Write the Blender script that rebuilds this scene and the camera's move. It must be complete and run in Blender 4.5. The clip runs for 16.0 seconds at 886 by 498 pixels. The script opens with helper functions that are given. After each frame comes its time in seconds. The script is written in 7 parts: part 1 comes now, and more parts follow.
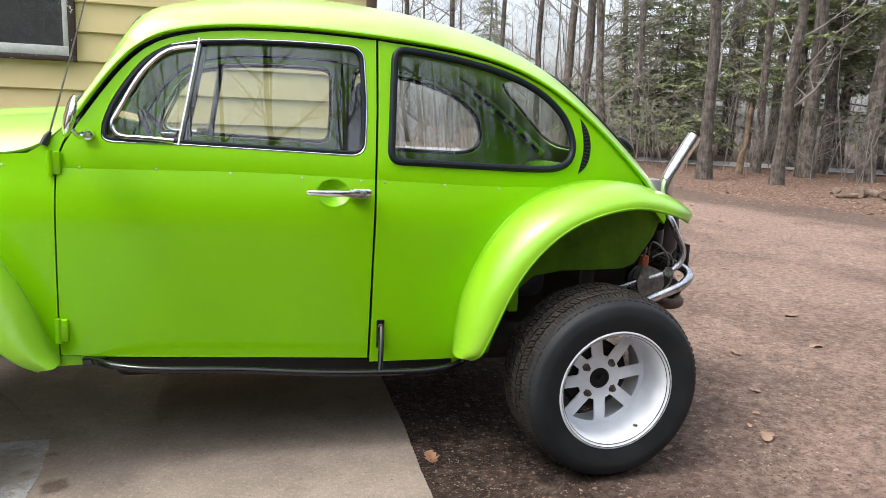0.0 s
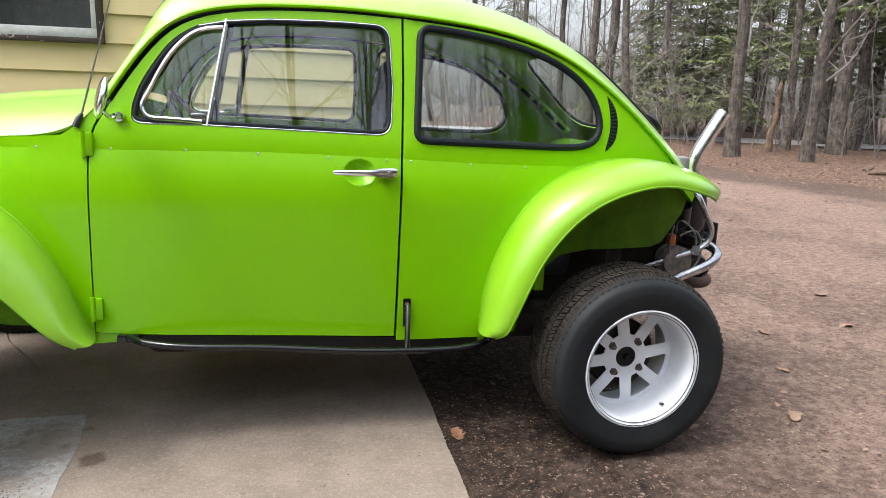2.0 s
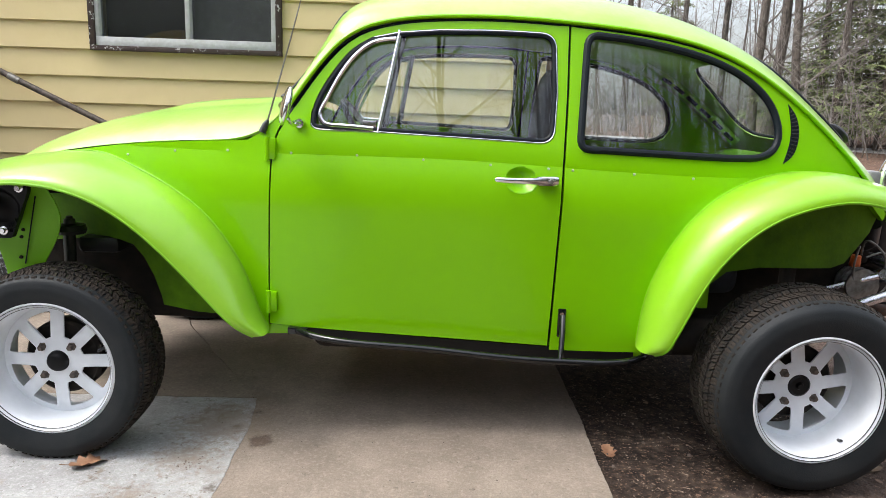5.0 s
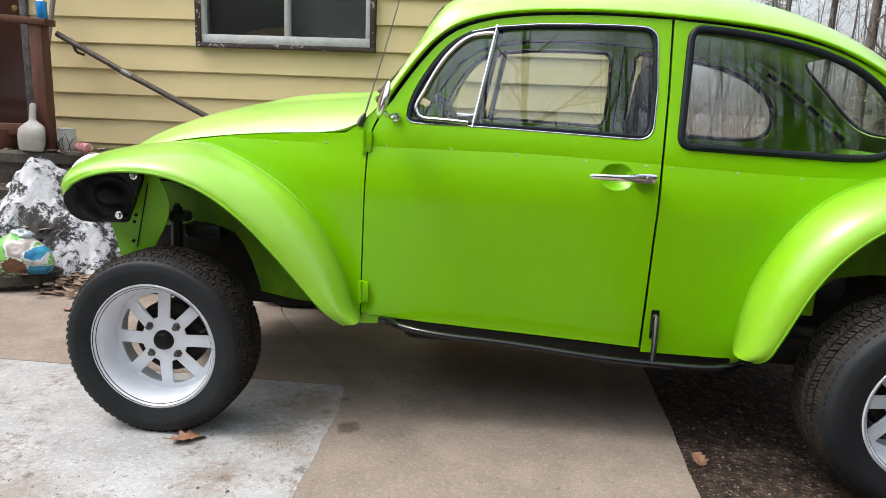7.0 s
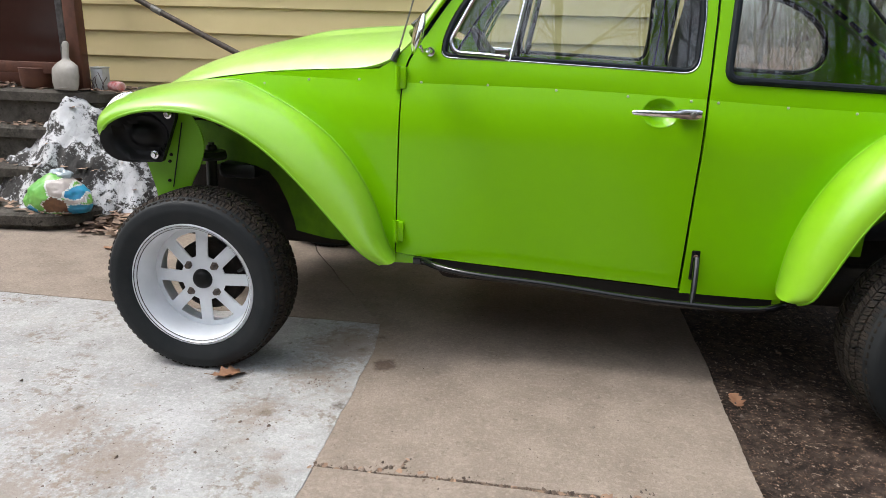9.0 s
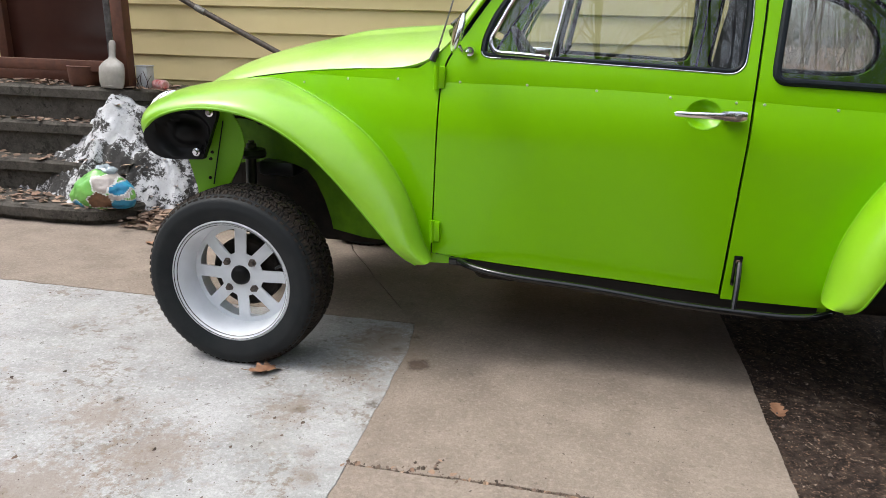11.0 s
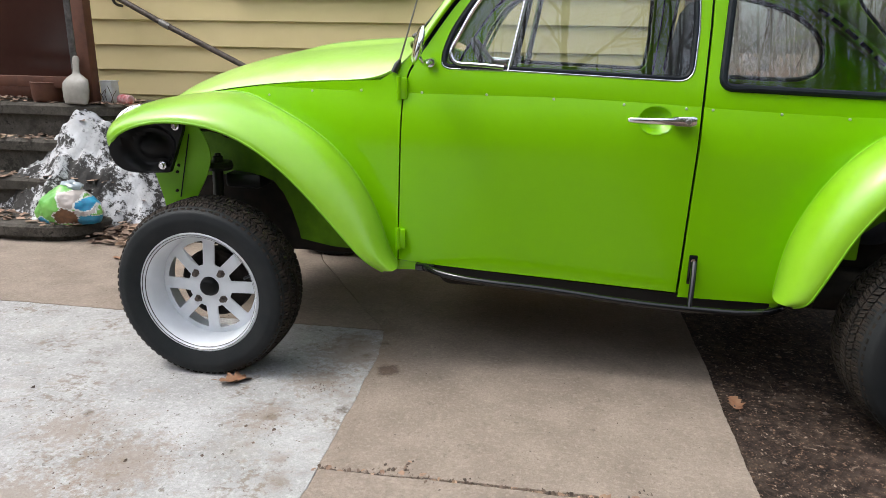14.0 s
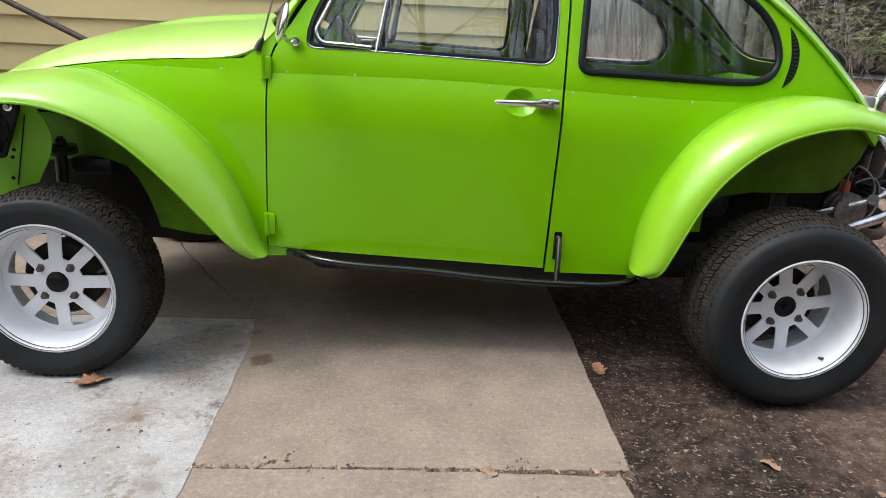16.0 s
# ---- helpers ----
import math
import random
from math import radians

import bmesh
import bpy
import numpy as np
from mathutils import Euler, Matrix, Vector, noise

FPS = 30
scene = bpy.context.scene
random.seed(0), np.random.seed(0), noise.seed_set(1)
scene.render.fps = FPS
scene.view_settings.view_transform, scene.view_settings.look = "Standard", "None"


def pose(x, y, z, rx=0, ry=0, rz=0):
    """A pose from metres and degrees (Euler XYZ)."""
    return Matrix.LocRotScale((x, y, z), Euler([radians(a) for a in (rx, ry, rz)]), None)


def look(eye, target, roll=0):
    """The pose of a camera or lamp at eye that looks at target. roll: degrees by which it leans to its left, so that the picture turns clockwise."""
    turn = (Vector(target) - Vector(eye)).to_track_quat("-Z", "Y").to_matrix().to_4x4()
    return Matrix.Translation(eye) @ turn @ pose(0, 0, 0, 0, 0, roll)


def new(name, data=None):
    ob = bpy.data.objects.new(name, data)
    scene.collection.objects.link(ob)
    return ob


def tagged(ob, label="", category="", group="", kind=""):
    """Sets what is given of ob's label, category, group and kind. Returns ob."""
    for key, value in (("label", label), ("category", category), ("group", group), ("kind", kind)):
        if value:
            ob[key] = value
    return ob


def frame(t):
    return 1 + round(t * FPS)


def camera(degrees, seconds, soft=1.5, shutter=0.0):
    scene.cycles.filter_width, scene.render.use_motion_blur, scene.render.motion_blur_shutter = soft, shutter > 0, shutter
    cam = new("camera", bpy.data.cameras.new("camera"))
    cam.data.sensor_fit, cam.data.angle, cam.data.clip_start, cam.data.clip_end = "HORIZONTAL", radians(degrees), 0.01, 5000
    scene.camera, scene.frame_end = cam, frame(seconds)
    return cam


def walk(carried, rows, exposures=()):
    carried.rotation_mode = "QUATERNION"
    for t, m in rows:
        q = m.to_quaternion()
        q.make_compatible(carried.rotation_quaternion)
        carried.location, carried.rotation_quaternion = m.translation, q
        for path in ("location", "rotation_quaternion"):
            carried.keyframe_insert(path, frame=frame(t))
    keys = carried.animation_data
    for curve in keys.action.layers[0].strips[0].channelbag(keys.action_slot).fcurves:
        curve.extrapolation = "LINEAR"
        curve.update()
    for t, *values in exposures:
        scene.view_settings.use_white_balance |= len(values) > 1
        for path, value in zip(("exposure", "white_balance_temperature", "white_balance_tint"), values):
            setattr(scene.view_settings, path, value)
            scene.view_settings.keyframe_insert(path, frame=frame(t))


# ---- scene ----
cam = camera(65.1, 16.0, soft=0.85)
PATH = [
    (0, (-1.133, -2.256, 1.153), (-0.626, -0.354, 0.803), 2.3),
    (0.5, (-1.134, -2.256, 1.153), (-0.625, -0.353, 0.806), 2.3),
    (1, (-1.134, -2.25, 1.149), (-0.621, -0.354, 0.777), 2.3),
    (1.5, (-1.142, -2.261, 1.151), (-0.657, -0.36, 0.763), 1.7),
    (2, (-1.144, -2.26, 1.152), (-0.702, -0.353, 0.742), 1.8),
    (2.5, (-1.144, -2.259, 1.152), (-0.707, -0.354, 0.731), 1.9),
    (3, (-1.149, -2.255, 1.15), (-0.744, -0.33, 0.789), 1.2),
    (3.5, (-1.154, -2.246, 1.158), (-0.788, -0.309, 0.823), 1.4),
    (4, (-1.171, -2.252, 1.144), (-0.957, -0.294, 0.793), 1.8),
    (4.2, (-1.155, -2.255, 1.134), (-1.027, -0.291, 0.777), 2.3),
    (4.5, (-1.186, -2.259, 1.149), (-1.06, -0.298, 0.775), 2.6),
    (5, (-1.2, -2.256, 1.148), (-1.158, -0.296, 0.749), 1.9),
    (5.2, (-1.211, -2.249, 1.147), (-1.243, -0.316, 0.746), 1.2),
    (7.3, (-1.237, -2.262, 1.135), (-1.424, -0.313, 0.723), 2.3),
    (7.5, (-1.234, -2.266, 1.135), (-1.407, -0.314, 0.732), 2.4),
    (8, (-1.219, -2.288, 1.136), (-1.396, -0.337, 0.735), 2.3),
    (8.5, (-1.238, -2.261, 1.135), (-1.393, -0.317, 0.693), 1.6),
    (9, (-1.255, -2.235, 1.133), (-1.518, -0.342, 0.546), 1.7),
    (9.2, (-1.264, -2.23, 1.127), (-1.63, -0.385, 0.52), 1.7),
    (11.3, (-1.261, -2.226, 1.133), (-1.616, -0.346, 0.546), 1.8),
    (11.5, (-1.261, -2.226, 1.133), (-1.602, -0.344, 0.548), 1.8),
    (12, (-1.262, -2.225, 1.133), (-1.565, -0.339, 0.539), 1.8),
    (12.5, (-1.261, -2.227, 1.133), (-1.556, -0.338, 0.547), 1.5),
    (13, (-1.256, -2.234, 1.133), (-1.534, -0.343, 0.544), 1.3),
    (13.5, (-1.241, -2.256, 1.135), (-1.515, -0.36, 0.56), 1.2),
    (14, (-1.227, -2.276, 1.136), (-1.514, -0.378, 0.575), 1.1),
    (14.5, (-1.231, -2.271, 1.136), (-1.511, -0.372, 0.574), 1.1),
    (15, (-1.228, -2.275, 1.136), (-1.46, -0.375, 0.557), 0.9),
    (15.5, (-1.231, -2.272, 1.136), (-1.372, -0.368, 0.541), 2.2),
    (16, (-1.257, -2.268, 1.147), (-1.155, -0.366, 0.538), 2.6),
]
EXPOSURES = [(0.0, 0.12), (4.0, 0.12), (5.0, 0.1), (7.5, -0.06), (8.5, -0.1), (9.2, -0.2), (16.0, -0.2)]
walk(cam, [(t, look(eye, target, roll)) for t, eye, target, roll in PATH], EXPOSURES)

# ---- world and light ----
world = bpy.data.worlds.new("overcast_sky")
scene.world = world
world.use_nodes = True
wn, wl = world.node_tree.nodes, world.node_tree.links
sky = wn.new("ShaderNodeTexSky")
sky.sky_type, sky.sun_disc = "NISHITA", False
sky.sun_elevation, sky.sun_rotation = radians(61), radians(258)
sky.air_density, sky.dust_density, sky.ozone_density = 1.0, 3.0, 1.0
veil = wn.new("ShaderNodeHueSaturation")  # thin cloud takes the blue out of the sky
veil.inputs["Saturation"].default_value = 0.38
wl.new(sky.outputs[0], veil.inputs["Color"])
# an overcast sky is about three times as bright overhead as at the horizon
aim = wn.new("ShaderNodeTexCoord")
part_ = wn.new("ShaderNodeSeparateXYZ")
wl.new(aim.outputs["Generated"], part_.inputs[0])
rise = wn.new("ShaderNodeMapRange")
rise.inputs["From Min"].default_value, rise.inputs["From Max"].default_value = 0.0, 0.55
rise.inputs["To Min"].default_value, rise.inputs["To Max"].default_value = 0.75, 3.2
wl.new(part_.outputs["Z"], rise.inputs["Value"])
grade = wn.new("ShaderNodeVectorMath")
grade.operation = "SCALE"
wl.new(veil.outputs[0], grade.inputs[0])
wl.new(rise.outputs[0], grade.inputs["Scale"])
wl.new(grade.outputs[0], wn["Background"].inputs["Color"])
wn["Background"].inputs["Strength"].default_value = 0.17

sun_data = bpy.data.lights.new("sun", "SUN")
sun_data.energy, sun_data.angle, sun_data.color = 1.15, radians(11), (1.0, 0.97, 0.92)
sun = new("sun", sun_data)
sun.matrix_world = look((0, 0, 0), (0.55, 0.2, -1.0))

# ---- tools ----
MID = 0.66  # the car's middle plane


def spline(xs, ys):
    """A natural cubic spline through the given knots."""
    xs, ys = np.array(xs, float), np.array(ys, float)
    n = len(xs)
    h = np.diff(xs)
    a, b = np.eye(n), np.zeros(n)
    for i in range(1, n - 1):
        a[i, i - 1], a[i, i], a[i, i + 1] = h[i - 1], 2 * (h[i - 1] + h[i]), h[i]
        b[i] = 6 * ((ys[i + 1] - ys[i]) / h[i] - (ys[i] - ys[i - 1]) / h[i - 1])
    m = np.linalg.solve(a, b)

    def at(x):
        x = min(max(float(x), xs[0]), xs[-1])
        i = min(max(int(np.searchsorted(xs, x)) - 1, 0), n - 2)
        t, u = x - xs[i], xs[i + 1] - x
        return (m[i] * u**3 + m[i + 1] * t**3) / (6 * h[i]) + (ys[i] / h[i] - m[i] * h[i] / 6) * u + (ys[i + 1] / h[i] - m[i + 1] * h[i] / 6) * t

    return at


def through_points(pts, count):
    """A smooth line of count points through a few given ones."""
    pts = [tuple(p) for p in pts]
    d = np.r_[0, np.cumsum([max(1e-6, (Vector(b) - Vector(a)).length) for a, b in zip(pts, pts[1:])])]
    parts_ = [spline(d, [p[k] for p in pts]) for k in range(len(pts[0]))]
    return [tuple(f(s) for f in parts_) for s in np.linspace(0, d[-1], count)]


WORLD_OF = {}


def finish(me, smooth):
    if smooth:
        me.polygons.foreach_set("use_smooth", [True] * len(me.polygons))
        me.set_sharp_from_angle(angle=radians(smooth))
    return me


def thing(name, at, label, category, group="", kind=""):
    """An empty at the base of a thing, which parents its parts."""
    ob = new(name)
    ob.empty_display_size = 0.1
    ob.matrix_basis = Matrix.Translation(at)
    WORLD_OF[ob.name] = Matrix.Translation(at)
    return tagged(ob, label, category, group, kind)


def part(name, bm, material, parent=None, label="", smooth=35):
    """Links a bmesh, given in the world's metres, as one mesh object under a thing or a part."""
    if isinstance(bm, bpy.types.Mesh):
        me = bm
    else:
        me = bpy.data.meshes.new(name)
        bm.to_mesh(me)
        bm.free()
        finish(me, smooth)
    if not me.materials:
        me.materials.append(material)
    ob = new(name, me)
    WORLD_OF[ob.name] = Matrix.Identity(4)
    if parent is not None:
        ob.parent = parent
        ob.matrix_parent_inverse = WORLD_OF[parent.name].inverted()
    if label:
        ob["label"] = label
    return ob


def inside(poly, p):
    x, y, odd = p[0], p[1], False
    for (x0, y0), (x1, y1) in zip(poly, poly[1:] + poly[:1]):
        if (y0 > y) != (y1 > y) and x < (x1 - x0) * (y - y0) / (y1 - y0) + x0:
            odd = not odd
    return odd


def dense(poly, step):
    out = []
    for a, b in zip(poly, poly[1:] + poly[:1]):
        k = max(1, round(math.hypot(b[0] - a[0], b[1] - a[1]) / step))
        out += [(a[0] + (b[0] - a[0]) * i / k, a[1] + (b[1] - a[1]) * i / k) for i in range(k)]
    return out


def rounded(poly, r, k=5):
    """A polygon with its corners cut round; r may be one radius or one for each corner."""
    out, n = [], len(poly)
    for i, p in enumerate(poly):
        ri = r[i] if isinstance(r, (list, tuple)) else r
        a, b, p = Vector(poly[i - 1]), Vector(poly[(i + 1) % n]), Vector(p)
        if ri <= 0:
            out.append(tuple(p))
            continue
        u, v = (a - p), (b - p)
        u, v = u.normalized() * min(ri, u.length * 0.49), v.normalized() * min(ri, v.length * 0.49)
        for j in range(k + 1):
            t = j / k
            out.append(tuple((p + u) * (1 - t) ** 2 + 2 * t * (1 - t) * p + (p + v) * t * t))
    return out


def sheet(outer, holes, step, place, thick=0.0, keep_edge=False, crease=()):
    """A flat outline with holes, meshed finely and laid onto a curved surface by place(a, b). crease: a line that stays an edge."""
    from mathutils.geometry import delaunay_2d_cdt
    rings = [outer if keep_edge else dense(outer, step)] + [h if keep_edge else dense(h, step) for h in holes]
    verts, edges = [], []
    for ring in rings:
        s = len(verts)
        verts += [Vector(p) for p in ring]
        edges += [(s + i, s + (i + 1) % len(ring)) for i in range(len(ring))]
    rim = np.array([tuple(v) for v in verts])
    last = None
    for p in crease:
        free = inside(rings[0], p) and not any(inside(h, p) for h in rings[1:]) and ((rim - p) ** 2).sum(1).min() > 0.004**2
        if free:
            verts.append(Vector(p))
            if last is not None:
                edges.append((last, len(verts) - 1))
        last = len(verts) - 1 if free else None
    edge_pts = np.array([tuple(v) for v in verts])
    lo, hi = edge_pts.min(0), edge_pts.max(0)
    for a in np.arange(lo[0] + step / 2, hi[0], step):
        for b in np.arange(lo[1] + step / 2, hi[1], step):
            if inside(rings[0], (a, b)) and not any(inside(h, (a, b)) for h in rings[1:]):
                if ((edge_pts - (a, b)) ** 2).sum(1).min() > (0.55 * step) ** 2:
                    verts.append(Vector((a, b)))
    vs, _, fs, *_ = delaunay_2d_cdt(verts, edges, [], 0, 1e-5)
    bm = bmesh.new()
    made = [bm.verts.new(place(v[0], v[1])) for v in vs]
    for f in fs:
        c = sum((vs[i] for i in f), Vector((0, 0))) / 3
        if inside(rings[0], c) and not any(inside(h, c) for h in rings[1:]):
            bm.faces.new([made[i] for i in f])
    for v in [v for v in bm.verts if not v.link_faces]:
        bm.verts.remove(v)
    if thick:
        bmesh.ops.recalc_face_normals(bm, faces=bm.faces)
        bmesh.ops.solidify(bm, geom=bm.faces[:], thickness=thick)
    return bm


def flipped(bm):
    bmesh.ops.reverse_faces(bm, faces=bm.faces)
    return bm


def mirrored(bm):
    """The same mesh on the car's other side."""
    other = bm.copy()
    for v in other.verts:
        v.co.y = 2 * MID - v.co.y
    bmesh.ops.reverse_faces(other, faces=other.faces)
    return other


def loft(rows, ring=False, ends=False, bm=None):
    bm = bm or bmesh.new()
    grid = [[bm.verts.new(p) for p in row] for row in rows]
    for a, b in zip(grid, grid[1:]):
        n = len(a)
        for i in range(n if ring else n - 1):
            j = (i + 1) % n
            bm.faces.new((a[i], a[j], b[j], b[i]))
    if ends:
        bm.faces.new(grid[0][::-1])
        bm.faces.new(grid[-1])
    return bm


def tube(pts, r, sides=10, count=0, bm=None, flat=1.0, closed=False):
    """A round bar along a line; r may be a list of radii. count: smooth the line to that many points."""
    if count:
        if isinstance(r, (list, tuple)):
            pts = through_points([(*p, q) for p, q in zip(pts, r)], count)
            r, pts = [p[3] for p in pts], [p[:3] for p in pts]
        else:
            pts = through_points(pts, count)
    pts = [Vector(p) for p in pts]
    rs = [float(q) for q in r] if isinstance(r, (list, tuple)) else [r] * len(pts)
    side = None
    rows = []
    for i, p in enumerate(pts):
        a = pts[i - 1] if (i or closed) else p
        b = pts[(i + 1) % len(pts)] if (closed or i < len(pts) - 1) else p
        way = (b - a).normalized()
        if side is None:
            side = way.orthogonal().normalized()
        side = (side - way * side.dot(way)).normalized()
        up = way.cross(side)
        rows.append([p + float(rs[i]) * (math.cos(t) * side + flat * math.sin(t) * up) for t in [2 * math.pi * k / sides for k in range(sides)]])
    if closed:
        rows.append(rows[0])
        bm2 = bm or bmesh.new()
        loft(rows, ring=True, bm=bm2)
        bmesh.ops.remove_doubles(bm2, verts=bm2.verts, dist=1e-6)
        return bm2
    return loft(rows, ring=True, ends=True, bm=bm)


def lathe(profile, centre, sides=64, closed=False, bm=None):
    """Turns (radius, y) pairs round the y axis through centre."""
    rows = []
    for k in range(sides):
        t = 2 * math.pi * k / sides
        rows.append([(centre[0] + r * math.cos(t), centre[1] + y, centre[2] + r * math.sin(t)) for r, y in profile])
    bm = bm or bmesh.new()
    grid = [[bm.verts.new(p) for p in row] for row in rows]
    n = len(profile)
    for k in range(sides):
        a, b = grid[k], grid[(k + 1) % sides]
        for i in range(n if closed else n - 1):
            bm.faces.new((a[i], a[(i + 1) % n], b[(i + 1) % n], b[i]))
    bmesh.ops.remove_doubles(bm, verts=bm.verts, dist=1e-5)
    return bm


def box(lo, hi, bevel=0.0, bm=None, segs=2, turn=None):
    bm2 = bmesh.new()
    lo, hi = Vector(lo), Vector(hi)
    bmesh.ops.create_cube(bm2, size=1.0, matrix=Matrix.Translation((lo + hi) / 2) @ Matrix.Diagonal((*(hi - lo), 1)))
    if bevel:
        bmesh.ops.bevel(bm2, geom=bm2.edges[:], offset=bevel, segments=segs, affect="EDGES", profile=0.5)
    if turn is not None:
        bmesh.ops.transform(bm2, matrix=turn, verts=bm2.verts)
    if bm is None:
        return bm2
    return joined(bm, bm2)


def joined(bm, other):
    me = bpy.data.meshes.new("joining")
    other.to_mesh(me)
    other.free()
    bm.from_mesh(me)
    bpy.data.meshes.remove(me)
    return bm


def turned(at, rx=0, ry=0, rz=0):
    return Matrix.Translation(at) @ pose(0, 0, 0, rx, ry, rz) @ Matrix.Translation(-Vector(at))


# ---- materials ----
def shader(name, colour, rough=0.5, metal=0.0, coat=0.0, bump=0.0, bump_scale=200.0, vary=0.0, vary_scale=6.0, second=None, island=0.0, spec=0.5):
    """A principled surface: two tones mixed by broad noise, fine grain in the roughness, and a relief."""
    m = bpy.data.materials.new(name)
    m.use_nodes = True
    n, l = m.node_tree.nodes, m.node_tree.links
    p = n["Principled BSDF"]
    p.inputs["Roughness"].default_value, p.inputs["Metallic"].default_value = rough, metal
    p.inputs["Coat Weight"].default_value, p.inputs["Coat Roughness"].default_value = coat, 0.16
    p.inputs["Coat IOR"].default_value = 1.72
    p.inputs["Specular IOR Level"].default_value = spec
    where = n.new("ShaderNodeTexCoord")
    base = n.new("ShaderNodeMix")
    base.data_type = "RGBA"
    base.inputs["A"].default_value = (*colour, 1)
    other = second or tuple(min(1, c * (1 + vary)) for c in colour)
    base.inputs["B"].default_value = (*other, 1)
    big = n.new("ShaderNodeTexNoise")
    big.inputs["Scale"].default_value, big.inputs["Detail"].default_value, big.inputs["Roughness"].default_value = vary_scale, 6, 0.62
    l.new(where.outputs["Object"], big.inputs["Vector"])
    ramp = n.new("ShaderNodeMapRange")
    ramp.inputs["From Min"].default_value, ramp.inputs["From Max"].default_value = 0.34, 0.66
    l.new(big.outputs[0], ramp.inputs["Value"])
    l.new(ramp.outputs[0], base.inputs["Factor"])
    out = base.outputs["Result"]
    if island:
        info, shift = n.new("ShaderNodeNewGeometry"), n.new("ShaderNodeHueSaturation")
        spread = n.new("ShaderNodeMapRange")
        spread.inputs["To Min"].default_value, spread.inputs["To Max"].default_value = 1 - island, 1 + island
        l.new(info.outputs["Random Per Island"], spread.inputs["Value"])
        l.new(spread.outputs[0], shift.inputs["Value"])
        l.new(out, shift.inputs["Color"])
        out = shift.outputs[0]
    l.new(out, p.inputs["Base Color"])
    fine = n.new("ShaderNodeTexNoise")
    fine.inputs["Scale"].default_value, fine.inputs["Detail"].default_value = bump_scale, 4
    l.new(where.outputs["Object"], fine.inputs["Vector"])
    rr = n.new("ShaderNodeMapRange")
    rr.inputs["To Min"].default_value, rr.inputs["To Max"].default_value = rough * 0.85, min(1, rough * 1.15)
    l.new(fine.outputs[0], rr.inputs["Value"])
    l.new(rr.outputs[0], p.inputs["Roughness"])
    if bump:
        b = n.new("ShaderNodeBump")
        b.inputs["Strength"].default_value, b.inputs["Distance"].default_value = 1.0, bump
        l.new(fine.outputs[0], b.inputs["Height"])
        l.new(b.outputs[0], p.inputs["Normal"])
    return m


def glass_shader(name, tint, ior, dust=0.0):
    m = bpy.data.materials.new(name)
    m.use_nodes = True
    n, l = m.node_tree.nodes, m.node_tree.links
    n.remove(n["Principled BSDF"])
    clear, gloss, mix, edge_on = (n.new(k) for k in ("ShaderNodeBsdfTransparent", "ShaderNodeBsdfGlossy", "ShaderNodeMixShader", "ShaderNodeLayerWeight"))
    clear.inputs["Color"].default_value = (*tint, 1)
    gloss.inputs["Roughness"].default_value = dust
    edge_on.inputs["Blend"].default_value = 0.5
    power, span = n.new("ShaderNodeMath"), n.new("ShaderNodeMapRange")
    power.operation, power.inputs[1].default_value = "POWER", 5.0
    span.inputs["To Min"].default_value = 2 * ((ior - 1) / (ior + 1)) ** 2  # both faces of the pane
    l.new(edge_on.outputs["Facing"], power.inputs[0])
    l.new(power.outputs[0], span.inputs["Value"])
    l.new(span.outputs[0], mix.inputs[0])
    l.new(clear.outputs[0], mix.inputs[1])
    l.new(gloss.outputs[0], mix.inputs[2])
    l.new(mix.outputs[0], n["Material Output"].inputs["Surface"])
    return m


PAINT = shader("lime_green_paint", (0.178, 0.465, 0.0002), rough=0.4, coat=0.5, spec=0.05, vary=0.05, vary_scale=2.5, bump=0.0003, bump_scale=60)
PAINT_IN = shader("lime_green_inner_paint", (0.17, 0.44, 0.001), rough=0.5, vary=0.1, vary_scale=5, bump=0.0006, bump_scale=90)
BLACK = shader("black_satin_paint", (0.012, 0.0125, 0.014), rough=0.35, vary=0.6, vary_scale=20, bump=0.0004)
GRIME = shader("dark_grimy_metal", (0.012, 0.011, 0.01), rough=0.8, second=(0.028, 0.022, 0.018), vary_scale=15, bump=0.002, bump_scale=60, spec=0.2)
RUBBER = shader("tyre_rubber", (0.011, 0.0135, 0.0155), rough=0.58, second=(0.019, 0.021, 0.022), vary_scale=9, bump=0.0006, bump_scale=260, spec=0.22)
TREAD = shader("dusty_tread_rubber", (0.013, 0.0125, 0.012), rough=0.9, second=(0.042, 0.033, 0.026), vary_scale=22, bump=0.001, bump_scale=180, spec=0.15)
SEAL = shader("black_rubber_seal", (0.005, 0.008, 0.011), rough=0.5, vary=0.5, vary_scale=30, spec=0.2)
CHROME = shader("chrome", (0.72, 0.72, 0.74), rough=0.12, metal=1.0, vary=0.1, vary_scale=30)
STEEL = shader("worn_steel", (0.42, 0.42, 0.43), rough=0.3, metal=1.0, second=(0.25, 0.22, 0.2), vary_scale=25, bump=0.0004)
RUST = shader("rusty_steel", (0.12, 0.06, 0.035), rough=0.8, second=(0.06, 0.05, 0.045), vary_scale=60, bump=0.001)
WHITE = shader("white_wheel_paint", (0.76, 0.79, 0.83), rough=0.35, coat=0.3, second=(0.68, 0.71, 0.74), vary_scale=12, bump=0.0003, bump_scale=150)
CLOTH = shader("dark_seat_cloth", (0.018, 0.02, 0.028), rough=0.9, vary=0.6, vary_scale=30, bump=0.001, bump_scale=300)
GLASS = glass_shader("car_glass", (0.92, 0.975, 0.96), 1.62)
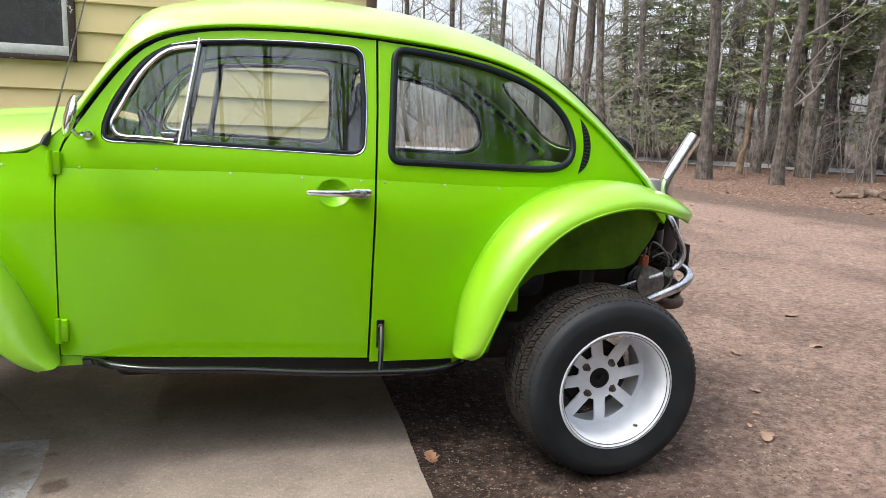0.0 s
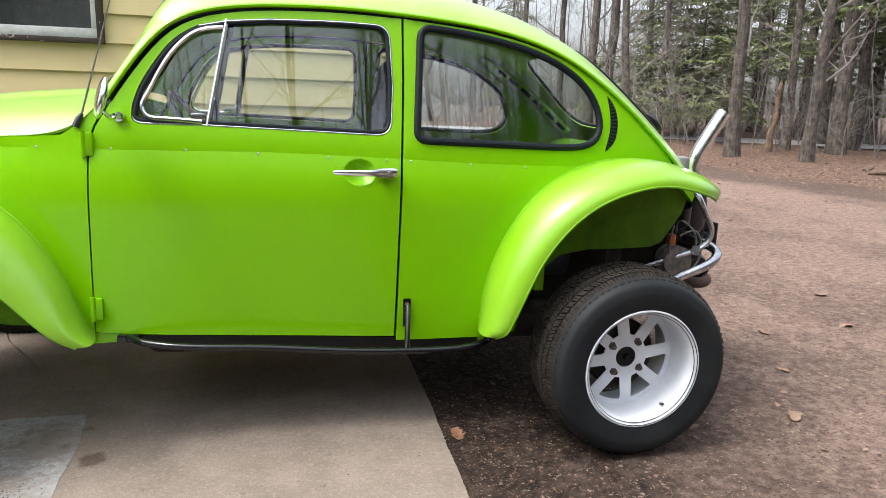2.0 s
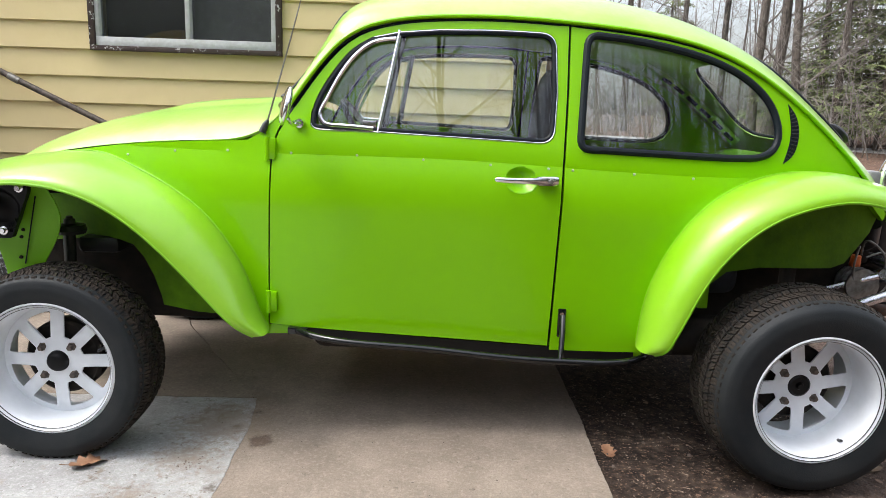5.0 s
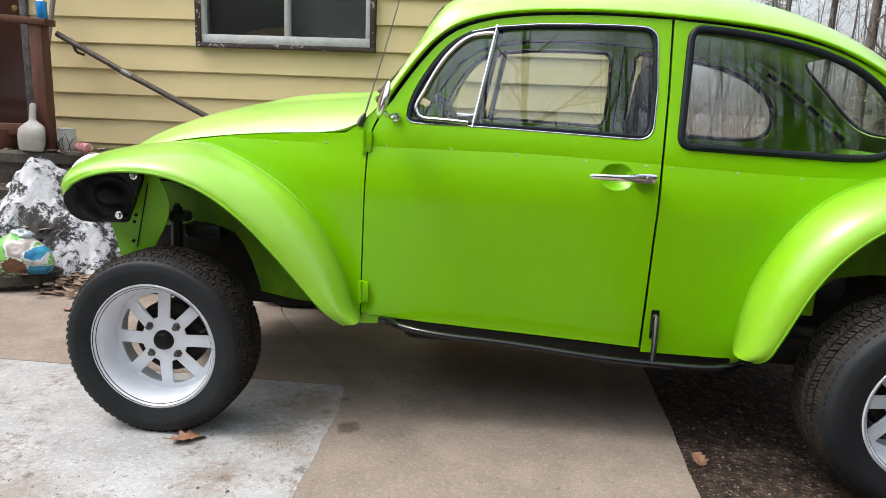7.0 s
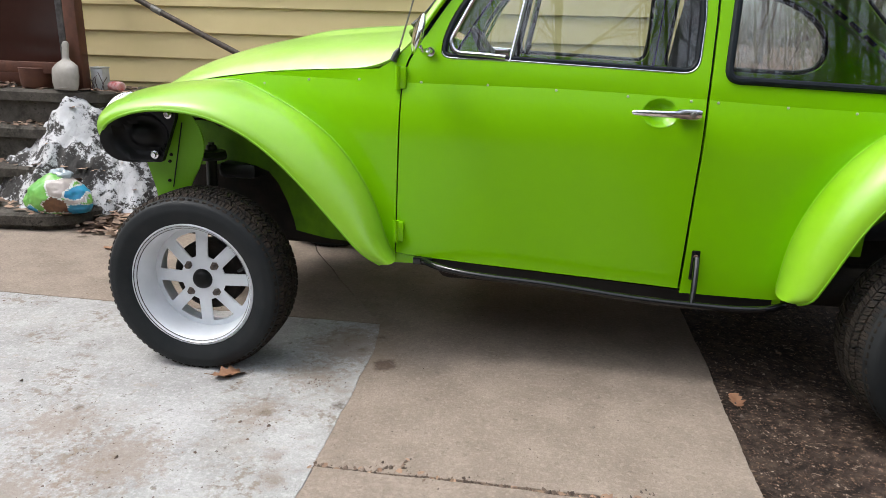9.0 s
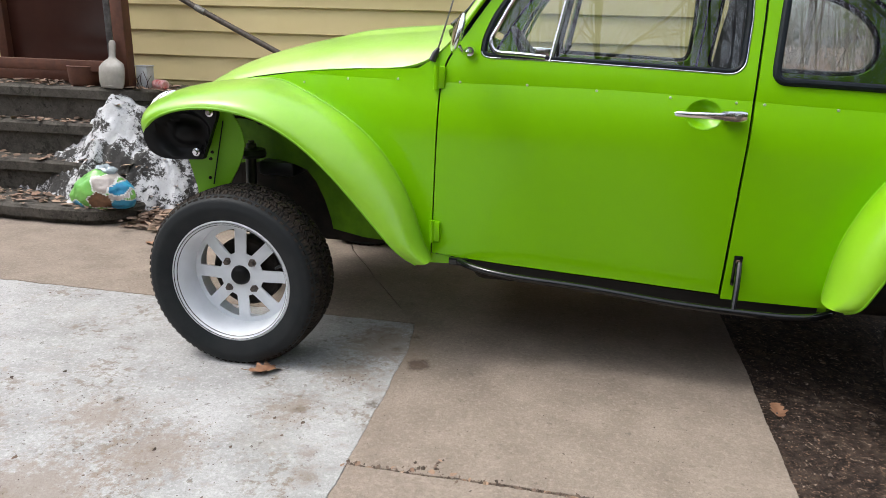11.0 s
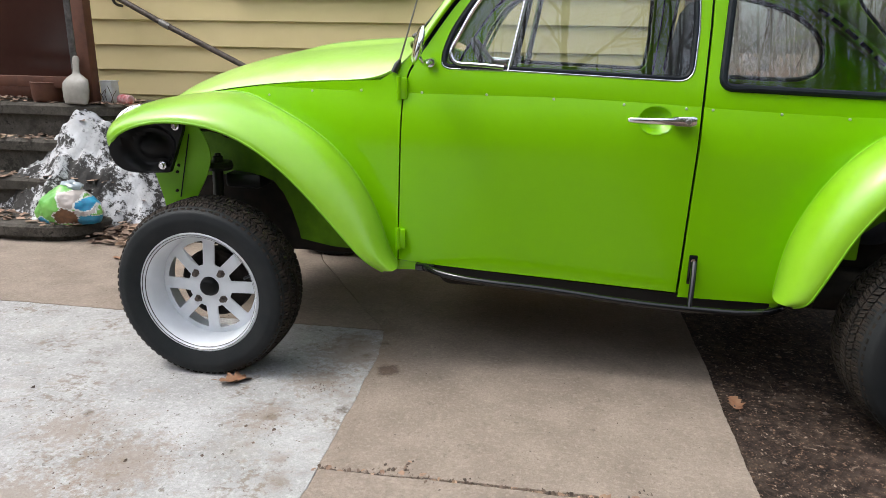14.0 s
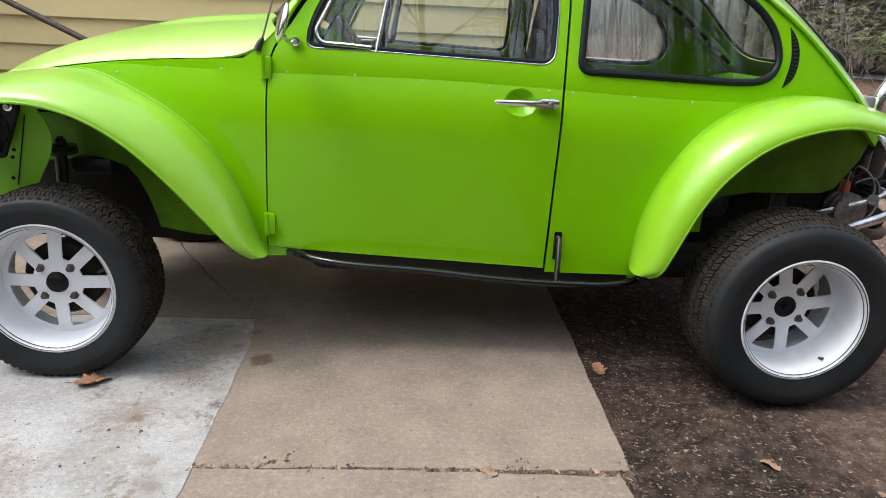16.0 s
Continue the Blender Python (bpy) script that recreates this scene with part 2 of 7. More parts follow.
PANE = glass_shader("window_pane", (0.7, 0.72, 0.72), 1.6, 0.22)
SCREW = shader("pale_zinc_screw", (0.36, 0.42, 0.26), rough=0.4, vary=0.2)
ORANGE = shader("orange_plastic", (0.6, 0.13, 0.03), rough=0.4, vary=0.2)
ALU = shader("cast_aluminium", (0.3, 0.3, 0.29), rough=0.5, metal=0.8, second=(0.16, 0.15, 0.13), vary_scale=40, bump=0.001, bump_scale=120)
GREY_PLASTIC = shader("grey_lamp_plastic", (0.16, 0.165, 0.17), rough=0.35, vary=0.3, vary_scale=25)
# grimy green, darkened further for the shade inside the wheel arches
PAINT_SHADED = shader("shaded_grimy_green_paint", (0.055, 0.13, 0.003), rough=0.7, second=(0.1, 0.235, 0.004), vary_scale=7, bump=0.0008, bump_scale=80, spec=0.2)
DEEP_BLACK = shader("black_plastic_tray", (0.004, 0.004, 0.0042), rough=0.45, vary=0.6, vary_scale=14, spec=0.2)
BAR_BLACK = shader("scuffed_black_enamel", (0.003, 0.0034, 0.0045), rough=0.1, second=(0.007, 0.007, 0.008), vary_scale=40, spec=0.5)
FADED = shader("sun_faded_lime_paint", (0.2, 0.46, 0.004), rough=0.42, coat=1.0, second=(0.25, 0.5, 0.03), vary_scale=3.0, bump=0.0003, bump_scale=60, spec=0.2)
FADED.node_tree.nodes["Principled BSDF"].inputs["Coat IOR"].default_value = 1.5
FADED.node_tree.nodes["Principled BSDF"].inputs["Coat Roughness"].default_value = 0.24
# roof and bonnet: fading plus the sky's sheen, mixed into a paler base
PALE_TOP = shader("sky_sheen_faded_lime_paint", (0.27, 0.52, 0.03), rough=0.42, coat=1.0, second=(0.36, 0.59, 0.1), vary_scale=3.0, bump=0.0003, bump_scale=60, spec=0.25)
PALE_TOP.node_tree.nodes["Principled BSDF"].inputs["Coat Roughness"].default_value = 0.26
NUT = shader("dull_wheel_nut", (0.07, 0.06, 0.055), rough=0.5, metal=0.5, second=(0.13, 0.1, 0.08), vary_scale=60)
# the paint's gloss is uneven, hazed by polish and weather
pn, pl_ = PAINT.node_tree.nodes, PAINT.node_tree.links
haze_at, haze, haze_span = pn.new("ShaderNodeTexCoord"), pn.new("ShaderNodeTexNoise"), pn.new("ShaderNodeMapRange")
haze.inputs["Scale"].default_value, haze.inputs["Detail"].default_value, haze.inputs["Distortion"].default_value = 3.2, 5, 0.6
haze_span.inputs["From Min"].default_value, haze_span.inputs["From Max"].default_value = 0.35, 0.65
haze_span.inputs["To Min"].default_value, haze_span.inputs["To Max"].default_value = 0.12, 0.21
pl_.new(haze_at.outputs["Object"], haze.inputs["Vector"])
pl_.new(haze.outputs[0], haze_span.inputs["Value"])
pl_.new(haze_span.outputs[0], pn["Principled BSDF"].inputs["Coat Roughness"])
GALVANISED = shader("dull_galvanised_tube", (0.62, 0.64, 0.68), rough=0.26, metal=1.0, second=(0.38, 0.39, 0.42), vary_scale=18, bump=0.0004)
PAINT.node_tree.nodes["Principled BSDF"].inputs["Coat IOR"].default_value = 1.52

# ---- the car ----
plan = spline([-3.1, -2.8, -2.4, -2.0, -1.73, -1.25, -0.75, -0.4, 0.0, 0.4, 0.75, 1.0], [0.5, 0.38, 0.2, 0.065, 0.005, -0.012, -0.012, 0.0, 0.045, 0.17, 0.36, 0.5])


def smoothstep(a, b, x):
    t = min(1, max(0, (x - a) / (b - a)))
    return t * t * (3 - 2 * t)


def belt_at(x):
    return 0.985 - 0.035 * smoothstep(-1.3, -0.2, x)


def flank(x, z):
    """How far the left side of the body lies from the outermost plane: a shoulder that rounds up to the belt crease, an upright band above it, and glass that leans in."""
    belt = belt_at(x)
    below, over = max(0.0, belt - z), max(0.0, z - belt - 0.014)
    y = plan(x) + 0.018 * (below / 0.6) ** 2 + 0.028 * max(0.0, 1 - below / 0.17) ** 2 + 0.06 * max(0.0, min(z - belt, 0.05))
    return y + 0.265 * (over * over / 0.09 if over < 0.045 else over - 0.0225)


BELT = [(x, belt_at(x)) for x in np.arange(-2.3, 0.3, 0.03)]


def on_flank(off=0.0):
    return lambda x, z: (x, flank(x, z) + off, z)


def path_on_flank(pts, off=0.0, count=0):
    line = through_points(pts, count) if count else pts
    return [(x, flank(x, z) + off, z) for x, z in line]


car = thing("car", (-1.2, MID, 0.0), "lime green off-road beetle-shaped car with raised fenders, parked half on concrete", "car")

RAIL = [(-1.665, 1.14), (-1.563, 1.286), (-1.469, 1.377), (-1.354, 1.42), (-1.15, 1.443), (-0.954, 1.446), (-0.749, 1.437), (-0.574, 1.423), (-0.367, 1.392), (-0.194, 1.338), (-0.061, 1.268), (0.088, 1.162), (0.225, 1.045), (0.335, 0.945), (0.43, 0.84)]
rail_line = through_points(RAIL, 60)

# door window and quarter window outlines, on the flank
FRONT_ARC = through_points([(-1.398, 1.37), (-1.46, 1.333), (-1.53, 1.25), (-1.578, 1.165), (-1.593, 1.12)], 12)
DOOR_WIN = FRONT_ARC + rounded([(-1.593, 1.12), (-1.598, 1.062), (-1.383, 1.06), (-1.1, 1.05), (-0.797, 1.039), (-0.788, 1.2), (-0.796, 1.401), (-0.93, 1.405), (-1.035, 1.405), (-1.184, 1.401), (-1.313, 1.389)], [0, 0.045, 0, 0, 0.055, 0, 0.055, 0, 0, 0, 0], 9)[1:]
QUARTER_TOP = through_points([(-0.6, 1.401), (-0.5, 1.389), (-0.4, 1.372), (-0.239, 1.328), (-0.108, 1.255), (-0.05, 1.19), (-0.026, 1.125), (-0.026, 1.075), (-0.05, 1.034), (-0.095, 1.012), (-0.15, 1.006), (-0.3, 1.008)], 44)
QUARTER_WIN = rounded([QUARTER_TOP[-1], (-0.722, 1.022), (-0.7, 1.409), QUARTER_TOP[0]], [0, 0.045, 0.055, 0], 8)[1:-1] + QUARTER_TOP

under_rail = [(x + dx, z - 0.016) for x, z, dx in [(p[0], p[1], 0.012) for p in rail_line]]
top_door = [p for p in under_rail if -1.655 < p[0] < -0.76]
DOOR = [(-0.784, 0.36), (-0.777, 0.7), (-0.768, 1.0), (-0.760, 1.2), (-0.757, 1.424)] + top_door[::-1] + [(-1.648, 1.135), (-1.696, 1.055), (-1.714, 1.01), (-1.718, 0.95), (-1.733, 0.409)]
top_rear = [p for p in under_rail if p[0] > -0.742]
REAR_QUARTER = [(-0.749, 1.424)] + top_rear + [(0.43, 0.8), (0.36, 0.86), (0.25, 0.905), (0.074, 0.935), (-0.054, 0.925), (-0.15, 0.89), (-0.265, 0.815), (-0.36, 0.695), (-0.425, 0.53), (-0.44, 0.34), (-0.776, 0.345), (-0.769, 0.7), (-0.760, 1.0), (-0.752, 1.2)]
REAR_WING = [(0.43, 0.815), (0.36, 0.875), (0.25, 0.92), (0.074, 0.95), (-0.054, 0.94), (-0.16, 0.905), (-0.278, 0.825), (-0.375, 0.705), (-0.44, 0.535), (-0.45, 0.34), (-0.33, 0.34), (-0.3, 0.45), (-0.25, 0.56), (-0.17, 0.625), (-0.05, 0.64), (0.24, 0.63), (0.3, 0.645), (0.4, 0.75)]
hood_side = [(-1.69, 1.115), (-1.748, 1.06), (-1.8, 1.028), (-2.014, 1.015), (-2.259, 0.994), (-2.522, 0.955), (-2.7, 0.9), (-2.85, 0.8)]
COWL = [(-1.7385, 0.375), (-1.7235, 0.95), (-1.7195, 1.01), (-1.7025, 1.058), (-1.67, 1.12)] + [(x, z - 0.0035) for x, z in hood_side] + [(-2.75, 0.86), (-2.64, 0.9), (-2.444, 0.915), (-2.338, 0.905), (-2.2, 0.87), (-2.085, 0.805), (-1.99, 0.71), (-1.915, 0.61), (-1.855, 0.5), (-1.8, 0.415)]
INNER_WING = [(-2.78, 0.84), (-2.64, 0.915), (-2.444, 0.93), (-2.338, 0.918), (-2.19, 0.885), (-2.075, 0.815), (-1.98, 0.72), (-1.905, 0.62), (-1.845, 0.51), (-1.8, 0.425), (-2.0, 0.42), (-2.133, 0.431), (-2.14, 0.467), (-2.165, 0.537), (-2.2, 0.6), (-2.24, 0.64), (-2.3, 0.655), (-2.4, 0.655), (-2.5, 0.635), (-2.6, 0.62), (-2.78, 0.66)]


def grown(poly, d):
    """An outline moved outwards by d (given in order, either way round)."""
    n, out = len(poly), []
    area = sum(a[0] * b[1] - b[0] * a[1] for a, b in zip(poly, poly[1:] + poly[:1]))
    s = 1 if area > 0 else -1
    for i in range(n):
        a, b = Vector(poly[i - 1]), Vector(poly[(i + 1) % n])
        t = (b - a).normalized()
        out.append((poly[i][0] + s * d * t[1], poly[i][1] - s * d * t[0]))
    return out


def both(name, bm, mat, parent, parent_far=None, label="", smooth=35):
    """A part and its like on the far side."""
    other = mirrored(bm)
    a = part(name, bm, mat, parent, label, smooth)
    b = part(name, other, mat, parent_far or parent, label, smooth)
    return a, b


def inward(bm, d):
    """Thickens a flank sheet towards the cabin."""
    base = bm.faces[:]
    got = bmesh.ops.extrude_face_region(bm, geom=base)
    for v in [g for g in got["geom"] if isinstance(g, bmesh.types.BMVert)]:
        v.co.y += d
    bmesh.ops.recalc_face_normals(bm, faces=bm.faces)
    return bm


both("cowl_panel", inward(sheet(COWL, [], 0.045, on_flank(), crease=BELT), 0.012), PAINT, car, smooth=10)
# inner wings carry the arch shade in their colour, besides grime
both("inner_wing", inward(sheet(INNER_WING, [], 0.04, on_flank(0.016)), 0.006), PAINT_SHADED, car)
both("inner_wing", inward(sheet(REAR_WING, [], 0.04, on_flank(0.034)), 0.006), PAINT_SHADED, car)
both("rear_quarter_panel", inward(sheet(REAR_QUARTER, [QUARTER_WIN], 0.03, on_flank(), crease=BELT), 0.03), PAINT, car, smooth=10)
# the door: a shallow shelf round the glass, a dished grip under the handle
GRIP = (-0.905, 0.925)


GRIP_RING = [(GRIP[0] + 0.052 * math.cos(a), GRIP[1] + 0.042 * math.sin(a)) for a in np.linspace(0, 2 * math.pi, 33)[:-1]]


def grip_bowl(x, z):
    d = math.hypot((x - GRIP[0]) / 0.052, (z - GRIP[1]) / 0.042)
    return (x, flank(x, z) - 0.001 + 0.03 * max(0.0, 1 - d**2.6), z)


near_door, far_door = both("door", inward(sheet(DOOR, [DOOR_WIN, GRIP_RING], 0.03, on_flank(), crease=BELT), 0.032), PAINT, car, label="lime green door with chrome-framed glass", smooth=10)
both("grip_dish", inward(sheet(grown(GRIP_RING, 0.003), [], 0.009, grip_bowl, keep_edge=True), 0.002), PAINT, near_door, far_door)
# dark gaps behind the shut lines
gap_bm = tube(path_on_flank(DOOR, 0.02), 0.012, 6, closed=True)
both("door_rubber", gap_bm, SEAL, car)
# sills
sill = inward(sheet([(-1.755, 0.37), (-1.741, 0.404), (-0.78, 0.352), (-0.45, 0.338), (-0.45, 0.322), (-1.0, 0.338), (-1.64, 0.376), (-1.755, 0.366)], [], 0.04, on_flank(0.012)), 0.05)
both("sill", sill, PAINT, car)
strip = inward(sheet([(-1.665, 0.402), (-0.77, 0.354), (-0.48, 0.342), (-0.48, 0.308), (-0.77, 0.314), (-1.665, 0.374)], [], 0.05, on_flank(0.004)), 0.01)
both("sill_strip", strip, DEEP_BLACK, car)

# roof shell from drip rail to drip rail, with windscreen and rear window let into it
CROWN = spline(range(15), [-1.71, -1.607, -1.522, -1.39, -1.17, -0.95, -0.735, -0.54, -0.3, -0.085, 0.1, 0.3, 0.45, 0.56, 0.64])
CROWN_Z = spline(range(15), [1.17, 1.335, 1.485, 1.552, 1.592, 1.604, 1.592, 1.568, 1.512, 1.425, 1.308, 1.135, 0.995, 0.87, 0.75])
RAIL_X, RAIL_Z = spline(range(15), [p[0] for p in RAIL]), spline(range(15), [p[1] for p in RAIL])


def roof(s, v):
    w = 2 * v - 1
    x0, z0 = RAIL_X(s), RAIL_Z(s)
    y0 = flank(x0, z0)
    b = (1 - abs(w) ** 2.3) ** (0.4 + 0.32 * smoothstep(1.5, 4.0, s))
    return (x0 + (CROWN(s) - x0) * b, MID + w * (MID - y0), z0 + (CROWN_Z(s) - z0) * b)


def in_roof(s, v):
    return roof(s, v * 0.1)


WINDSCREEN = rounded([(0.3, 2.0), (2.0, 2.1), (2.0, 7.9), (0.3, 8.0)], [0.5, 0.6, 0.6, 0.5])
REAR_WIN = rounded([(9.45, 1.9), (9.45, 8.1), (11.5, 9.0), (11.5, 1.0)], [0.7, 0.7, 0.9, 0.9])
edge = [(s, 0.0) for s in np.linspace(0, 14, 57)] + [(14, v) for v in np.linspace(0.2, 9.8, 30)] + [(s, 10.0) for s in np.linspace(14, 0, 57)] + [(0, v) for v in np.linspace(9.8, 0.2, 30)]
roof_bm = sheet(edge, [dense(WINDSCREEN, 0.25), dense(REAR_WIN, 0.25)], 0.25, in_roof, keep_edge=True)
bmesh.ops.recalc_face_normals(roof_bm, faces=roof_bm.faces)
if sum(f.normal.z for f in roof_bm.faces) < 0:
    flipped(roof_bm)
bmesh.ops.solidify(roof_bm, geom=roof_bm.faces[:], thickness=0.012)
roof_shell = part("roof", roof_bm, PALE_TOP, car)


def roof_ring(poly, lift=0.004):
    return [tuple(Vector(in_roof(*p)) + Vector((0, 0, lift))) for p in poly]


for name, poly in (("windscreen", WINDSCREEN), ("rear_window", REAR_WIN)):
    bm = sheet(dense(poly, 0.3), [], 0.3, in_roof, keep_edge=True)
    pane = part(name, bm, GLASS, car)
    pane.visible_shadow = False
    part("window_seal", tube(roof_ring(dense(poly, 0.25), 0.0), 0.008, 8, closed=True), SEAL, pane)
# wipers lying at the foot of the windscreen
for y in (0.28, 0.78):
    part("wiper", tube([(-1.735, y, 1.165), (-1.712, y + 0.02, 1.19), (-1.67, y + 0.16, 1.27), (-1.645, y + 0.3, 1.31)], [0.009, 0.006, 0.005, 0.004], 6, count=12), BLACK, car)
# drip rails
rail_bm = tube([(x, flank(x, z) - 0.007, z) for x, z in through_points(RAIL[:14], 90)], 0.0065, 8)
both("drip_rail", rail_bm, PAINT, car)
# thin black strip that draws the shade line below the rail
gutter = tube([(x, flank(x, z) + 0.0015, z - 0.011) for x, z in through_points(RAIL[:14], 90)], 0.0032, 6)
both("gutter_shade_strip", gutter, SEAL, car)

# bonnet
BON_X = spline(range(9), [-1.69, -1.748, -1.85, -2.03, -2.26, -2.5, -2.7, -2.86, -2.95])
BON_Z = spline(range(9), [1.12, 1.066, 1.028, 1.014, 0.993, 0.958, 0.9, 0.78, 0.6])
BON_CX = spline(range(9), [-1.77, -1.82, -1.93, -2.1, -2.32, -2.58, -2.82, -2.98, -3.05])
BON_CZ = spline(range(9), [1.158, 1.156, 1.15, 1.133, 1.097, 1.024, 0.907, 0.75, 0.58])


def bonnet(s, v):
    w = 2 * v * 0.1 - 1
    x0, z0 = BON_X(s), BON_Z(s)
    y0 = flank(x0, z0)
    b = (1 - abs(w) ** 2.2) ** 0.8
    ridge = 0.012 * smoothstep(0.42, 0.3, abs(w)) * smoothstep(3.9, 3.0, s)
    return (x0 + (BON_CX(s) - x0) * b, MID + w * (MID - y0), z0 + (BON_CZ(s) - z0) * b + ridge)


edge = [(s, 0.0) for s in np.linspace(0, 8, 49)] + [(8, v) for v in np.linspace(0.25, 9.75, 25)] + [(s, 10.0) for s in np.linspace(8, 0, 49)] + [(0, v) for v in np.linspace(9.75, 0.25, 25)]
bon_bm = sheet(edge, [], 0.2, bonnet, keep_edge=True)
bmesh.ops.recalc_face_normals(bon_bm, faces=bon_bm.faces)
if sum(f.normal.z for f in bon_bm.faces) < 0:
    flipped(bon_bm)
bmesh.ops.solidify(bon_bm, geom=bon_bm.faces[:], thickness=0.01)
part("bonnet", bon_bm, PALE_TOP, car)
seam = tube([(x, flank(x, z) + 0.003, z - 0.003) for x, z in through_points(hood_side, 50)], 0.0019, 6)
both("bonnet_seam", seam, SEAL, car)


# fenders
def fender(inner, lip, centre, count, puff, crest):
    """A wing: sections run from the body out to a rolled lip."""
    a, b = through_points(inner, count), through_points(lip, count)
    rows = []
    for i, (p, q) in enumerate(zip(a, b)):
        p, q = Vector(p), Vector(q)
        out = Vector((q.x - centre[0], 0, q.z - centre[1])).normalized()
        p1 = p + Vector((0, (q.y - p.y) * 0.5, 0)) + out * crest
        p2 = q + out * puff + Vector((0, -0.004, 0))
        row = []
        for t in [k / 14 for k in range(15)]:
            u = 1 - t
            row.append(p * u**3 + 3 * p1 * u * u * t + 3 * p2 * u * t * t + q * t**3)
        row += [q + Vector((0, 0.006, 0)) - out * 0.004, q + Vector((0, 0.016, 0)) - out * 0.002]
        rows.append(row)
    bm = loft(rows)
    bmesh.ops.recalc_face_normals(bm, faces=bm.faces)
    if sum(f.normal.z * f.calc_area() for f in bm.faces) < 0:
        flipped(bm)
    bmesh.ops.solidify(bm, geom=bm.faces[:], thickness=0.004)
    return bm


def fl(x, z, d=0.0):
    return (x, flank(x, z) + d, z)


FRONT_IN = [(-2.83, 0.16, 0.7), (-2.82, 0.2, 0.81), (-2.75, 0.25, 0.89), fl(-2.64, 0.93), fl(-2.444, 0.957), fl(-2.33, 0.955), fl(-2.249, 0.931), fl(-2.1, 0.871), fl(-1.961, 0.784), fl(-1.863, 0.673), fl(-1.795, 0.54), fl(-1.752, 0.425), fl(-1.737, 0.4)]
FRONT_LIP = [(-2.66, -0.03, 0.7), (-2.705, -0.07, 0.735), (-2.712, -0.1, 0.785), (-2.65, -0.135, 0.84), (-2.54, -0.15, 0.875), (-2.4, -0.155, 0.88), (-2.25, -0.158, 0.845), (-2.12, -0.16, 0.77), (-1.99, -0.16, 0.65), (-1.87, -0.155, 0.515), (-1.8, -0.145, 0.442), (-1.757, -0.12, 0.408)]
REAR_IN = [fl(-0.478, 0.385), fl(-0.462, 0.54), fl(-0.393, 0.718), fl(-0.293, 0.846), fl(-0.165, 0.926), fl(-0.054, 0.961), fl(0.074, 0.973), fl(0.25, 0.945), fl(0.33, 0.915), (0.41, 0.14, 0.862)]
REAR_LIP = [(-0.462, -0.15, 0.39), (-0.438, -0.18, 0.412), (-0.42, -0.19, 0.45), (-0.4, -0.195, 0.5), (-0.33, -0.2, 0.655), (-0.24, -0.2, 0.77), (-0.14, -0.2, 0.845), (-0.04, -0.2, 0.885), (0.08, -0.19, 0.905), (0.19, -0.165, 0.893), (0.29, -0.13, 0.868), (0.37, -0.06, 0.842)]
ff = fender(FRONT_IN, FRONT_LIP, (-2.3, 0.4), 70, 0.05, 0.02)
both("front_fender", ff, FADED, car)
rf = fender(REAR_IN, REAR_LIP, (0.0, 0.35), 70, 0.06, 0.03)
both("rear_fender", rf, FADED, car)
for name, line in (("fender_edge", FRONT_LIP), ("fender_edge", REAR_LIP)):
    both(name, tube([(x, y + 0.004, z) for x, y, z in line], 0.0055, 8, count=70), PAINT_IN, car)
bead = tube([(x, y - 0.002, z + 0.002) for x, y, z in REAR_IN], 0.0022, 6, count=60)
both("fender_beading", bead, PAINT_IN, car)
bead = tube([(x, y - 0.002, z + 0.002) for x, y, z in FRONT_IN[3:]], 0.0022, 6, count=60)
both("fender_beading", bead, PAINT_IN, car)

# headlight, with its black bucket seen from under the fender
lamp_axis = pose(-2.725, 0.06, 0.842, 0, -62, -12)
for side_ in (0, 1):
    lamp_bm = bmesh.new()
    bmesh.ops.create_uvsphere(lamp_bm, u_segments=28, v_segments=14, radius=0.078, matrix=lamp_axis @ Matrix.Diagonal((1, 1, 0.55, 1)))
    ring_bm = tube([tuple(lamp_axis @ Vector((0.08 * math.cos(a), 0.08 * math.sin(a), -0.008))) for a in np.linspace(0, 2 * math.pi, 33)[:-1]], 0.009, 8, closed=True)
    BUCKET = rounded([(-2.716, 0.785), (-2.709, 0.75), (-2.69, 0.722), (-2.66, 0.706), (-2.617, 0.699), (-2.517, 0.7), (-2.456, 0.852), (-2.458, 0.872), (-2.512, 0.881), (-2.572, 0.876), (-2.625, 0.859), (-2.675, 0.829)], [0.02, 0.02, 0.02, 0.02, 0.02, 0.006, 0.01, 0.01, 0.02, 0.02, 0.02, 0.02], 3)

    def bucket_at(x, z):
        """A shallow tray with a round boss where the lamp sits."""
        d = math.hypot((x + 2.578) / 0.072, (z - 0.785) / 0.062)
        return (x, -0.112 + 0.035 * smoothstep(-2.66, -2.5, x) + 0.035 * smoothstep(1.35, 0.95, d) - 0.022 * smoothstep(0.75, 0.3, d), z)

    buck = sheet(BUCKET, [], 0.013, bucket_at, keep_edge=True)
    inward(buck, 0.02)
    if side_:
        lamp_bm, ring_bm, buck = mirrored(lamp_bm), mirrored(ring_bm), mirrored(buck)
    lamp = part("headlight", lamp_bm, WHITE, car, "round white headlight lens")
    part("headlight_ring", ring_bm, CHROME, lamp)
    part("headlight_bucket", buck, DEEP_BLACK, lamp, "black plastic headlight bucket")
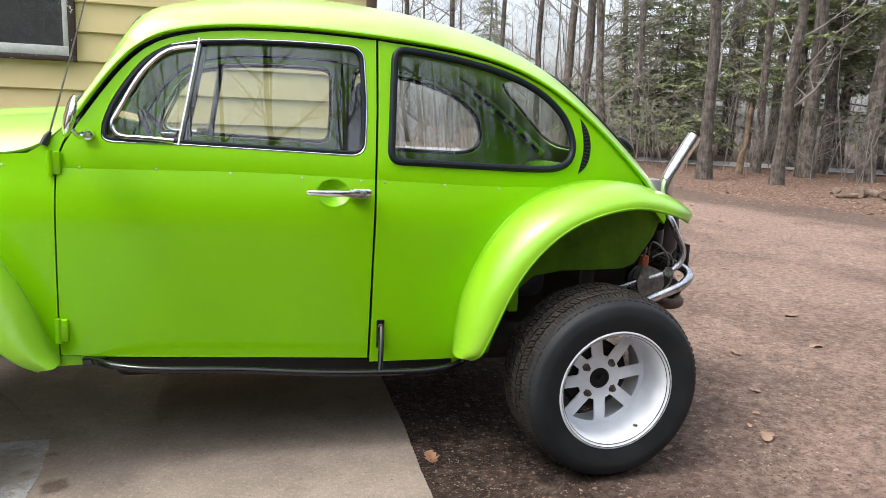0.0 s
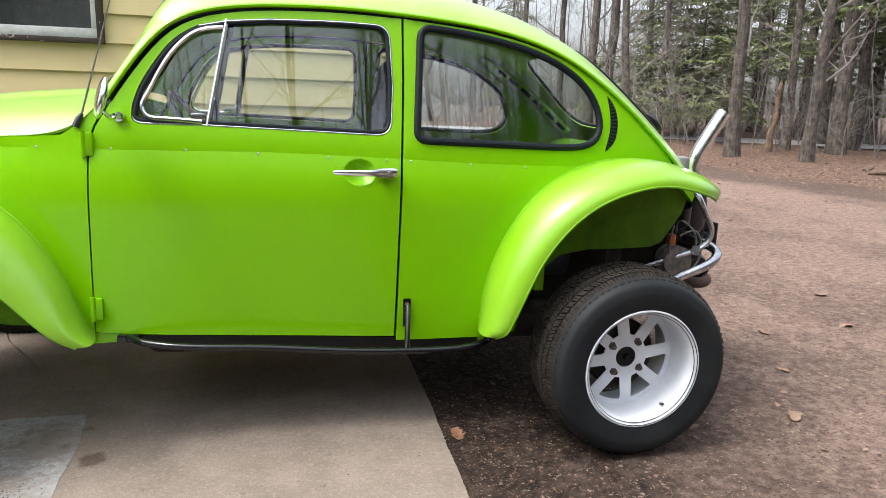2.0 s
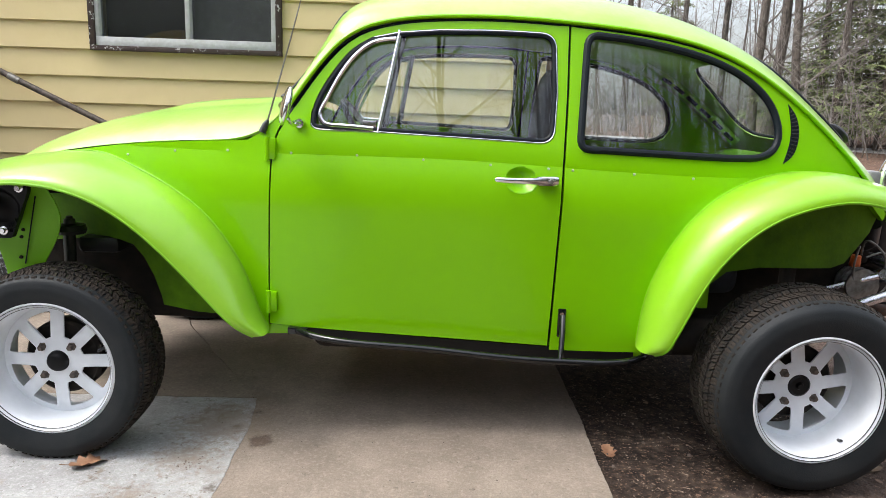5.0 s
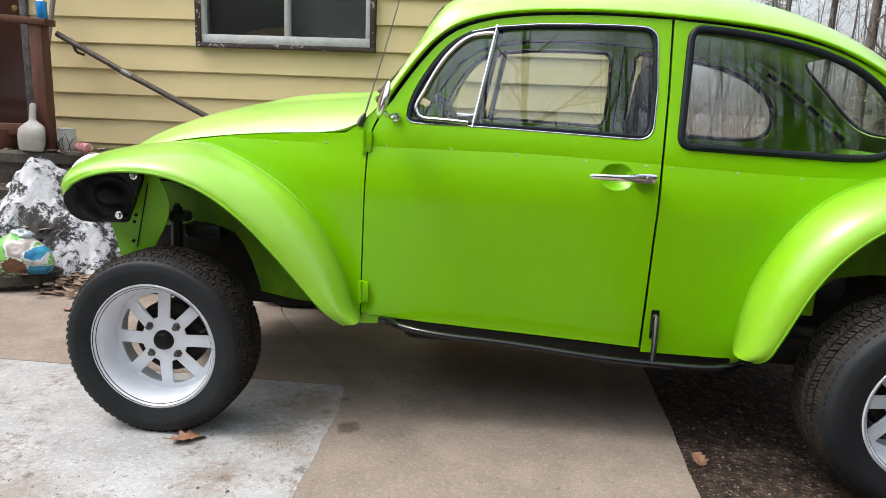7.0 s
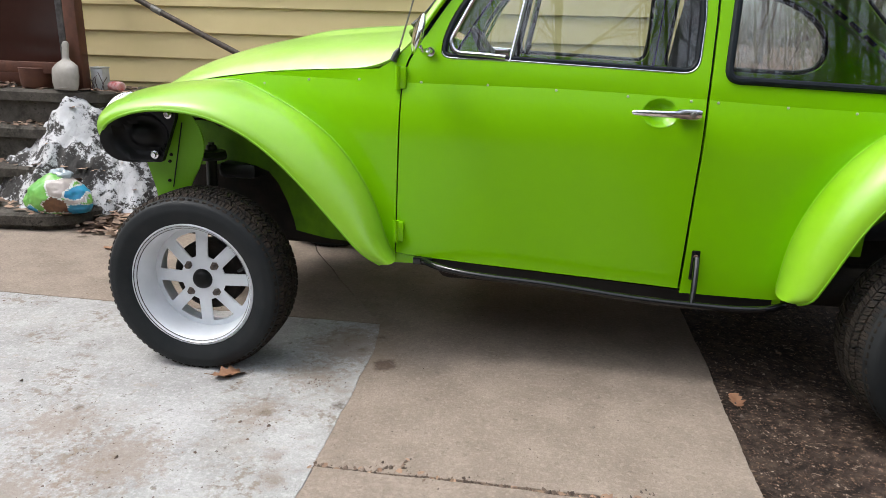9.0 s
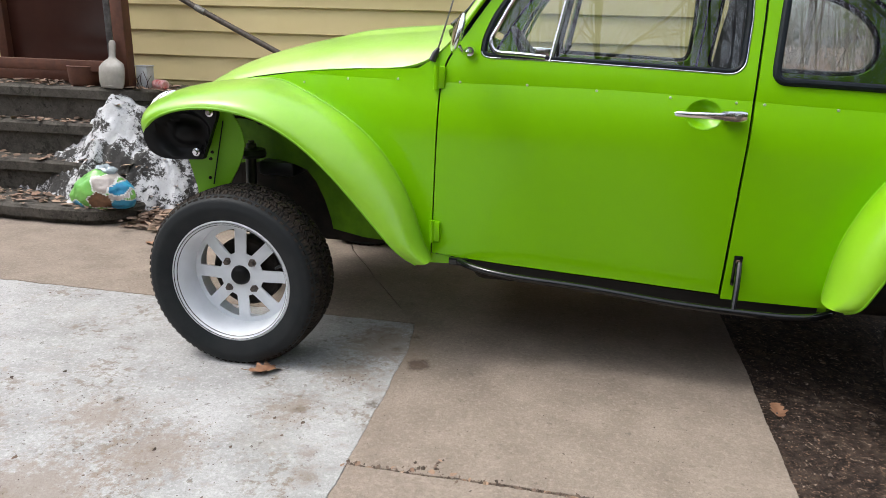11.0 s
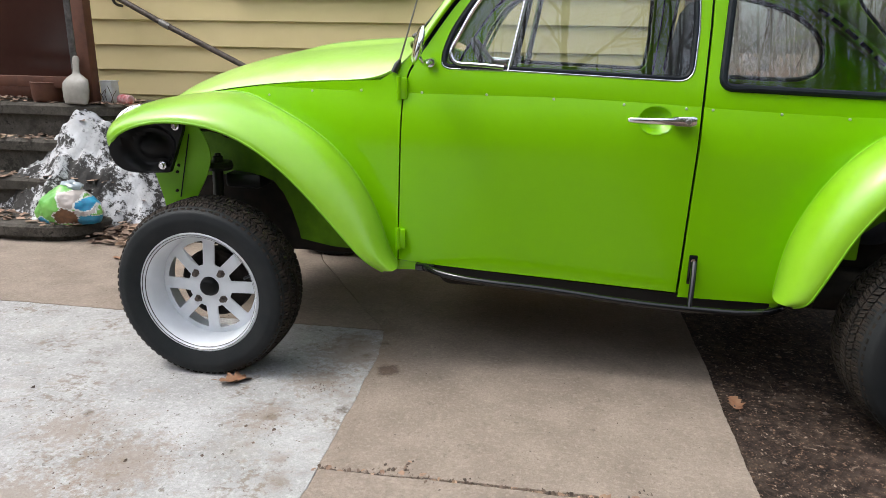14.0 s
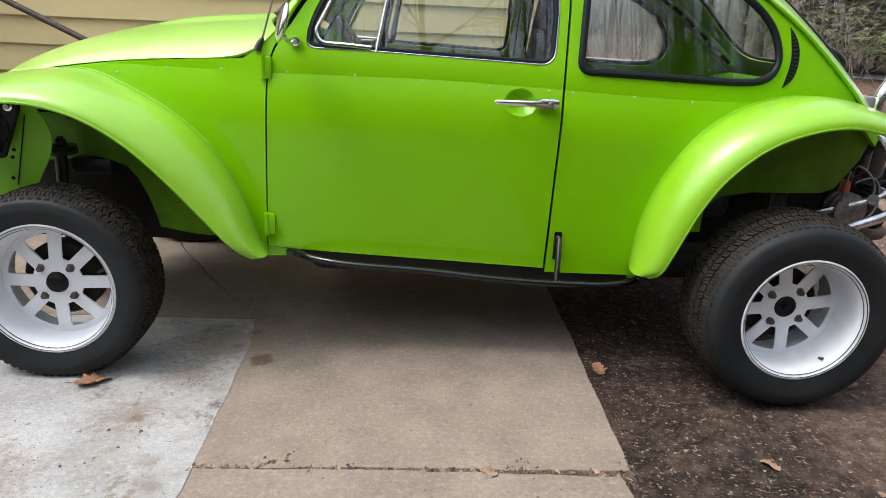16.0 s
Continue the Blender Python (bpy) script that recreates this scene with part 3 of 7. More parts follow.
# inner apron behind the lamp, with a folded seam and bolt heads; bare stubs on the wall behind
APRON = rounded([(-2.63, 0.72), (-2.5, 0.85), (-2.455, 0.862), (-2.423, 0.81), (-2.408, 0.745), (-2.429, 0.677), (-2.466, 0.611), (-2.5, 0.54), (-2.585, 0.5), (-2.59, 0.58)], [0.01, 0.02, 0.02, 0.04, 0.05, 0.05, 0.05, 0.03, 0.03, 0.03], 4)
both("inner_apron", inward(sheet(APRON, [], 0.02, lambda x, z: (x, 0.0 + 0.16 * max(0.0, x + 2.5 + 0.22 * (0.815 - z)), z), keep_edge=True), 0.006), PAINT_IN, car)
both("apron_seam", tube([(-2.476, -0.003, 0.825), (-2.5, -0.004, 0.715), (-2.526, -0.003, 0.6)], 0.0022, 6), SEAL, car)
for x, z in ((-2.526, 0.713), (-2.533, 0.689), (-2.54, 0.621)):
    part("apron_bolt", lathe([(0, -0.006), (0.004, -0.006), (0.006, 0.0), (0.006, 0.004)], (x, 0.0, z), 10), GRIME, car)
part("grommet", lathe([(0, -0.03), (0.012, -0.03), (0.016, -0.02), (0.016, -0.006), (0.026, -0.004), (0.026, 0.01)], fl(-2.44, 0.812), 16), GRIME, car)
part("brake_pipe", tube([(-2.49, 0.03, 0.835), (-2.46, 0.12, 0.825), (-2.44, 0.16, 0.812)], 0.005, 6), GRIME, car)
for x, z in ((-2.477, 0.861), (-2.535, 0.726)):
    part("bolt", lathe([(0, -0.012), (0.008, -0.012), (0.009, -0.004), (0.014, -0.002), (0.014, 0.014)], (x, -0.088, z), 12), CHROME, car)

# small fittings on the flank: belt screws, hinges, handle, mirror, aerial, air louvre
for x, z in ((-2.43, 0.944), (-2.24, 0.968), (-2.06, 0.99), (-1.87, 1.0), (-1.655, 1.0), (-1.44, 1.0), (-1.225, 0.992), (-1.005, 0.982), (-0.815, 0.975), (-0.735, 0.973), (-0.53, 0.966), (-0.33, 0.956)):
    z -= 0.012
    part("belt_screw", lathe([(0, -0.003), (0.003, -0.0026), (0.0042, -0.001), (0.0042, 0.003)], fl(x, z), 10), SCREW, car)
for z in (1.0, 0.49):
    y = flank(-1.725, z)
    hinge = box((-1.738, y - 0.016, z - 0.035), (-1.704, y + 0.004, z + 0.035), 0.005)
    joined(hinge, tube([(-1.732, y - 0.012, z - 0.038), (-1.732, y - 0.012, z + 0.038)], 0.009, 10))
    part("hinge", hinge, PAINT, car)
handle_y = flank(-0.9, 0.925)
hb = loft([[(x, handle_y - d + 0.5 * h * math.cos(a) * 0.9, 0.926 + h * math.sin(a)) for a in np.linspace(0, 2 * math.pi, 13)[:-1]] for x, h, d in ((-0.992, 0.004, 0.028), (-0.985, 0.0075, 0.03), (-0.95, 0.0085, 0.037), (-0.9, 0.0095, 0.04), (-0.855, 0.011, 0.039), (-0.85, 0.015, 0.036), (-0.8, 0.0165, 0.03), (-0.787, 0.014, 0.026), (-0.784, 0.008, 0.024))], ring=True, ends=True)
handle = part("door_handle", hb, CHROME, near_door, "chrome door handle with push button")
mount = box((-0.855, handle_y - 0.028, 0.914), (-0.787, handle_y + 0.004, 0.938), 0.006)
part("handle_mount", mount, BLACK, near_door)
part("key_lock", lathe([(0, -0.049), (0.007, -0.048), (0.0085, -0.044), (0.0085, -0.03)], (-0.812, handle_y, 0.927), 14), STEEL, near_door)
# mirror
mir = bmesh.new()
bmesh.ops.create_uvsphere(mir, u_segments=24, v_segments=12, radius=1, matrix=pose(-1.65, -0.075, 1.138, 0, 14, 18) @ Matrix.Diagonal((0.015, 0.052, 0.062, 1)))
joined(mir, tube([(-1.632, -0.02, 1.085), (-1.636, -0.045, 1.082), (-1.645, -0.07, 1.1)], [0.011, 0.008, 0.006], 10, count=8))
joined(mir, lathe([(0, -0.02), (0.014, -0.018), (0.018, -0.006), (0.018, 0.01)], (-1.628, flank(-1.628, 1.083), 1.083), 16))
part("door_mirror", mir, CHROME, near_door, "round chrome door mirror")
# aerial
base_y = flank(-1.75, 1.07)
aer = tube([(-1.752, base_y - 0.012, 1.05), (-1.742, base_y - 0.008, 1.075), (-1.733, base_y - 0.006, 1.09)], [0.012, 0.0105, 0.005], 10)
mast = part("aerial_base", aer, BLACK, car)
part("aerial_rod", tube([(-1.735, base_y - 0.006, 1.085), (-1.675, base_y, 1.29), (-1.6, base_y + 0.01, 1.56)], [0.0035, 0.0028, 0.002], 6), STEEL, mast)
# crescent louvre behind the quarter window
OUT_ARC = through_points([(0.006, 1.197), (0.032, 1.165), (0.046, 1.12), (0.042, 1.07), (0.02, 1.025), (-0.014, 1.0)], 18)
IN_ARC = through_points([(-0.014, 1.0), (-0.002, 1.03), (0.01, 1.065), (0.016, 1.105), (0.013, 1.155), (0.006, 1.197)], 18)
louvre = part("air_louvre", inward(sheet(OUT_ARC + IN_ARC[1:-1], [], 0.012, on_flank(-0.003), keep_edge=True), 0.006), SEAL, car, "black crescent air louvre")
for k in range(2, 16):
    (x0, z0), (x1, z1) = OUT_ARC[k], IN_ARC[17 - k]
    a, b_ = fl(x0 - 0.004, z0, -0.005), fl(x1 + 0.003, z1 - 0.003, -0.004)
    part("slat", tube([a, b_], 0.0019, 5), BLACK, louvre)


# glass and its frames
def ring_on_flank(poly, off):
    return [(x, flank(x, z) + off, z) for x, z in dense(poly, 0.04)]


def ring_on_flank_open(poly, off):
    """The window outline without its front arc, where the seal is plain rubber."""
    line = poly[13:] + poly[:1]
    fine = [p for a, b in zip(line, line[1:]) for p in dense([a, b], 0.03)[: max(1, round(math.hypot(b[0] - a[0], b[1] - a[1]) / 0.03))]] + line[-1:]
    return [(x, flank(x, z) + off, z) for x, z in fine]


for side_ in (0, 1):
    door_ob = far_door if side_ else near_door
    flip = mirrored if side_ else (lambda b: b)

    def put(name, bm, mat, parent, label=""):
        return part(name, flip(bm) if side_ else bm, mat, parent, label)

    g = put("door_glass", sheet([p for p in DOOR_WIN], [], 0.09, on_flank(0.014)), GLASS, door_ob)
    g.visible_shadow = False
    put("window_trim", tube(ring_on_flank_open(grown(DOOR_WIN, -0.004), 0.001), 0.0031, 8), CHROME, door_ob, "thin chrome window frame")
    put("window_rubber", tube(ring_on_flank(grown(DOOR_WIN, -0.010), 0.006), 0.009, 8, closed=True), SEAL, door_ob)
    div = [(-1.312, 1.39), (-1.342, 1.23), (-1.374, 1.06)]
    put("divider_bar", tube(path_on_flank(div, 0.004, 12), 0.0085, 8, flat=0.7), CHROME, door_ob, "chrome quarter-light divider")
    put("divider_post", tube(path_on_flank([(x + 0.012, z) for x, z in div], 0.026, 12), 0.011, 8, flat=0.8), DEEP_BLACK, door_ob)
    latch = bmesh.new()
    bmesh.ops.create_uvsphere(latch, u_segments=14, v_segments=8, radius=0.014, matrix=Matrix.Translation((-1.352, flank(-1.352, 1.1) + 0.05, 1.098)))
    joined(latch, tube([(-1.352, flank(-1.352, 1.1) + 0.05, 1.098), (-1.358, flank(-1.352, 1.1) + 0.03, 1.115)], 0.006, 8))
    put("vent_latch", latch, BLACK, door_ob)
    vent = [(-1.325, 1.365), (-1.395, 1.352), (-1.445, 1.318), (-1.505, 1.24), (-1.552, 1.15), (-1.565, 1.11), (-1.552, 1.088), (-1.515, 1.08), (-1.39, 1.073)]
    put("quarter_light_frame", tube(path_on_flank(vent, 0.0, 50), 0.0078, 8), CHROME, door_ob)
    put("quarter_light_catch", box((-1.425, flank(-1.4, 1.085), 1.072), (-1.38, flank(-1.4, 1.085) + 0.014, 1.1), 0.004), CHROME, door_ob)
    q = put("quarter_window", sheet(QUARTER_WIN, [], 0.09, on_flank(0.012)), GLASS, car)
    q.visible_shadow = False
    put("quarter_seal", tube(ring_on_flank(grown(QUARTER_WIN, -0.008), 0.0), 0.0125, 10, closed=True), SEAL, car, "thick black rubber window seal")


# ---- wheels ----
def wheel(cx, hub_z, lip_y, disc_y, back_y, radius, half_tread, rear, far, R, bulge_out):
    """Tyre with tread blocks, a dished white rim with eight spokes, nuts, cap and valve. Built for the near side."""
    c = (cx, 0.0, hub_z)
    mid_y = (lip_y + back_y) / 2
    half = (back_y - lip_y) / 2 + bulge_out
    r0, r1 = R + 0.0005, radius - 0.0075
    prof = []
    for k in range(25):  # carcass from the outer bead over the tread to the inner bead
        a = math.pi * k / 24
        u = -math.cos(a)
        bulge = math.sin(a) ** 0.4
        tuck = bulge_out * max(0.0, 1 - 3.2 * bulge)  # the wall draws in to the bead
        rib = 0.0022 if k in (4, 5, 7, 8) else 0.0
        prof.append((r0 + (r1 - r0) * bulge, mid_y + (half + rib - tuck) * (abs(u) ** 0.5) * (1 if u > 0 else -1)))
    bm = lathe(prof, c, 72)
    verts, faces = [], []
    n = 78 if rear else 76
    tread_w = half_tread
    rows = [(-1.0, -0.7), (-0.65, -0.37), (-0.32, -0.03), (0.03, 0.32), (0.37, 0.65), (0.7, 1.0)]
    rng = random.Random(5)
    step_a = 2 * math.pi / n
    for j, (u0, u1) in enumerate(rows):
        skew = (0.0, 0.42, -0.3, 0.3, -0.42, 0.0)[j] * step_a
        for k in range(n):
            start = step_a * (k + 0.37 * j + rng.uniform(-0.03, 0.03))
            # each block is cut by a sipe into two unequal lugs
            for f0, f1 in ((0.05, 0.4), (0.46, 0.82)):
                a0, a1, s = start + step_a * f0, start + step_a * f1, len(verts)
                in0, in1 = u0 + 0.02 * rng.random(), u1 - 0.02 * rng.random()
                for rad, grow in ((r1 - 0.012, 0.04), (radius, 0.0)):
                    for u, a in ((in0, a0 - grow * step_a), (in1, a0 + skew - grow * step_a), (in1, a1 + skew + grow * step_a), (in0, a1 + grow * step_a)):
                        shoulder = 0.0155 * smoothstep(0.75, 1.0, abs(u))
                        verts.append((c[0] + (rad - shoulder - 0.005 * u * u) * math.cos(a), mid_y + tread_w * u, c[2] + (rad - shoulder - 0.005 * u * u) * math.sin(a)))
                faces += [(s + 4, s + 5, s + 6, s + 7), (s, s + 1, s + 5, s + 4), (s + 1, s + 2, s + 6, s + 5), (s + 2, s + 3, s + 7, s + 6), (s + 3, s, s + 4, s + 7)]
    # shoulder lugs that wrap onto the wall
    for sgn in (-1, 1):
        for k in range(n):
            a0 = step_a * (k + 0.06 + (0.0 if sgn < 0 else 0.85))
            a1, s = a0 + step_a * (0.62 if k % 2 else 0.5), len(verts)
            for rad, uu in ((radius - 0.0155, 1.0), (radius - 0.034 + 0.006 * (k % 2), 1.0 + 0.005 / tread_w)):
                for lift_ in (-0.006, 0.0022):
                    for a in (a0, a1):
                        verts.append((c[0] + rad * math.cos(a), mid_y + sgn * (tread_w * uu + lift_), c[2] + rad * math.sin(a)))
            faces += [(s, s + 1, s + 5, s + 4), (s + 2, s + 3, s + 7, s + 6), (s, s + 2, s + 6, s + 4), (s + 1, s + 3, s + 7, s + 5), (s, s + 1, s + 3, s + 2), (s + 4, s + 5, s + 7, s + 6)]
    tread = bpy.data.meshes.new("tread")
    tread.from_pydata(verts, [], faces)
    tbm = bmesh.new()
    tbm.from_mesh(tread)
    bmesh.ops.recalc_face_normals(tbm, faces=tbm.faces)
    for b_ in (bm, tbm):  # the tyre stands flat on the ground
        for v in b_.verts:
            v.co.z = max(v.co.z, 0.0015 if not rear else -0.012)
    rim = lathe([(R - 0.012, lip_y + 0.004), (R - 0.004, lip_y - 0.003), (R, lip_y), (R + 0.001, lip_y + 0.007), (R - 0.008, lip_y + 0.014), (0.19, back_y - 0.02), (R - 0.004, back_y - 0.004), (R - 0.006, back_y), (0.186, back_y - 0.012), (0.184, lip_y + 0.09), (R - 0.024, lip_y + 0.03), (R - 0.018, lip_y + 0.012)], c, 72, closed=True)
    disc_r = 0.188

    def hole(k):
        mid = 2 * math.pi * (k + 0.5) / 8 + (0.12 if rear else 0.0)
        pts = []
        wide = 0.021
        for r, inner in ((0.08, True), (0.164, False)):
            half_a = math.pi / 8 - math.asin(wide / r) if r > 0.06 else 0.02
            half_a = max(half_a, 0.035)
            arc = [mid - half_a, mid - half_a / 3, mid + half_a / 3, mid + half_a]
            pts += [(r * math.cos(a), r * math.sin(a)) for a in (arc if inner else arc[::-1])]
        return rounded(pts, [0.004, 0, 0, 0.004, 0.006, 0, 0, 0.006], 2)

    circle = [(disc_r * math.cos(a), disc_r * math.sin(a)) for a in np.linspace(0, 2 * math.pi, 65)[:-1]]
    bore = [(0.036 * math.cos(a), 0.036 * math.sin(a)) for a in np.linspace(0, 2 * math.pi, 25)[:-1]]
    disc = sheet(circle, [hole(k) for k in range(8)] + [bore], 0.02, lambda x, z: (c[0] + x, disc_y + 0.016 * smoothstep(0.13, 0.19, math.hypot(x, z)) - 0.006 * smoothstep(0.09, 0.05, math.hypot(x, z)), c[2] + z), keep_edge=True)
    inward(disc, 0.006)
    drum = lathe([(0.0, disc_y + 0.03), (0.115, disc_y + 0.03), (0.125, disc_y + 0.04), (0.125, disc_y + 0.09), (0.0, disc_y + 0.09)], c, 36)
    cap = lathe([(0, disc_y - 0.028), (0.02, disc_y - 0.027), (0.03, disc_y - 0.02), (0.035, disc_y - 0.008), (0.036, disc_y + 0.01)], c, 28) if not rear else lathe([(0, disc_y - 0.02), (0.01, disc_y - 0.02), (0.013, disc_y - 0.01), (0.03, disc_y - 0.012), (0.037, disc_y - 0.006), (0.039, disc_y + 0.01)], c, 28)
    line_a = lathe([(R - 0.0085, lip_y + 0.0005), (R - 0.0065, lip_y - 0.0018)], c, 72)
    line_b = lathe([(R - 0.0165, lip_y + 0.0066), (R - 0.0145, lip_y + 0.0046)], c, 72)
    for b in (line_a, line_b):
        for v in b.verts:
            v.co.y -= 0.0016
    nuts = []
    for k in range(4):
        a = math.pi / 4 + math.pi / 2 * k + (0.12 if rear else 0.03)
        nuts.append(lathe([(0, disc_y - 0.022), (0.008, disc_y - 0.022), (0.0105, disc_y - 0.018), (0.0115, disc_y - 0.006), (0.015, disc_y - 0.004), (0.015, disc_y + 0.002)], (c[0] + 0.066 * math.cos(a), 0, c[2] + 0.066 * math.sin(a)), 6))
    a = -0.95 if rear else 0.35
    p0 = Vector((c[0] + 0.185 * math.cos(a), lip_y + 0.05, c[2] + 0.185 * math.sin(a)))
    p1 = Vector((c[0] + 0.168 * math.cos(a), lip_y + 0.02, c[2] + 0.168 * math.sin(a)))
    valve = tube([p0, p0.lerp(p1, 0.6), p1], [0.006, 0.005, 0.004], 8)
    flip = mirrored if far else (lambda b: b)
    tyre_bm = flip(bm)
    wheel_ob = part("wheel", flip(drum), GRIME, car, "white eight-spoke steel wheel with a chunky black tyre")
    part("tyre", tyre_bm, RUBBER, wheel_ob, "black tyre with dusty tread")
    part("tread", flip(tbm), TREAD, wheel_ob, "dusty tread blocks", smooth=0)
    part("rim", flip(rim), WHITE, wheel_ob, "white painted rim")
    part("wheel_disc", flip(disc), WHITE, wheel_ob)
    part("hub_cap", flip(cap), DEEP_BLACK, wheel_ob)
    part("rim_line", flip(line_a), BLACK, wheel_ob)
    part("rim_line", flip(line_b), BLACK, wheel_ob)
    for nbm in nuts:
        part("wheel_nut", flip(nbm), NUT, wheel_ob, smooth=25)
    part("valve", flip(valve), BLACK, wheel_ob)


for far in (False, True):
    wheel(-2.392, 0.302, -0.177, -0.094, 0.01, 0.317, 0.094, False, far, 0.2165, 0.02)
    wheel(0.005, 0.309, -0.296, -0.166, -0.03, 0.324, 0.116, True, far, 0.205, 0.014)

# ---- under the car ----
pan = box((-1.6, 0.06, 0.305), (0.05, 2 * MID - 0.06, 0.4), 0.045, segs=4)
part("floor_pan", pan, GRIME, car)
for far in (False, True):
    flip = mirrored if far else (lambda b: b)
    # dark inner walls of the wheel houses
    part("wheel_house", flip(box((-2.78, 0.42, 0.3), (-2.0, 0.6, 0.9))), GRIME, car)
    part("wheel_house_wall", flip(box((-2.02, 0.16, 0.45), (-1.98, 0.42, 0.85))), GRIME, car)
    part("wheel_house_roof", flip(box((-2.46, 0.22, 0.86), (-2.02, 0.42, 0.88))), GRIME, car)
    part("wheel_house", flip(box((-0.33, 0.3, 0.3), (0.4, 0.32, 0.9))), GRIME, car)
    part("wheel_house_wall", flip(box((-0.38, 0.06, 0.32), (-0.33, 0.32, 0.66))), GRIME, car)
    # dampers, axle tubes and arms
    dam = tube([(-2.47, 0.15, 0.4), (-2.463, 0.156, 0.56), (-2.462, 0.157, 0.565), (-2.46, 0.16, 0.69)], [0.028, 0.028, 0.02, 0.02], 14)
    joined(dam, lathe([(0, 0), (0.05, 0.0), (0.055, 0.012), (0.05, 0.03), (0.02, 0.034), (0.018, 0.05), (0.011, 0.052), (0.011, 0.06), (0, 0.06)], (0, 0, 0), 20))
    for v in dam.verts:
        if v.co.x > -1:
            v.co = Vector((v.co.x - 2.457, 0.16 - v.co.z, 0.675 + v.co.y))
    joined(dam, box((-2.45, 0.18, 0.6), (-2.3, 0.34, 0.66), 0.02))
    part("damper", flip(dam), BLACK, car)
    arm = tube([(-2.4, -0.02, 0.31), (-2.38, 0.2, 0.34), (-2.36, 0.6, 0.36)], 0.035, 10)
    joined(arm, tube([(-2.52, 0.3, 0.42), (-2.4, 0.04, 0.4)], 0.02, 8))
    part("axle_arm", flip(arm), GRIME, car)
    axle = tube([(0.0, -0.1, 0.32), (0.0, 0.6, 0.37)], 0.04, 12)
    joined(axle, tube([(0.0, 0.0, 0.34), (-0.35, 0.2, 0.36)], 0.03, 8))
    joined(axle, tube([(0.06, 0.1, 0.36), (0.12, 0.2, 0.8)], 0.028, 12))
    part("rear_axle", flip(axle), GRIME, car)
    brace = box((-0.27, 0.03, 0.5), (-0.235, 0.06, 0.62), 0.004)
    part("fender_bracket", flip(brace), PAINT_IN, car)
beam = tube([(-2.52, 0.25, 0.42), (-2.52, 2 * MID - 0.25, 0.42)], 0.035, 12)
joined(beam, tube([(-2.52, 0.25, 0.28), (-2.52, 2 * MID - 0.25, 0.28)], 0.035, 12))
part("front_axle_beam", beam, GRIME, car)
gearbox = tube([(-0.5, MID, 0.36), (-0.2, MID, 0.38), (0.1, MID, 0.4), (0.3, MID, 0.42)], [0.1, 0.14, 0.18, 0.2], 14)
part("gearbox", gearbox, GRIME, car)

# nerf bar along the sill, with its bracket
for far in (False, True):
    flip = mirrored if far else (lambda b: b)
    nerf = part("nerf_bar", flip(tube([(-1.635, 0.0, 0.394), (-1.6, -0.035, 0.394), (-1.54, -0.07, 0.392), (-1.24, -0.1, 0.378), (-0.89, -0.105, 0.35), (-0.7, -0.1, 0.342), (-0.53, -0.085, 0.343), (-0.46, -0.04, 0.348), (-0.43, 0.02, 0.352)], 0.0112, 12, count=50)), BAR_BLACK, car, "scuffed black nerf bar")
    plate = box((-0.755, flank(-0.74, 0.45) - 0.007, 0.395), (-0.728, flank(-0.74, 0.45) + 0.002, 0.495), 0.004)
    part("bar_bracket", flip(plate), BAR_BLACK, nerf)
    part("strut", flip(tube([(-0.741, -0.018, 0.475), (-0.745, -0.045, 0.44), (-0.757, -0.1, 0.345)], 0.0095, 10, count=12)), BAR_BLACK, nerf)
    part("bolt", flip(lathe([(0, -0.016), (0.007, -0.016), (0.008, -0.006), (0.011, -0.005), (0.011, 0)], (-0.742, flank(-0.74, 0.47), 0.475), 6)), RUST, nerf, smooth=20)
    plate = box((-1.668, -0.008, 0.38), (-1.6, 0.01, 0.405), 0.004)
    part("bar_flange", flip(plate), BAR_BLACK, nerf)

# ---- engine and rear cage ----
eng = box((0.3, 0.42, 0.42), (0.6, 0.9, 0.7), 0.03)
joined(eng, box((0.42, 0.36, 0.6), (0.52, 0.96, 0.88), 0.02))
engine = part("engine", eng, GRIME, car, "dark oily engine hanging out behind the body")
for far in (False, True):
    flip = mirrored if far else (lambda b: b)
    prof = []
    for k in range(7):
        y = 0.2 + 0.034 * k
        prof += [(0.045, y), (0.062, y + 0.002), (0.062, y + 0.012), (0.045, y + 0.014)]
    head = lathe([(0.0, 0.19)] + prof + [(0.0, 0.45)], (0.405, 0.0, 0.555), 24)
    part("cylinder_head", flip(head), ALU, engine)
    part("heat_pipe", flip(tube([(0.42, 0.26, 0.48), (0.5, 0.22, 0.46), (0.58, 0.26, 0.455), (0.62, 0.4, 0.455)], 0.022, 12, count=24)), RUST, engine)
    part("cage_tube", flip(tube([(0.4, 0.3, 0.86), (0.455, 0.2, 0.83), (0.5, 0.185, 0.745), (0.53, 0.185, 0.68), (0.515, 0.185, 0.635), (0.46, 0.19, 0.6), (0.36, 0.22, 0.56), (0.28, 0.26, 0.52)], 0.0125, 10, count=44)), GALVANISED, car, "bent steel rear cage tube")
    part("bumper_tube", flip(tube([(0.3, 0.14, 0.475), (0.42, 0.145, 0.52), (0.54, 0.16, 0.568), (0.575, 0.2, 0.59), (0.56, 0.32, 0.615), (0.55, MID, 0.63)], 0.019, 12, count=40)), GALVANISED, car, "dull galvanised tubular rear bumper")
part("carburettor", joined(tube([(0.4, 0.5, 0.74), (0.4, 0.5, 0.86)], 0.05, 14), tube([(0.4, 0.5, 0.86), (0.4, 0.5, 0.93)], 0.07, 18)), BLACK, engine)
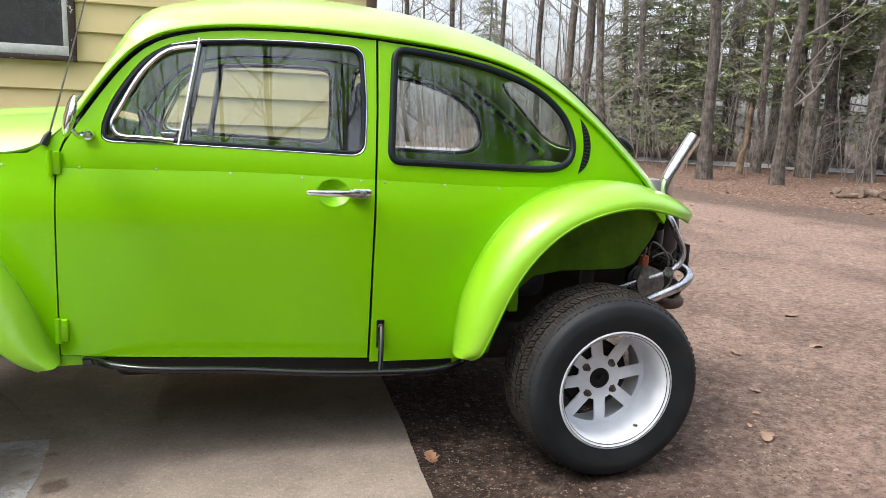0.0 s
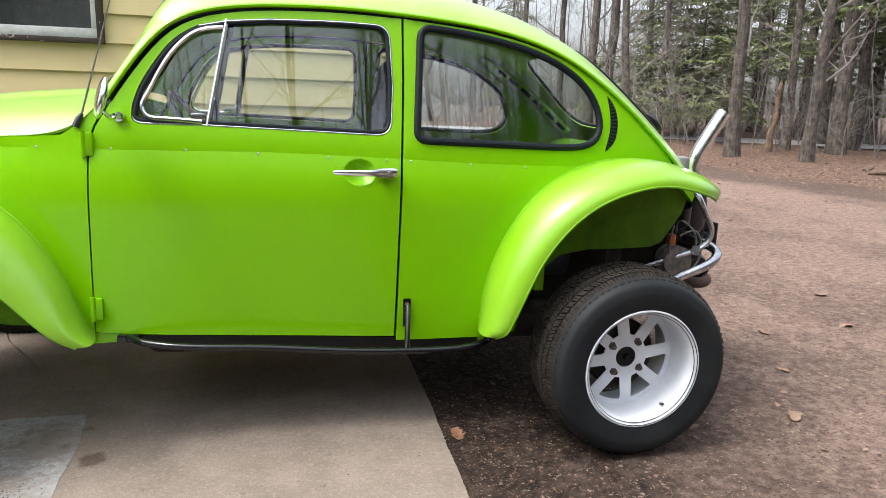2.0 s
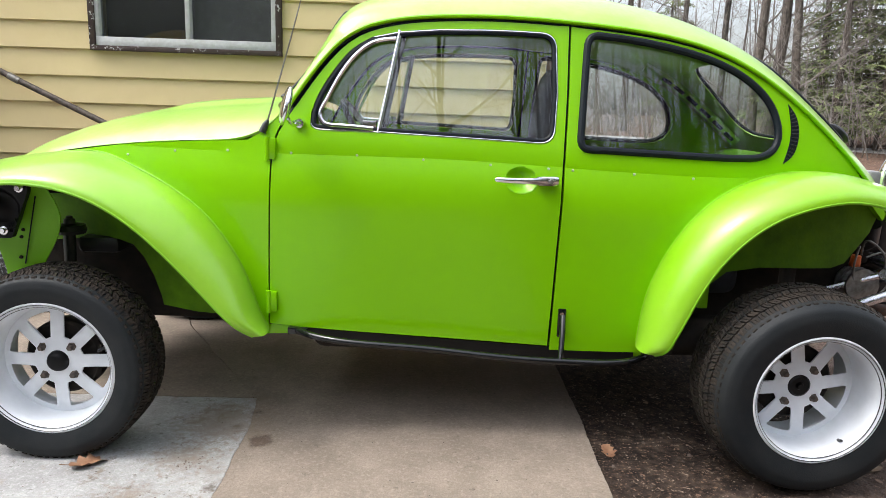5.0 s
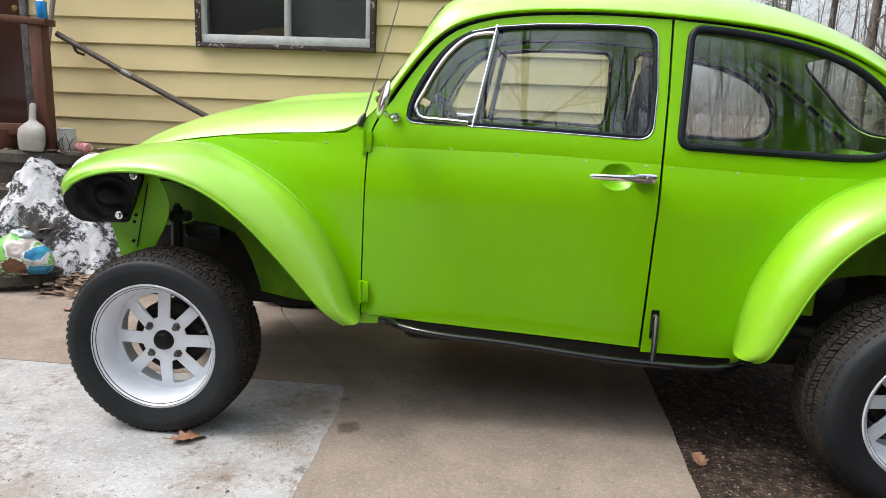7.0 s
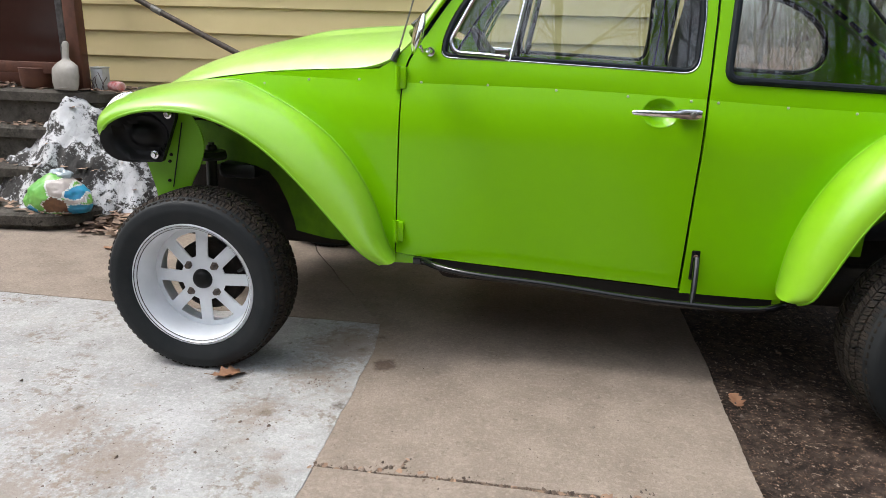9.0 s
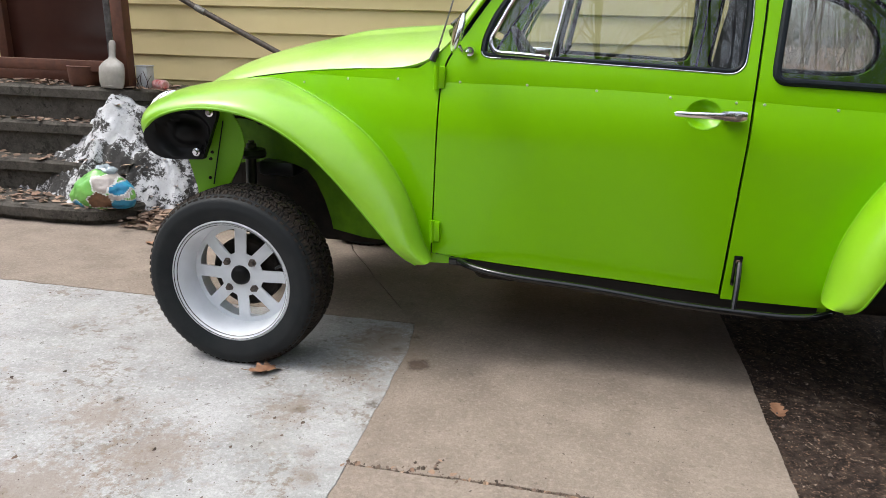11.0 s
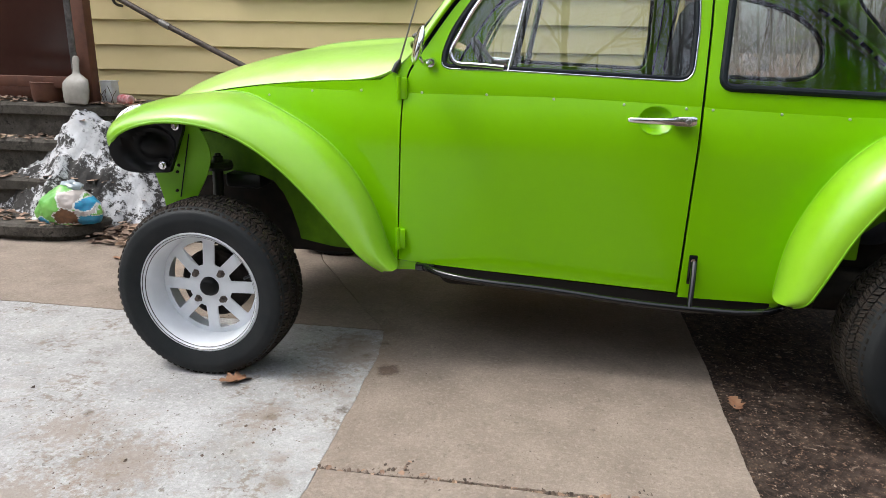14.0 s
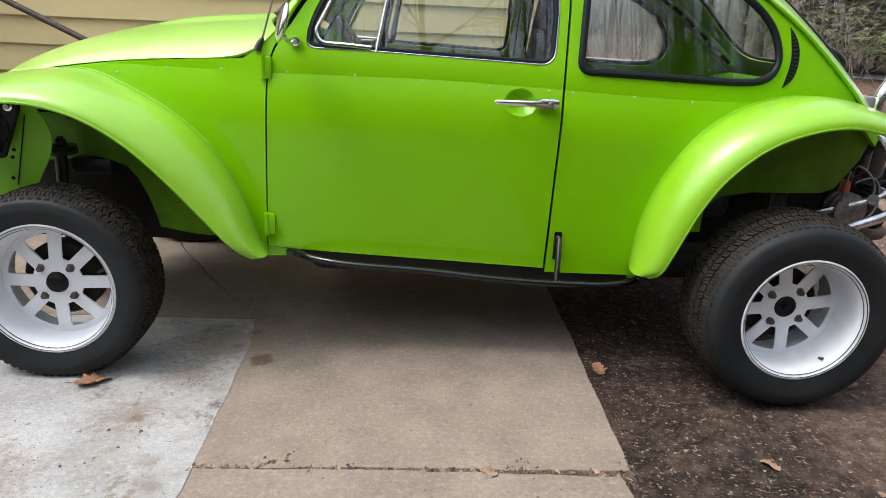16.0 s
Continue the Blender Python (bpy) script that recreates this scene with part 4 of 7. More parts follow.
part("oil_filler", tube([(0.5, 0.42, 0.66), (0.49, 0.33, 0.7), (0.47, 0.3, 0.77)], 0.03, 12), BLACK, engine)
part("distributor_cap", tube([(0.405, 0.27, 0.615), (0.405, 0.265, 0.655)], [0.02, 0.017], 12), ORANGE, engine, "orange distributor cap")
for k, line in enumerate(([(0.42, 0.26, 0.66), (0.41, 0.22, 0.72), (0.46, 0.2, 0.68), (0.48, 0.22, 0.58)], [(0.4, 0.26, 0.66), (0.37, 0.2, 0.7), (0.36, 0.2, 0.6), (0.4, 0.21, 0.53)], [(0.44, 0.26, 0.65), (0.5, 0.25, 0.67), (0.51, 0.22, 0.56), (0.44, 0.2, 0.51)])):
    part("ignition_lead", tube(line, 0.004, 6, count=20), ALU, engine)
part("fan_shroud", joined(box((0.47, 0.46, 0.5), (0.7, 0.86, 0.8), 0.04, segs=3), tube([(0.52, 0.4, 0.62), (0.6, 0.42, 0.6), (0.63, 0.5, 0.56)], 0.03, 10)), GRIME, engine)
part("clamp", tube([(0.462, 0.172, 0.607), (0.47, 0.21, 0.6)], 0.021, 12), GALVANISED, car)
part("plate_arm", tube([(0.56, 0.55, 0.61), (0.66, 0.55, 0.6), (0.77, 0.55, 0.6)], 0.01, 8), BLACK, car)
part("canister", tube([(0.6, 0.46, 0.64), (0.605, 0.46, 0.66), (0.605, 0.46, 0.83), (0.6, 0.46, 0.85)], [0.05, 0.062, 0.062, 0.05], 20), BLACK, engine)
part("number_plate_holder", box((0.768, 0.5, 0.53), (0.78, 0.8, 0.66), 0.005), BLACK, car)
part("lamp_housing", box((0.45, 0.33, 0.86), (0.497, 0.4, 0.967), 0.012), GREY_PLASTIC, car)
part("exhaust_pipe", tube([(0.62, 0.52, 0.62), (0.64, 0.54, 0.75), (0.65, 0.55, 0.88), (0.66, 0.55, 0.95), (0.685, 0.55, 1.0), (0.775, 0.55, 1.15)], 0.031, 18, count=30), CHROME, car, "upright chrome exhaust stack, cut at a slant")
part("muffler", tube([(0.56, 0.3, 0.5), (0.6, 0.45, 0.52), (0.62, 0.7, 0.55), (0.62, 0.9, 0.55)], 0.05, 14, count=16), BLACK, car)
tail = bmesh.new()
bmesh.ops.create_uvsphere(tail, u_segments=20, v_segments=10, radius=1, matrix=pose(0.36, 0.42, 1.1, 0, 45, 0) @ Matrix.Diagonal((0.05, 0.045, 0.016, 1)))
part("rear_lid_vent", tail, BLACK, car)

# ---- cabin ----
dash = loft([[(-1.62, y, 1.02), (-1.56, y, 1.06), (-1.5, y, 1.05), (-1.47, y, 1.0), (-1.5, y, 0.82), (-1.6, y, 0.8)] for y in (0.1, 0.3, MID, 2 * MID - 0.3, 2 * MID - 0.1)], ring=True, ends=True)
part("dashboard", dash, PAINT_IN, car)
col = Vector((-1.42, 0.34, 1.0))
wheel_m = pose(*col, 0, -123, 0)
sw = tube([tuple(wheel_m @ Vector((0.19 * math.cos(a), 0.19 * math.sin(a), 0))) for a in np.linspace(0, 2 * math.pi, 41)[:-1]], 0.011, 8, closed=True)
steer = part("steering_wheel", sw, BLACK, car, "thin black steering wheel")
for a in (0.3, 2.84, 4.71):
    part("spoke", tube([tuple(wheel_m @ Vector((0.02 * math.cos(a), 0.02 * math.sin(a), -0.03))), tuple(wheel_m @ Vector((0.185 * math.cos(a), 0.185 * math.sin(a), 0)))], 0.008, 6), ALU, steer)
part("steering_column", tube([col, col + Vector((-0.2, 0, -0.13))], 0.022, 10), BLACK, steer)
for y in (0.36, 2 * MID - 0.36):
    back = []
    for z, x, hw, d in ((0.55, -0.85, 0.2, 0.07), (0.8, -0.8, 0.22, 0.07), (1.0, -0.775, 0.2, 0.065), (1.12, -0.765, 0.16, 0.06), (1.17, -0.762, 0.125, 0.06), (1.26, -0.755, 0.12, 0.05), (1.295, -0.75, 0.09, 0.03)):
        x += 0.0 if y < MID else 0.16
        back.append([(x + d * math.sin(a), y + hw * abs(math.cos(a)) ** 0.6 * (1 if math.cos(a) > 0 else -1), z) for a in np.linspace(0, 2 * math.pi, 21)[:-1]])
    seat = part("front_seat", loft(back, ring=True, ends=True), CLOTH, car, "dark cloth high-backed front seat")
    part("cushion", box((-1.35, y - 0.23, 0.5), (-0.9, y + 0.23, 0.64), 0.05, segs=3), CLOTH, seat)
bench = box((-0.45, 0.2, 0.5), (-0.05, 2 * MID - 0.2, 0.66), 0.05, segs=3)
part("rear_bench", bench, CLOTH, car)
shelf = loft([[(x, y, z) for y in (0.2, 0.3, MID, 2 * MID - 0.3, 2 * MID - 0.2)] for x, z in ((-0.1, 0.62), (0.0, 0.74), (0.06, 0.86), (0.12, 0.95), (0.2, 0.99), (0.26, 1.0))])
bmesh.ops.solidify(shelf, geom=shelf.faces[:], thickness=0.01)
part("luggage_shelf", shelf, PAINT_IN, car)
# ribs beside the rear window with dark slots
for far in (False, True):
    flip = mirrored if far else (lambda b: b)
    line = [Vector(in_roof(s, 0.62)) + Vector((-0.02, 0.012, -0.02)) for s in np.linspace(8.8, 11.8, 16)]
    rib = part("roof_rib", flip(tube(line, 0.024, 8, flat=0.6)), PAINT_IN, car)
    for k in range(6):
        i = 3 + 2 * k
        part("slot", flip(tube([line[i] + Vector((-0.012, 0.02, -0.004)), line[i].lerp(line[i + 2], 0.72) + Vector((-0.012, 0.02, -0.004))], 0.01, 6, flat=0.4)), SEAL, rib)


# ---- ground, slabs ----
def lift(x, y):
    """Height of the bare ground: level by the slabs, rising gently towards the woods."""
    d = math.hypot(max(0, x - 0.5) * 0.8, max(0, y - 1.5))
    h = 0.024 * max(0.0, d - 2.0) if y > -2 else 0.0
    h = min(h, 0.62)
    h += 0.012 * noise.noise(Vector((x * 0.9, y * 0.9, 0))) + 0.006 * noise.noise(Vector((x * 4, y * 4, 3)))
    return h - 0.012


def ground_mat():
    m = bpy.data.materials.new("dirt_and_leaf_litter")
    m.use_nodes = True
    n, l = m.node_tree.nodes, m.node_tree.links
    p = n["Principled BSDF"]
    p.inputs["Roughness"].default_value = 0.92
    p.inputs["Specular IOR Level"].default_value = 0.25
    where = n.new("ShaderNodeTexCoord")

    def noise_(scale, detail, rough=0.6):
        t = n.new("ShaderNodeTexNoise")
        t.inputs["Scale"].default_value, t.inputs["Detail"].default_value, t.inputs["Roughness"].default_value = scale, detail, rough
        l.new(where.outputs["Object"], t.inputs["Vector"])
        return t

    def ramp(src, stops):
        r = n.new("ShaderNodeValToRGB")
        while len(r.color_ramp.elements) < len(stops):
            r.color_ramp.elements.new(0.5)
        for e, (pos, col) in zip(r.color_ramp.elements, stops):
            e.position, e.color = pos, (*col, 1)
        l.new(src, r.inputs[0])
        return r

    def mix(fac, a, b):
        x = n.new("ShaderNodeMix")
        x.data_type = "RGBA"
        for s, v in ((fac, x.inputs["Factor"]), (a, x.inputs["A"]), (b, x.inputs["B"])):
            l.new(s, v)
        return x.outputs["Result"]

    broad, grain, speck = noise_(0.7, 5), noise_(22, 8, 0.7), noise_(90, 5, 0.75)
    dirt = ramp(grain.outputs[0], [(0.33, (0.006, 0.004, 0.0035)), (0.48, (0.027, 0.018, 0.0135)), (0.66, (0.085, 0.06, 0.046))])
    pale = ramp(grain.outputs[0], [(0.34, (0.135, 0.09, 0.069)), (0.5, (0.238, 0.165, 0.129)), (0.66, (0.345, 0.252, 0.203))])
    # the worn track lies paler, further out; by the car, damp soil plus painted shade
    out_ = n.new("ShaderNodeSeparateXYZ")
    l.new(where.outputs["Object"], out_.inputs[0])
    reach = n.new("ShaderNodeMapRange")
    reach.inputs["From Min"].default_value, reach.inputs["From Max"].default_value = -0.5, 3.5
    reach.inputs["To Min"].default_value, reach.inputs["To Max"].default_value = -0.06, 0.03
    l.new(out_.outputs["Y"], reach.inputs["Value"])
    # tone falls off westward to deepen the shade under the car's tail
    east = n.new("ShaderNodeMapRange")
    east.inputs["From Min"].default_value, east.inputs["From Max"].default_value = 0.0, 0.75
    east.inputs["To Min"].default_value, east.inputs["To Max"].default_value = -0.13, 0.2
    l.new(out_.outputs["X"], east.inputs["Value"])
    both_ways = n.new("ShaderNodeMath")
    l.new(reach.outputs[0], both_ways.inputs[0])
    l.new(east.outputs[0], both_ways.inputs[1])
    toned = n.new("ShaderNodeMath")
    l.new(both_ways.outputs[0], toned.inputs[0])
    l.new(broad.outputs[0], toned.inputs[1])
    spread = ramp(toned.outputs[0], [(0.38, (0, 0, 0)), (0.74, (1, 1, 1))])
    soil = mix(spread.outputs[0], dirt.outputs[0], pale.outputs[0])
    chips = ramp(speck.outputs[0], [(0.54, (0, 0, 0)), (0.575, (1, 1, 1))])
    bits = ramp(noise_(35, 3).outputs[0], [(0.34, (0.34, 0.22, 0.15)), (0.47, (0.045, 0.028, 0.019)), (0.56, (0.11, 0.066, 0.045)), (0.66, (0.46, 0.36, 0.28))])
    soil = mix(chips.outputs[0], soil, bits.outputs[0])
    # litter lies thicker towards the woods
    litter = ramp(noise_(16, 8, 0.75).outputs[0], [(0.32, (0.035, 0.022, 0.016)), (0.48, (0.12, 0.072, 0.05)), (0.62, (0.22, 0.145, 0.105)), (0.75, (0.1, 0.06, 0.042))])
    sep = n.new("ShaderNodeSeparateXYZ")
    l.new(where.outputs["Object"], sep.inputs[0])
    # the track runs past the yard at a slant; beyond it the woods begin
    slant = n.new("ShaderNodeMath")
    slant.operation, slant.inputs[1].default_value = "MULTIPLY_ADD", 0.27
    l.new(sep.outputs["Y"], slant.inputs[0])
    l.new(sep.outputs["X"], slant.inputs[2])
    wander = n.new("ShaderNodeMath")
    wander.operation, wander.inputs[1].default_value = "MULTIPLY_ADD", 1.6
    l.new(broad.outputs[0], wander.inputs[0])
    l.new(slant.outputs[0], wander.inputs[2])

    def span(lo, hi, top):
        r = n.new("ShaderNodeMapRange")
        r.inputs["From Min"].default_value, r.inputs["From Max"].default_value, r.inputs["To Max"].default_value = lo, hi, top
        l.new(wander.outputs[0], r.inputs["Value"])
        return r.outputs[0]

    mud = ramp(grain.outputs[0], [(0.35, (0.045, 0.03, 0.022)), (0.65, (0.13, 0.09, 0.067))])
    soil = mix(span(8.2, 8.7, 0.85), soil, mud.outputs[0])
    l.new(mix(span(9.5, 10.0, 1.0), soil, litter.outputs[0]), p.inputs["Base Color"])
    b = n.new("ShaderNodeBump")
    b.inputs["Strength"].default_value, b.inputs["Distance"].default_value = 1.0, 0.02
    l.new(grain.outputs[0], b.inputs["Height"])
    b2 = n.new("ShaderNodeBump")
    b2.inputs["Strength"].default_value, b2.inputs["Distance"].default_value = 1.0, 0.006
    l.new(speck.outputs[0], b2.inputs["Height"])
    l.new(b.outputs[0], b2.inputs["Normal"])
    l.new(b2.outputs[0], p.inputs["Normal"])
    return m


SOIL = ground_mat()


def axis_(lo, hi, step, far):
    near = list(np.arange(lo, hi + 1e-6, step))
    out = [hi + step * 1.6**k for k in range(1, 30) if step * 1.6**k < far] + [far]
    back = [lo - step * 1.6**k for k in range(1, 30) if step * 1.6**k < far] + [-far]
    return sorted(back) + near + sorted(out)


gx, gy = axis_(-2.0, 14.0, 0.12, 320.0), axis_(-3.0, 14.0, 0.12, 320.0)
def under_slab(x, y):
    return -0.07 if (-7.5 < x < -0.68 and -5.9 < y < 2.5) else lift(x, y)
gv = [(x, y, under_slab(x, y)) for y in gy for x in gx]
w_ = len(gx)
gf = [(j * w_ + i, j * w_ + i + 1, (j + 1) * w_ + i + 1, (j + 1) * w_ + i) for j in range(len(gy) - 1) for i in range(w_ - 1)]
gm = bpy.data.meshes.new("ground")
gm.from_pydata(gv, [], gf)
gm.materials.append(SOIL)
finish(gm, 180)
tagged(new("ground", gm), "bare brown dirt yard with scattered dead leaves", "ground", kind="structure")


def concrete(name, dark, light, stain, stain_amount, scale=1.0):
    m = bpy.data.materials.new(name)
    m.use_nodes = True
    n, l = m.node_tree.nodes, m.node_tree.links
    p = n["Principled BSDF"]
    p.inputs["Roughness"].default_value = 0.88
    p.inputs["Specular IOR Level"].default_value = 0.3
    where = n.new("ShaderNodeTexCoord")

    def noise_(scale_, detail, rough=0.6):
        t = n.new("ShaderNodeTexNoise")
        t.inputs["Scale"].default_value, t.inputs["Detail"].default_value, t.inputs["Roughness"].default_value = scale_, detail, rough
        l.new(where.outputs["Object"], t.inputs["Vector"])
        return t.outputs[0]

    def mapped(src, a, b, to=1.0):
        r = n.new("ShaderNodeMapRange")
        r.inputs["From Min"].default_value, r.inputs["From Max"].default_value, r.inputs["To Max"].default_value = a, b, to
        l.new(src, r.inputs["Value"])
        return r.outputs[0]

    def mix(fac, a, b):
        x = n.new("ShaderNodeMix")
        x.data_type = "RGBA"
        l.new(fac, x.inputs["Factor"])
        for v, s in (("A", a), ("B", b)):
            if isinstance(s, tuple):
                x.inputs[v].default_value = (*s, 1)
            else:
                l.new(s, x.inputs[v])
        return x.outputs["Result"]

    grain = noise_(140, 6, 0.7)
    base = mix(mapped(noise_(5 * scale, 7, 0.65), 0.35, 0.68), dark, light)
    base = mix(mapped(grain, 0.42, 0.64, 0.38), base, tuple(c * 0.55 for c in dark))
    base = mix(mapped(noise_(60, 4, 0.7), 0.5, 0.66, 0.5), base, tuple(min(1, c * 1.2) for c in light))
    base = mix(mapped(noise_(2.3, 6, 0.7), 0.56, 0.72, stain_amount), base, stain)
    base = mix(mapped(noise_(55, 2), 0.72, 0.76, 0.85), base, (0.06, 0.045, 0.035))
    base = mix(mapped(noise_(11, 7, 0.8), 0.57, 0.66, 1.25 * stain_amount), base, stain)
    both_ = n.new("ShaderNodeMath")
    both_.operation = "MULTIPLY"
    l.new(mapped(noise_(3.1, 4, 0.6), 0.5, 0.6), both_.inputs[0])
    l.new(mapped(noise_(26, 7, 0.75), 0.5, 0.57, 0.85), both_.inputs[1])
    if stain_amount > 0.5:
        base = mix(both_.outputs[0], base, tuple(c * 0.72 for c in stain))
    base = mix(mapped(noise_(31, 5, 0.7), 0.6, 0.66, 1.2 * stain_amount), base, tuple(c * 0.4 for c in stain))
    # dirt drifted to and fro across the joint between the slabs
    sep = n.new("ShaderNodeSeparateXYZ")
    l.new(where.outputs["Object"], sep.inputs[0])
    far_ = n.new("ShaderNodeMath")
    far_.operation, far_.inputs[1].default_value = "ADD", 1.9
    l.new(sep.outputs["X"], far_.inputs[0])
    size = n.new("ShaderNodeMath")
    size.operation = "ABSOLUTE"
    l.new(far_.outputs[0], size.inputs[0])
    drift = n.new("ShaderNodeMath")
    drift.operation = "MULTIPLY_ADD"
    drift.inputs[1].default_value = -0.55
    l.new(size.outputs[0], drift.inputs[0])
    l.new(noise_(7.5, 8, 0.75), drift.inputs[2])
    base = mix(mapped(drift.outputs[0], 0.5, 0.62, 0.6), base, (0.17, 0.125, 0.09))
    for spot, wide in (((-1.76, -0.03, 0.0), 0.055), ((-1.84, -0.33, 0.0), 0.03), ((-2.05, -0.42, 0.0), 0.03), ((-2.62, -0.5, 0.0), 0.025), ((-1.87, 0.08, 0.0), 0.03), ((-1.83, 0.2, 0.0), 0.025)):
        gap = n.new("ShaderNodeVectorMath")
        gap.operation, gap.inputs[1].default_value = "DISTANCE", spot
        l.new(where.outputs["Object"], gap.inputs[0])
        rag = n.new("ShaderNodeMath")
        rag.operation, rag.inputs[1].default_value = "MULTIPLY_ADD", -0.09
        l.new(noise_(24, 5, 0.7), rag.inputs[0])
        l.new(gap.outputs["Value"], rag.inputs[2])
        base = mix(mapped(rag.outputs[0], wide - 0.045, wide - 0.07, 0.8), base, (0.07, 0.045, 0.03))
    # wide scuffs of soil carried in on tyres
    for spot, wide in (((-2.35, -0.74, 0.0), 0.2), ((-2.62, -0.6, 0.0), 0.17), ((-3.0, -0.82, 0.0), 0.24), ((-2.08, -0.42, 0.0), 0.14), ((-2.55, -1.0, 0.0), 0.25), ((-1.92, 0.1, 0.0), 0.22), ((-1.98, -0.15, 0.0), 0.16)):
        gap = n.new("ShaderNodeVectorMath")
        gap.operation, gap.inputs[1].default_value = "DISTANCE", spot
        l.new(where.outputs["Object"], gap.inputs[0])
        rag = n.new("ShaderNodeMath")
        rag.operation, rag.inputs[1].default_value = "MULTIPLY_ADD", -0.75
        l.new(noise_(34, 8, 0.8), rag.inputs[0])
        l.new(gap.outputs["Value"], rag.inputs[2])
        base = mix(mapped(rag.outputs[0], wide - 0.4, wide - 0.5, 0.6), base, (0.21, 0.16, 0.12))
    l.new(base, p.inputs["Base Color"])
    b = n.new("ShaderNodeBump")
    b.inputs["Distance"].default_value = 0.0025
    l.new(grain, b.inputs["Height"])
    l.new(b.outputs[0], p.inputs["Normal"])
    return m


PALE = concrete("pale_worn_concrete", (0.275, 0.272, 0.264), (0.41, 0.407, 0.4), (0.27, 0.228, 0.185), 0.55)
TAN = concrete("tan_smooth_concrete", (0.2, 0.162, 0.13), (0.285, 0.234, 0.19), (0.165, 0.13, 0.1), 0.28)
STEP = concrete("mossy_step_concrete", (0.048, 0.042, 0.035), (0.105, 0.094, 0.08), (0.035, 0.034, 0.025), 0.7, 2)


def ragged(poly, step, amount, seed):
    return [(x + amount * noise.noise(Vector((x * 9, y * 9, 1.0))), y + amount * noise.noise(Vector((x * 9, y * 9, 8.0)))) for x, y in dense(poly, step)]


def slab(poly, mat, seed, label, top=0.0):
    """One slab, with a worn arris and a slightly uneven top."""
    ring = [(x + 0.0035 * noise.noise(Vector((x * 45, y * 45, 2.0))), y + 0.0035 * noise.noise(Vector((x * 45, y * 45, 6.0)))) for x, y in ragged(poly, 0.012, 0.006, seed)]
    bm = sheet(grown(ring, -0.0008), [], 0.3, lambda x, y: (x, y, top), keep_edge=True)
    edge_ = bmesh.new()
    n = len(ring)
    rows = [[(x, y, -0.1) for x, y in ring], [(x, y, top - 0.0012) for x, y in ring], [(x, y, top) for x, y in grown(ring, -0.0008)]]
    loft([r + r[:1] for r in rows], bm=edge_)
    joined(bm, edge_)
    bmesh.ops.remove_doubles(bm, verts=bm.verts, dist=1e-4)
    bmesh.ops.recalc_face_normals(bm, faces=bm.faces)
    return part("slab", bm, mat, pavement, label, smooth=20)


pavement = thing("pavement", (-1.5, 0, 0), "worn concrete driveway slabs, pale and tan, with a crumbling joint", "driveway", kind="structure")
slab([(-7.0, -5.5), (-1.8195, -5.5), (-1.8135, -0.66), (-1.828, 0.1), (-1.859, 0.322), (-7.0, 0.322)], PALE, 1.0, "pale weathered concrete")
slab([(-1.8133, -0.656), (-1.3, -0.648), (-0.62, -0.65), (-0.6, 0.3), (-0.59, 2.32), (-2.86, 2.32), (-2.42, 1.22), (-2.075, 0.66), (-1.8585, 0.322), (-1.8275, 0.1)], TAN, 2.0, "tan concrete")
slab([(-1.862, 0.328), (-2.082, 0.664), (-2.427, 1.223), (-2.87, 2.32), (-7.0, 2.32), (-7.0, 0.33)], TAN, 3.0, "tan concrete")
slab([(-1.818, -5.5), (-0.6, -5.5), (-0.62, -1.0), (-0.66, -0.682), (-1.3, -0.664), (-1.81, -0.668)], TAN, 4.0, "tan concrete", 0.004)


# ---- leaves, crumbs ----
LEAF = shader("dead_oak_leaf", (0.19, 0.085, 0.042), rough=0.7, second=(0.29, 0.16, 0.09), vary_scale=30, bump=0.001, bump_scale=90, island=0.35)
LEAF_PALE = shader("pale_dead_leaf", (0.3, 0.2, 0.135), rough=0.75, second=(0.19, 0.108, 0.066), vary_scale=12, bump=0.001, bump_scale=90, island=0.4)


def leaf_outline(lobes, depth, rnd):
    pts = []
    for k in range(lobes * 2 + 1):
        t = k / (lobes * 2)
        w = 0.36 * math.sin(math.pi * (0.08 + 0.84 * t)) ** 0.7
        pts.append((t - 0.5, w * (1 if k % 2 else depth) * rnd.uniform(0.85, 1.1)))
    return pts + [(x, -y * rnd.uniform(0.85, 1.1)) for x, y in pts[::-1]]


def leaf_bm(size, rnd, curl):
    out = leaf_outline(4, 0.6, rnd)
    cu, cv = rnd.uniform(0.5, 1.2) * curl, rnd.uniform(-0.6, 1.0) * curl
    bm = sheet(out, [], 0.16, lambda a, b: (a * size, b * size, size * (cu * b * b * 1.6 + cv * a * a + 0.06 * math.sin(9 * a + 3 * b) * curl)), keep_edge=True)
    joined(bm, tube([(-0.5 * size, 0, 0.05 * size), (-0.75 * size, 0.02 * size, 0.12 * size)], 0.012 * size, 4))
    bm.verts.ensure_lookup_table()
    low = min(v.co.z for v in bm.verts)
    for v in bm.verts:
        v.co.z -= low
    return bm


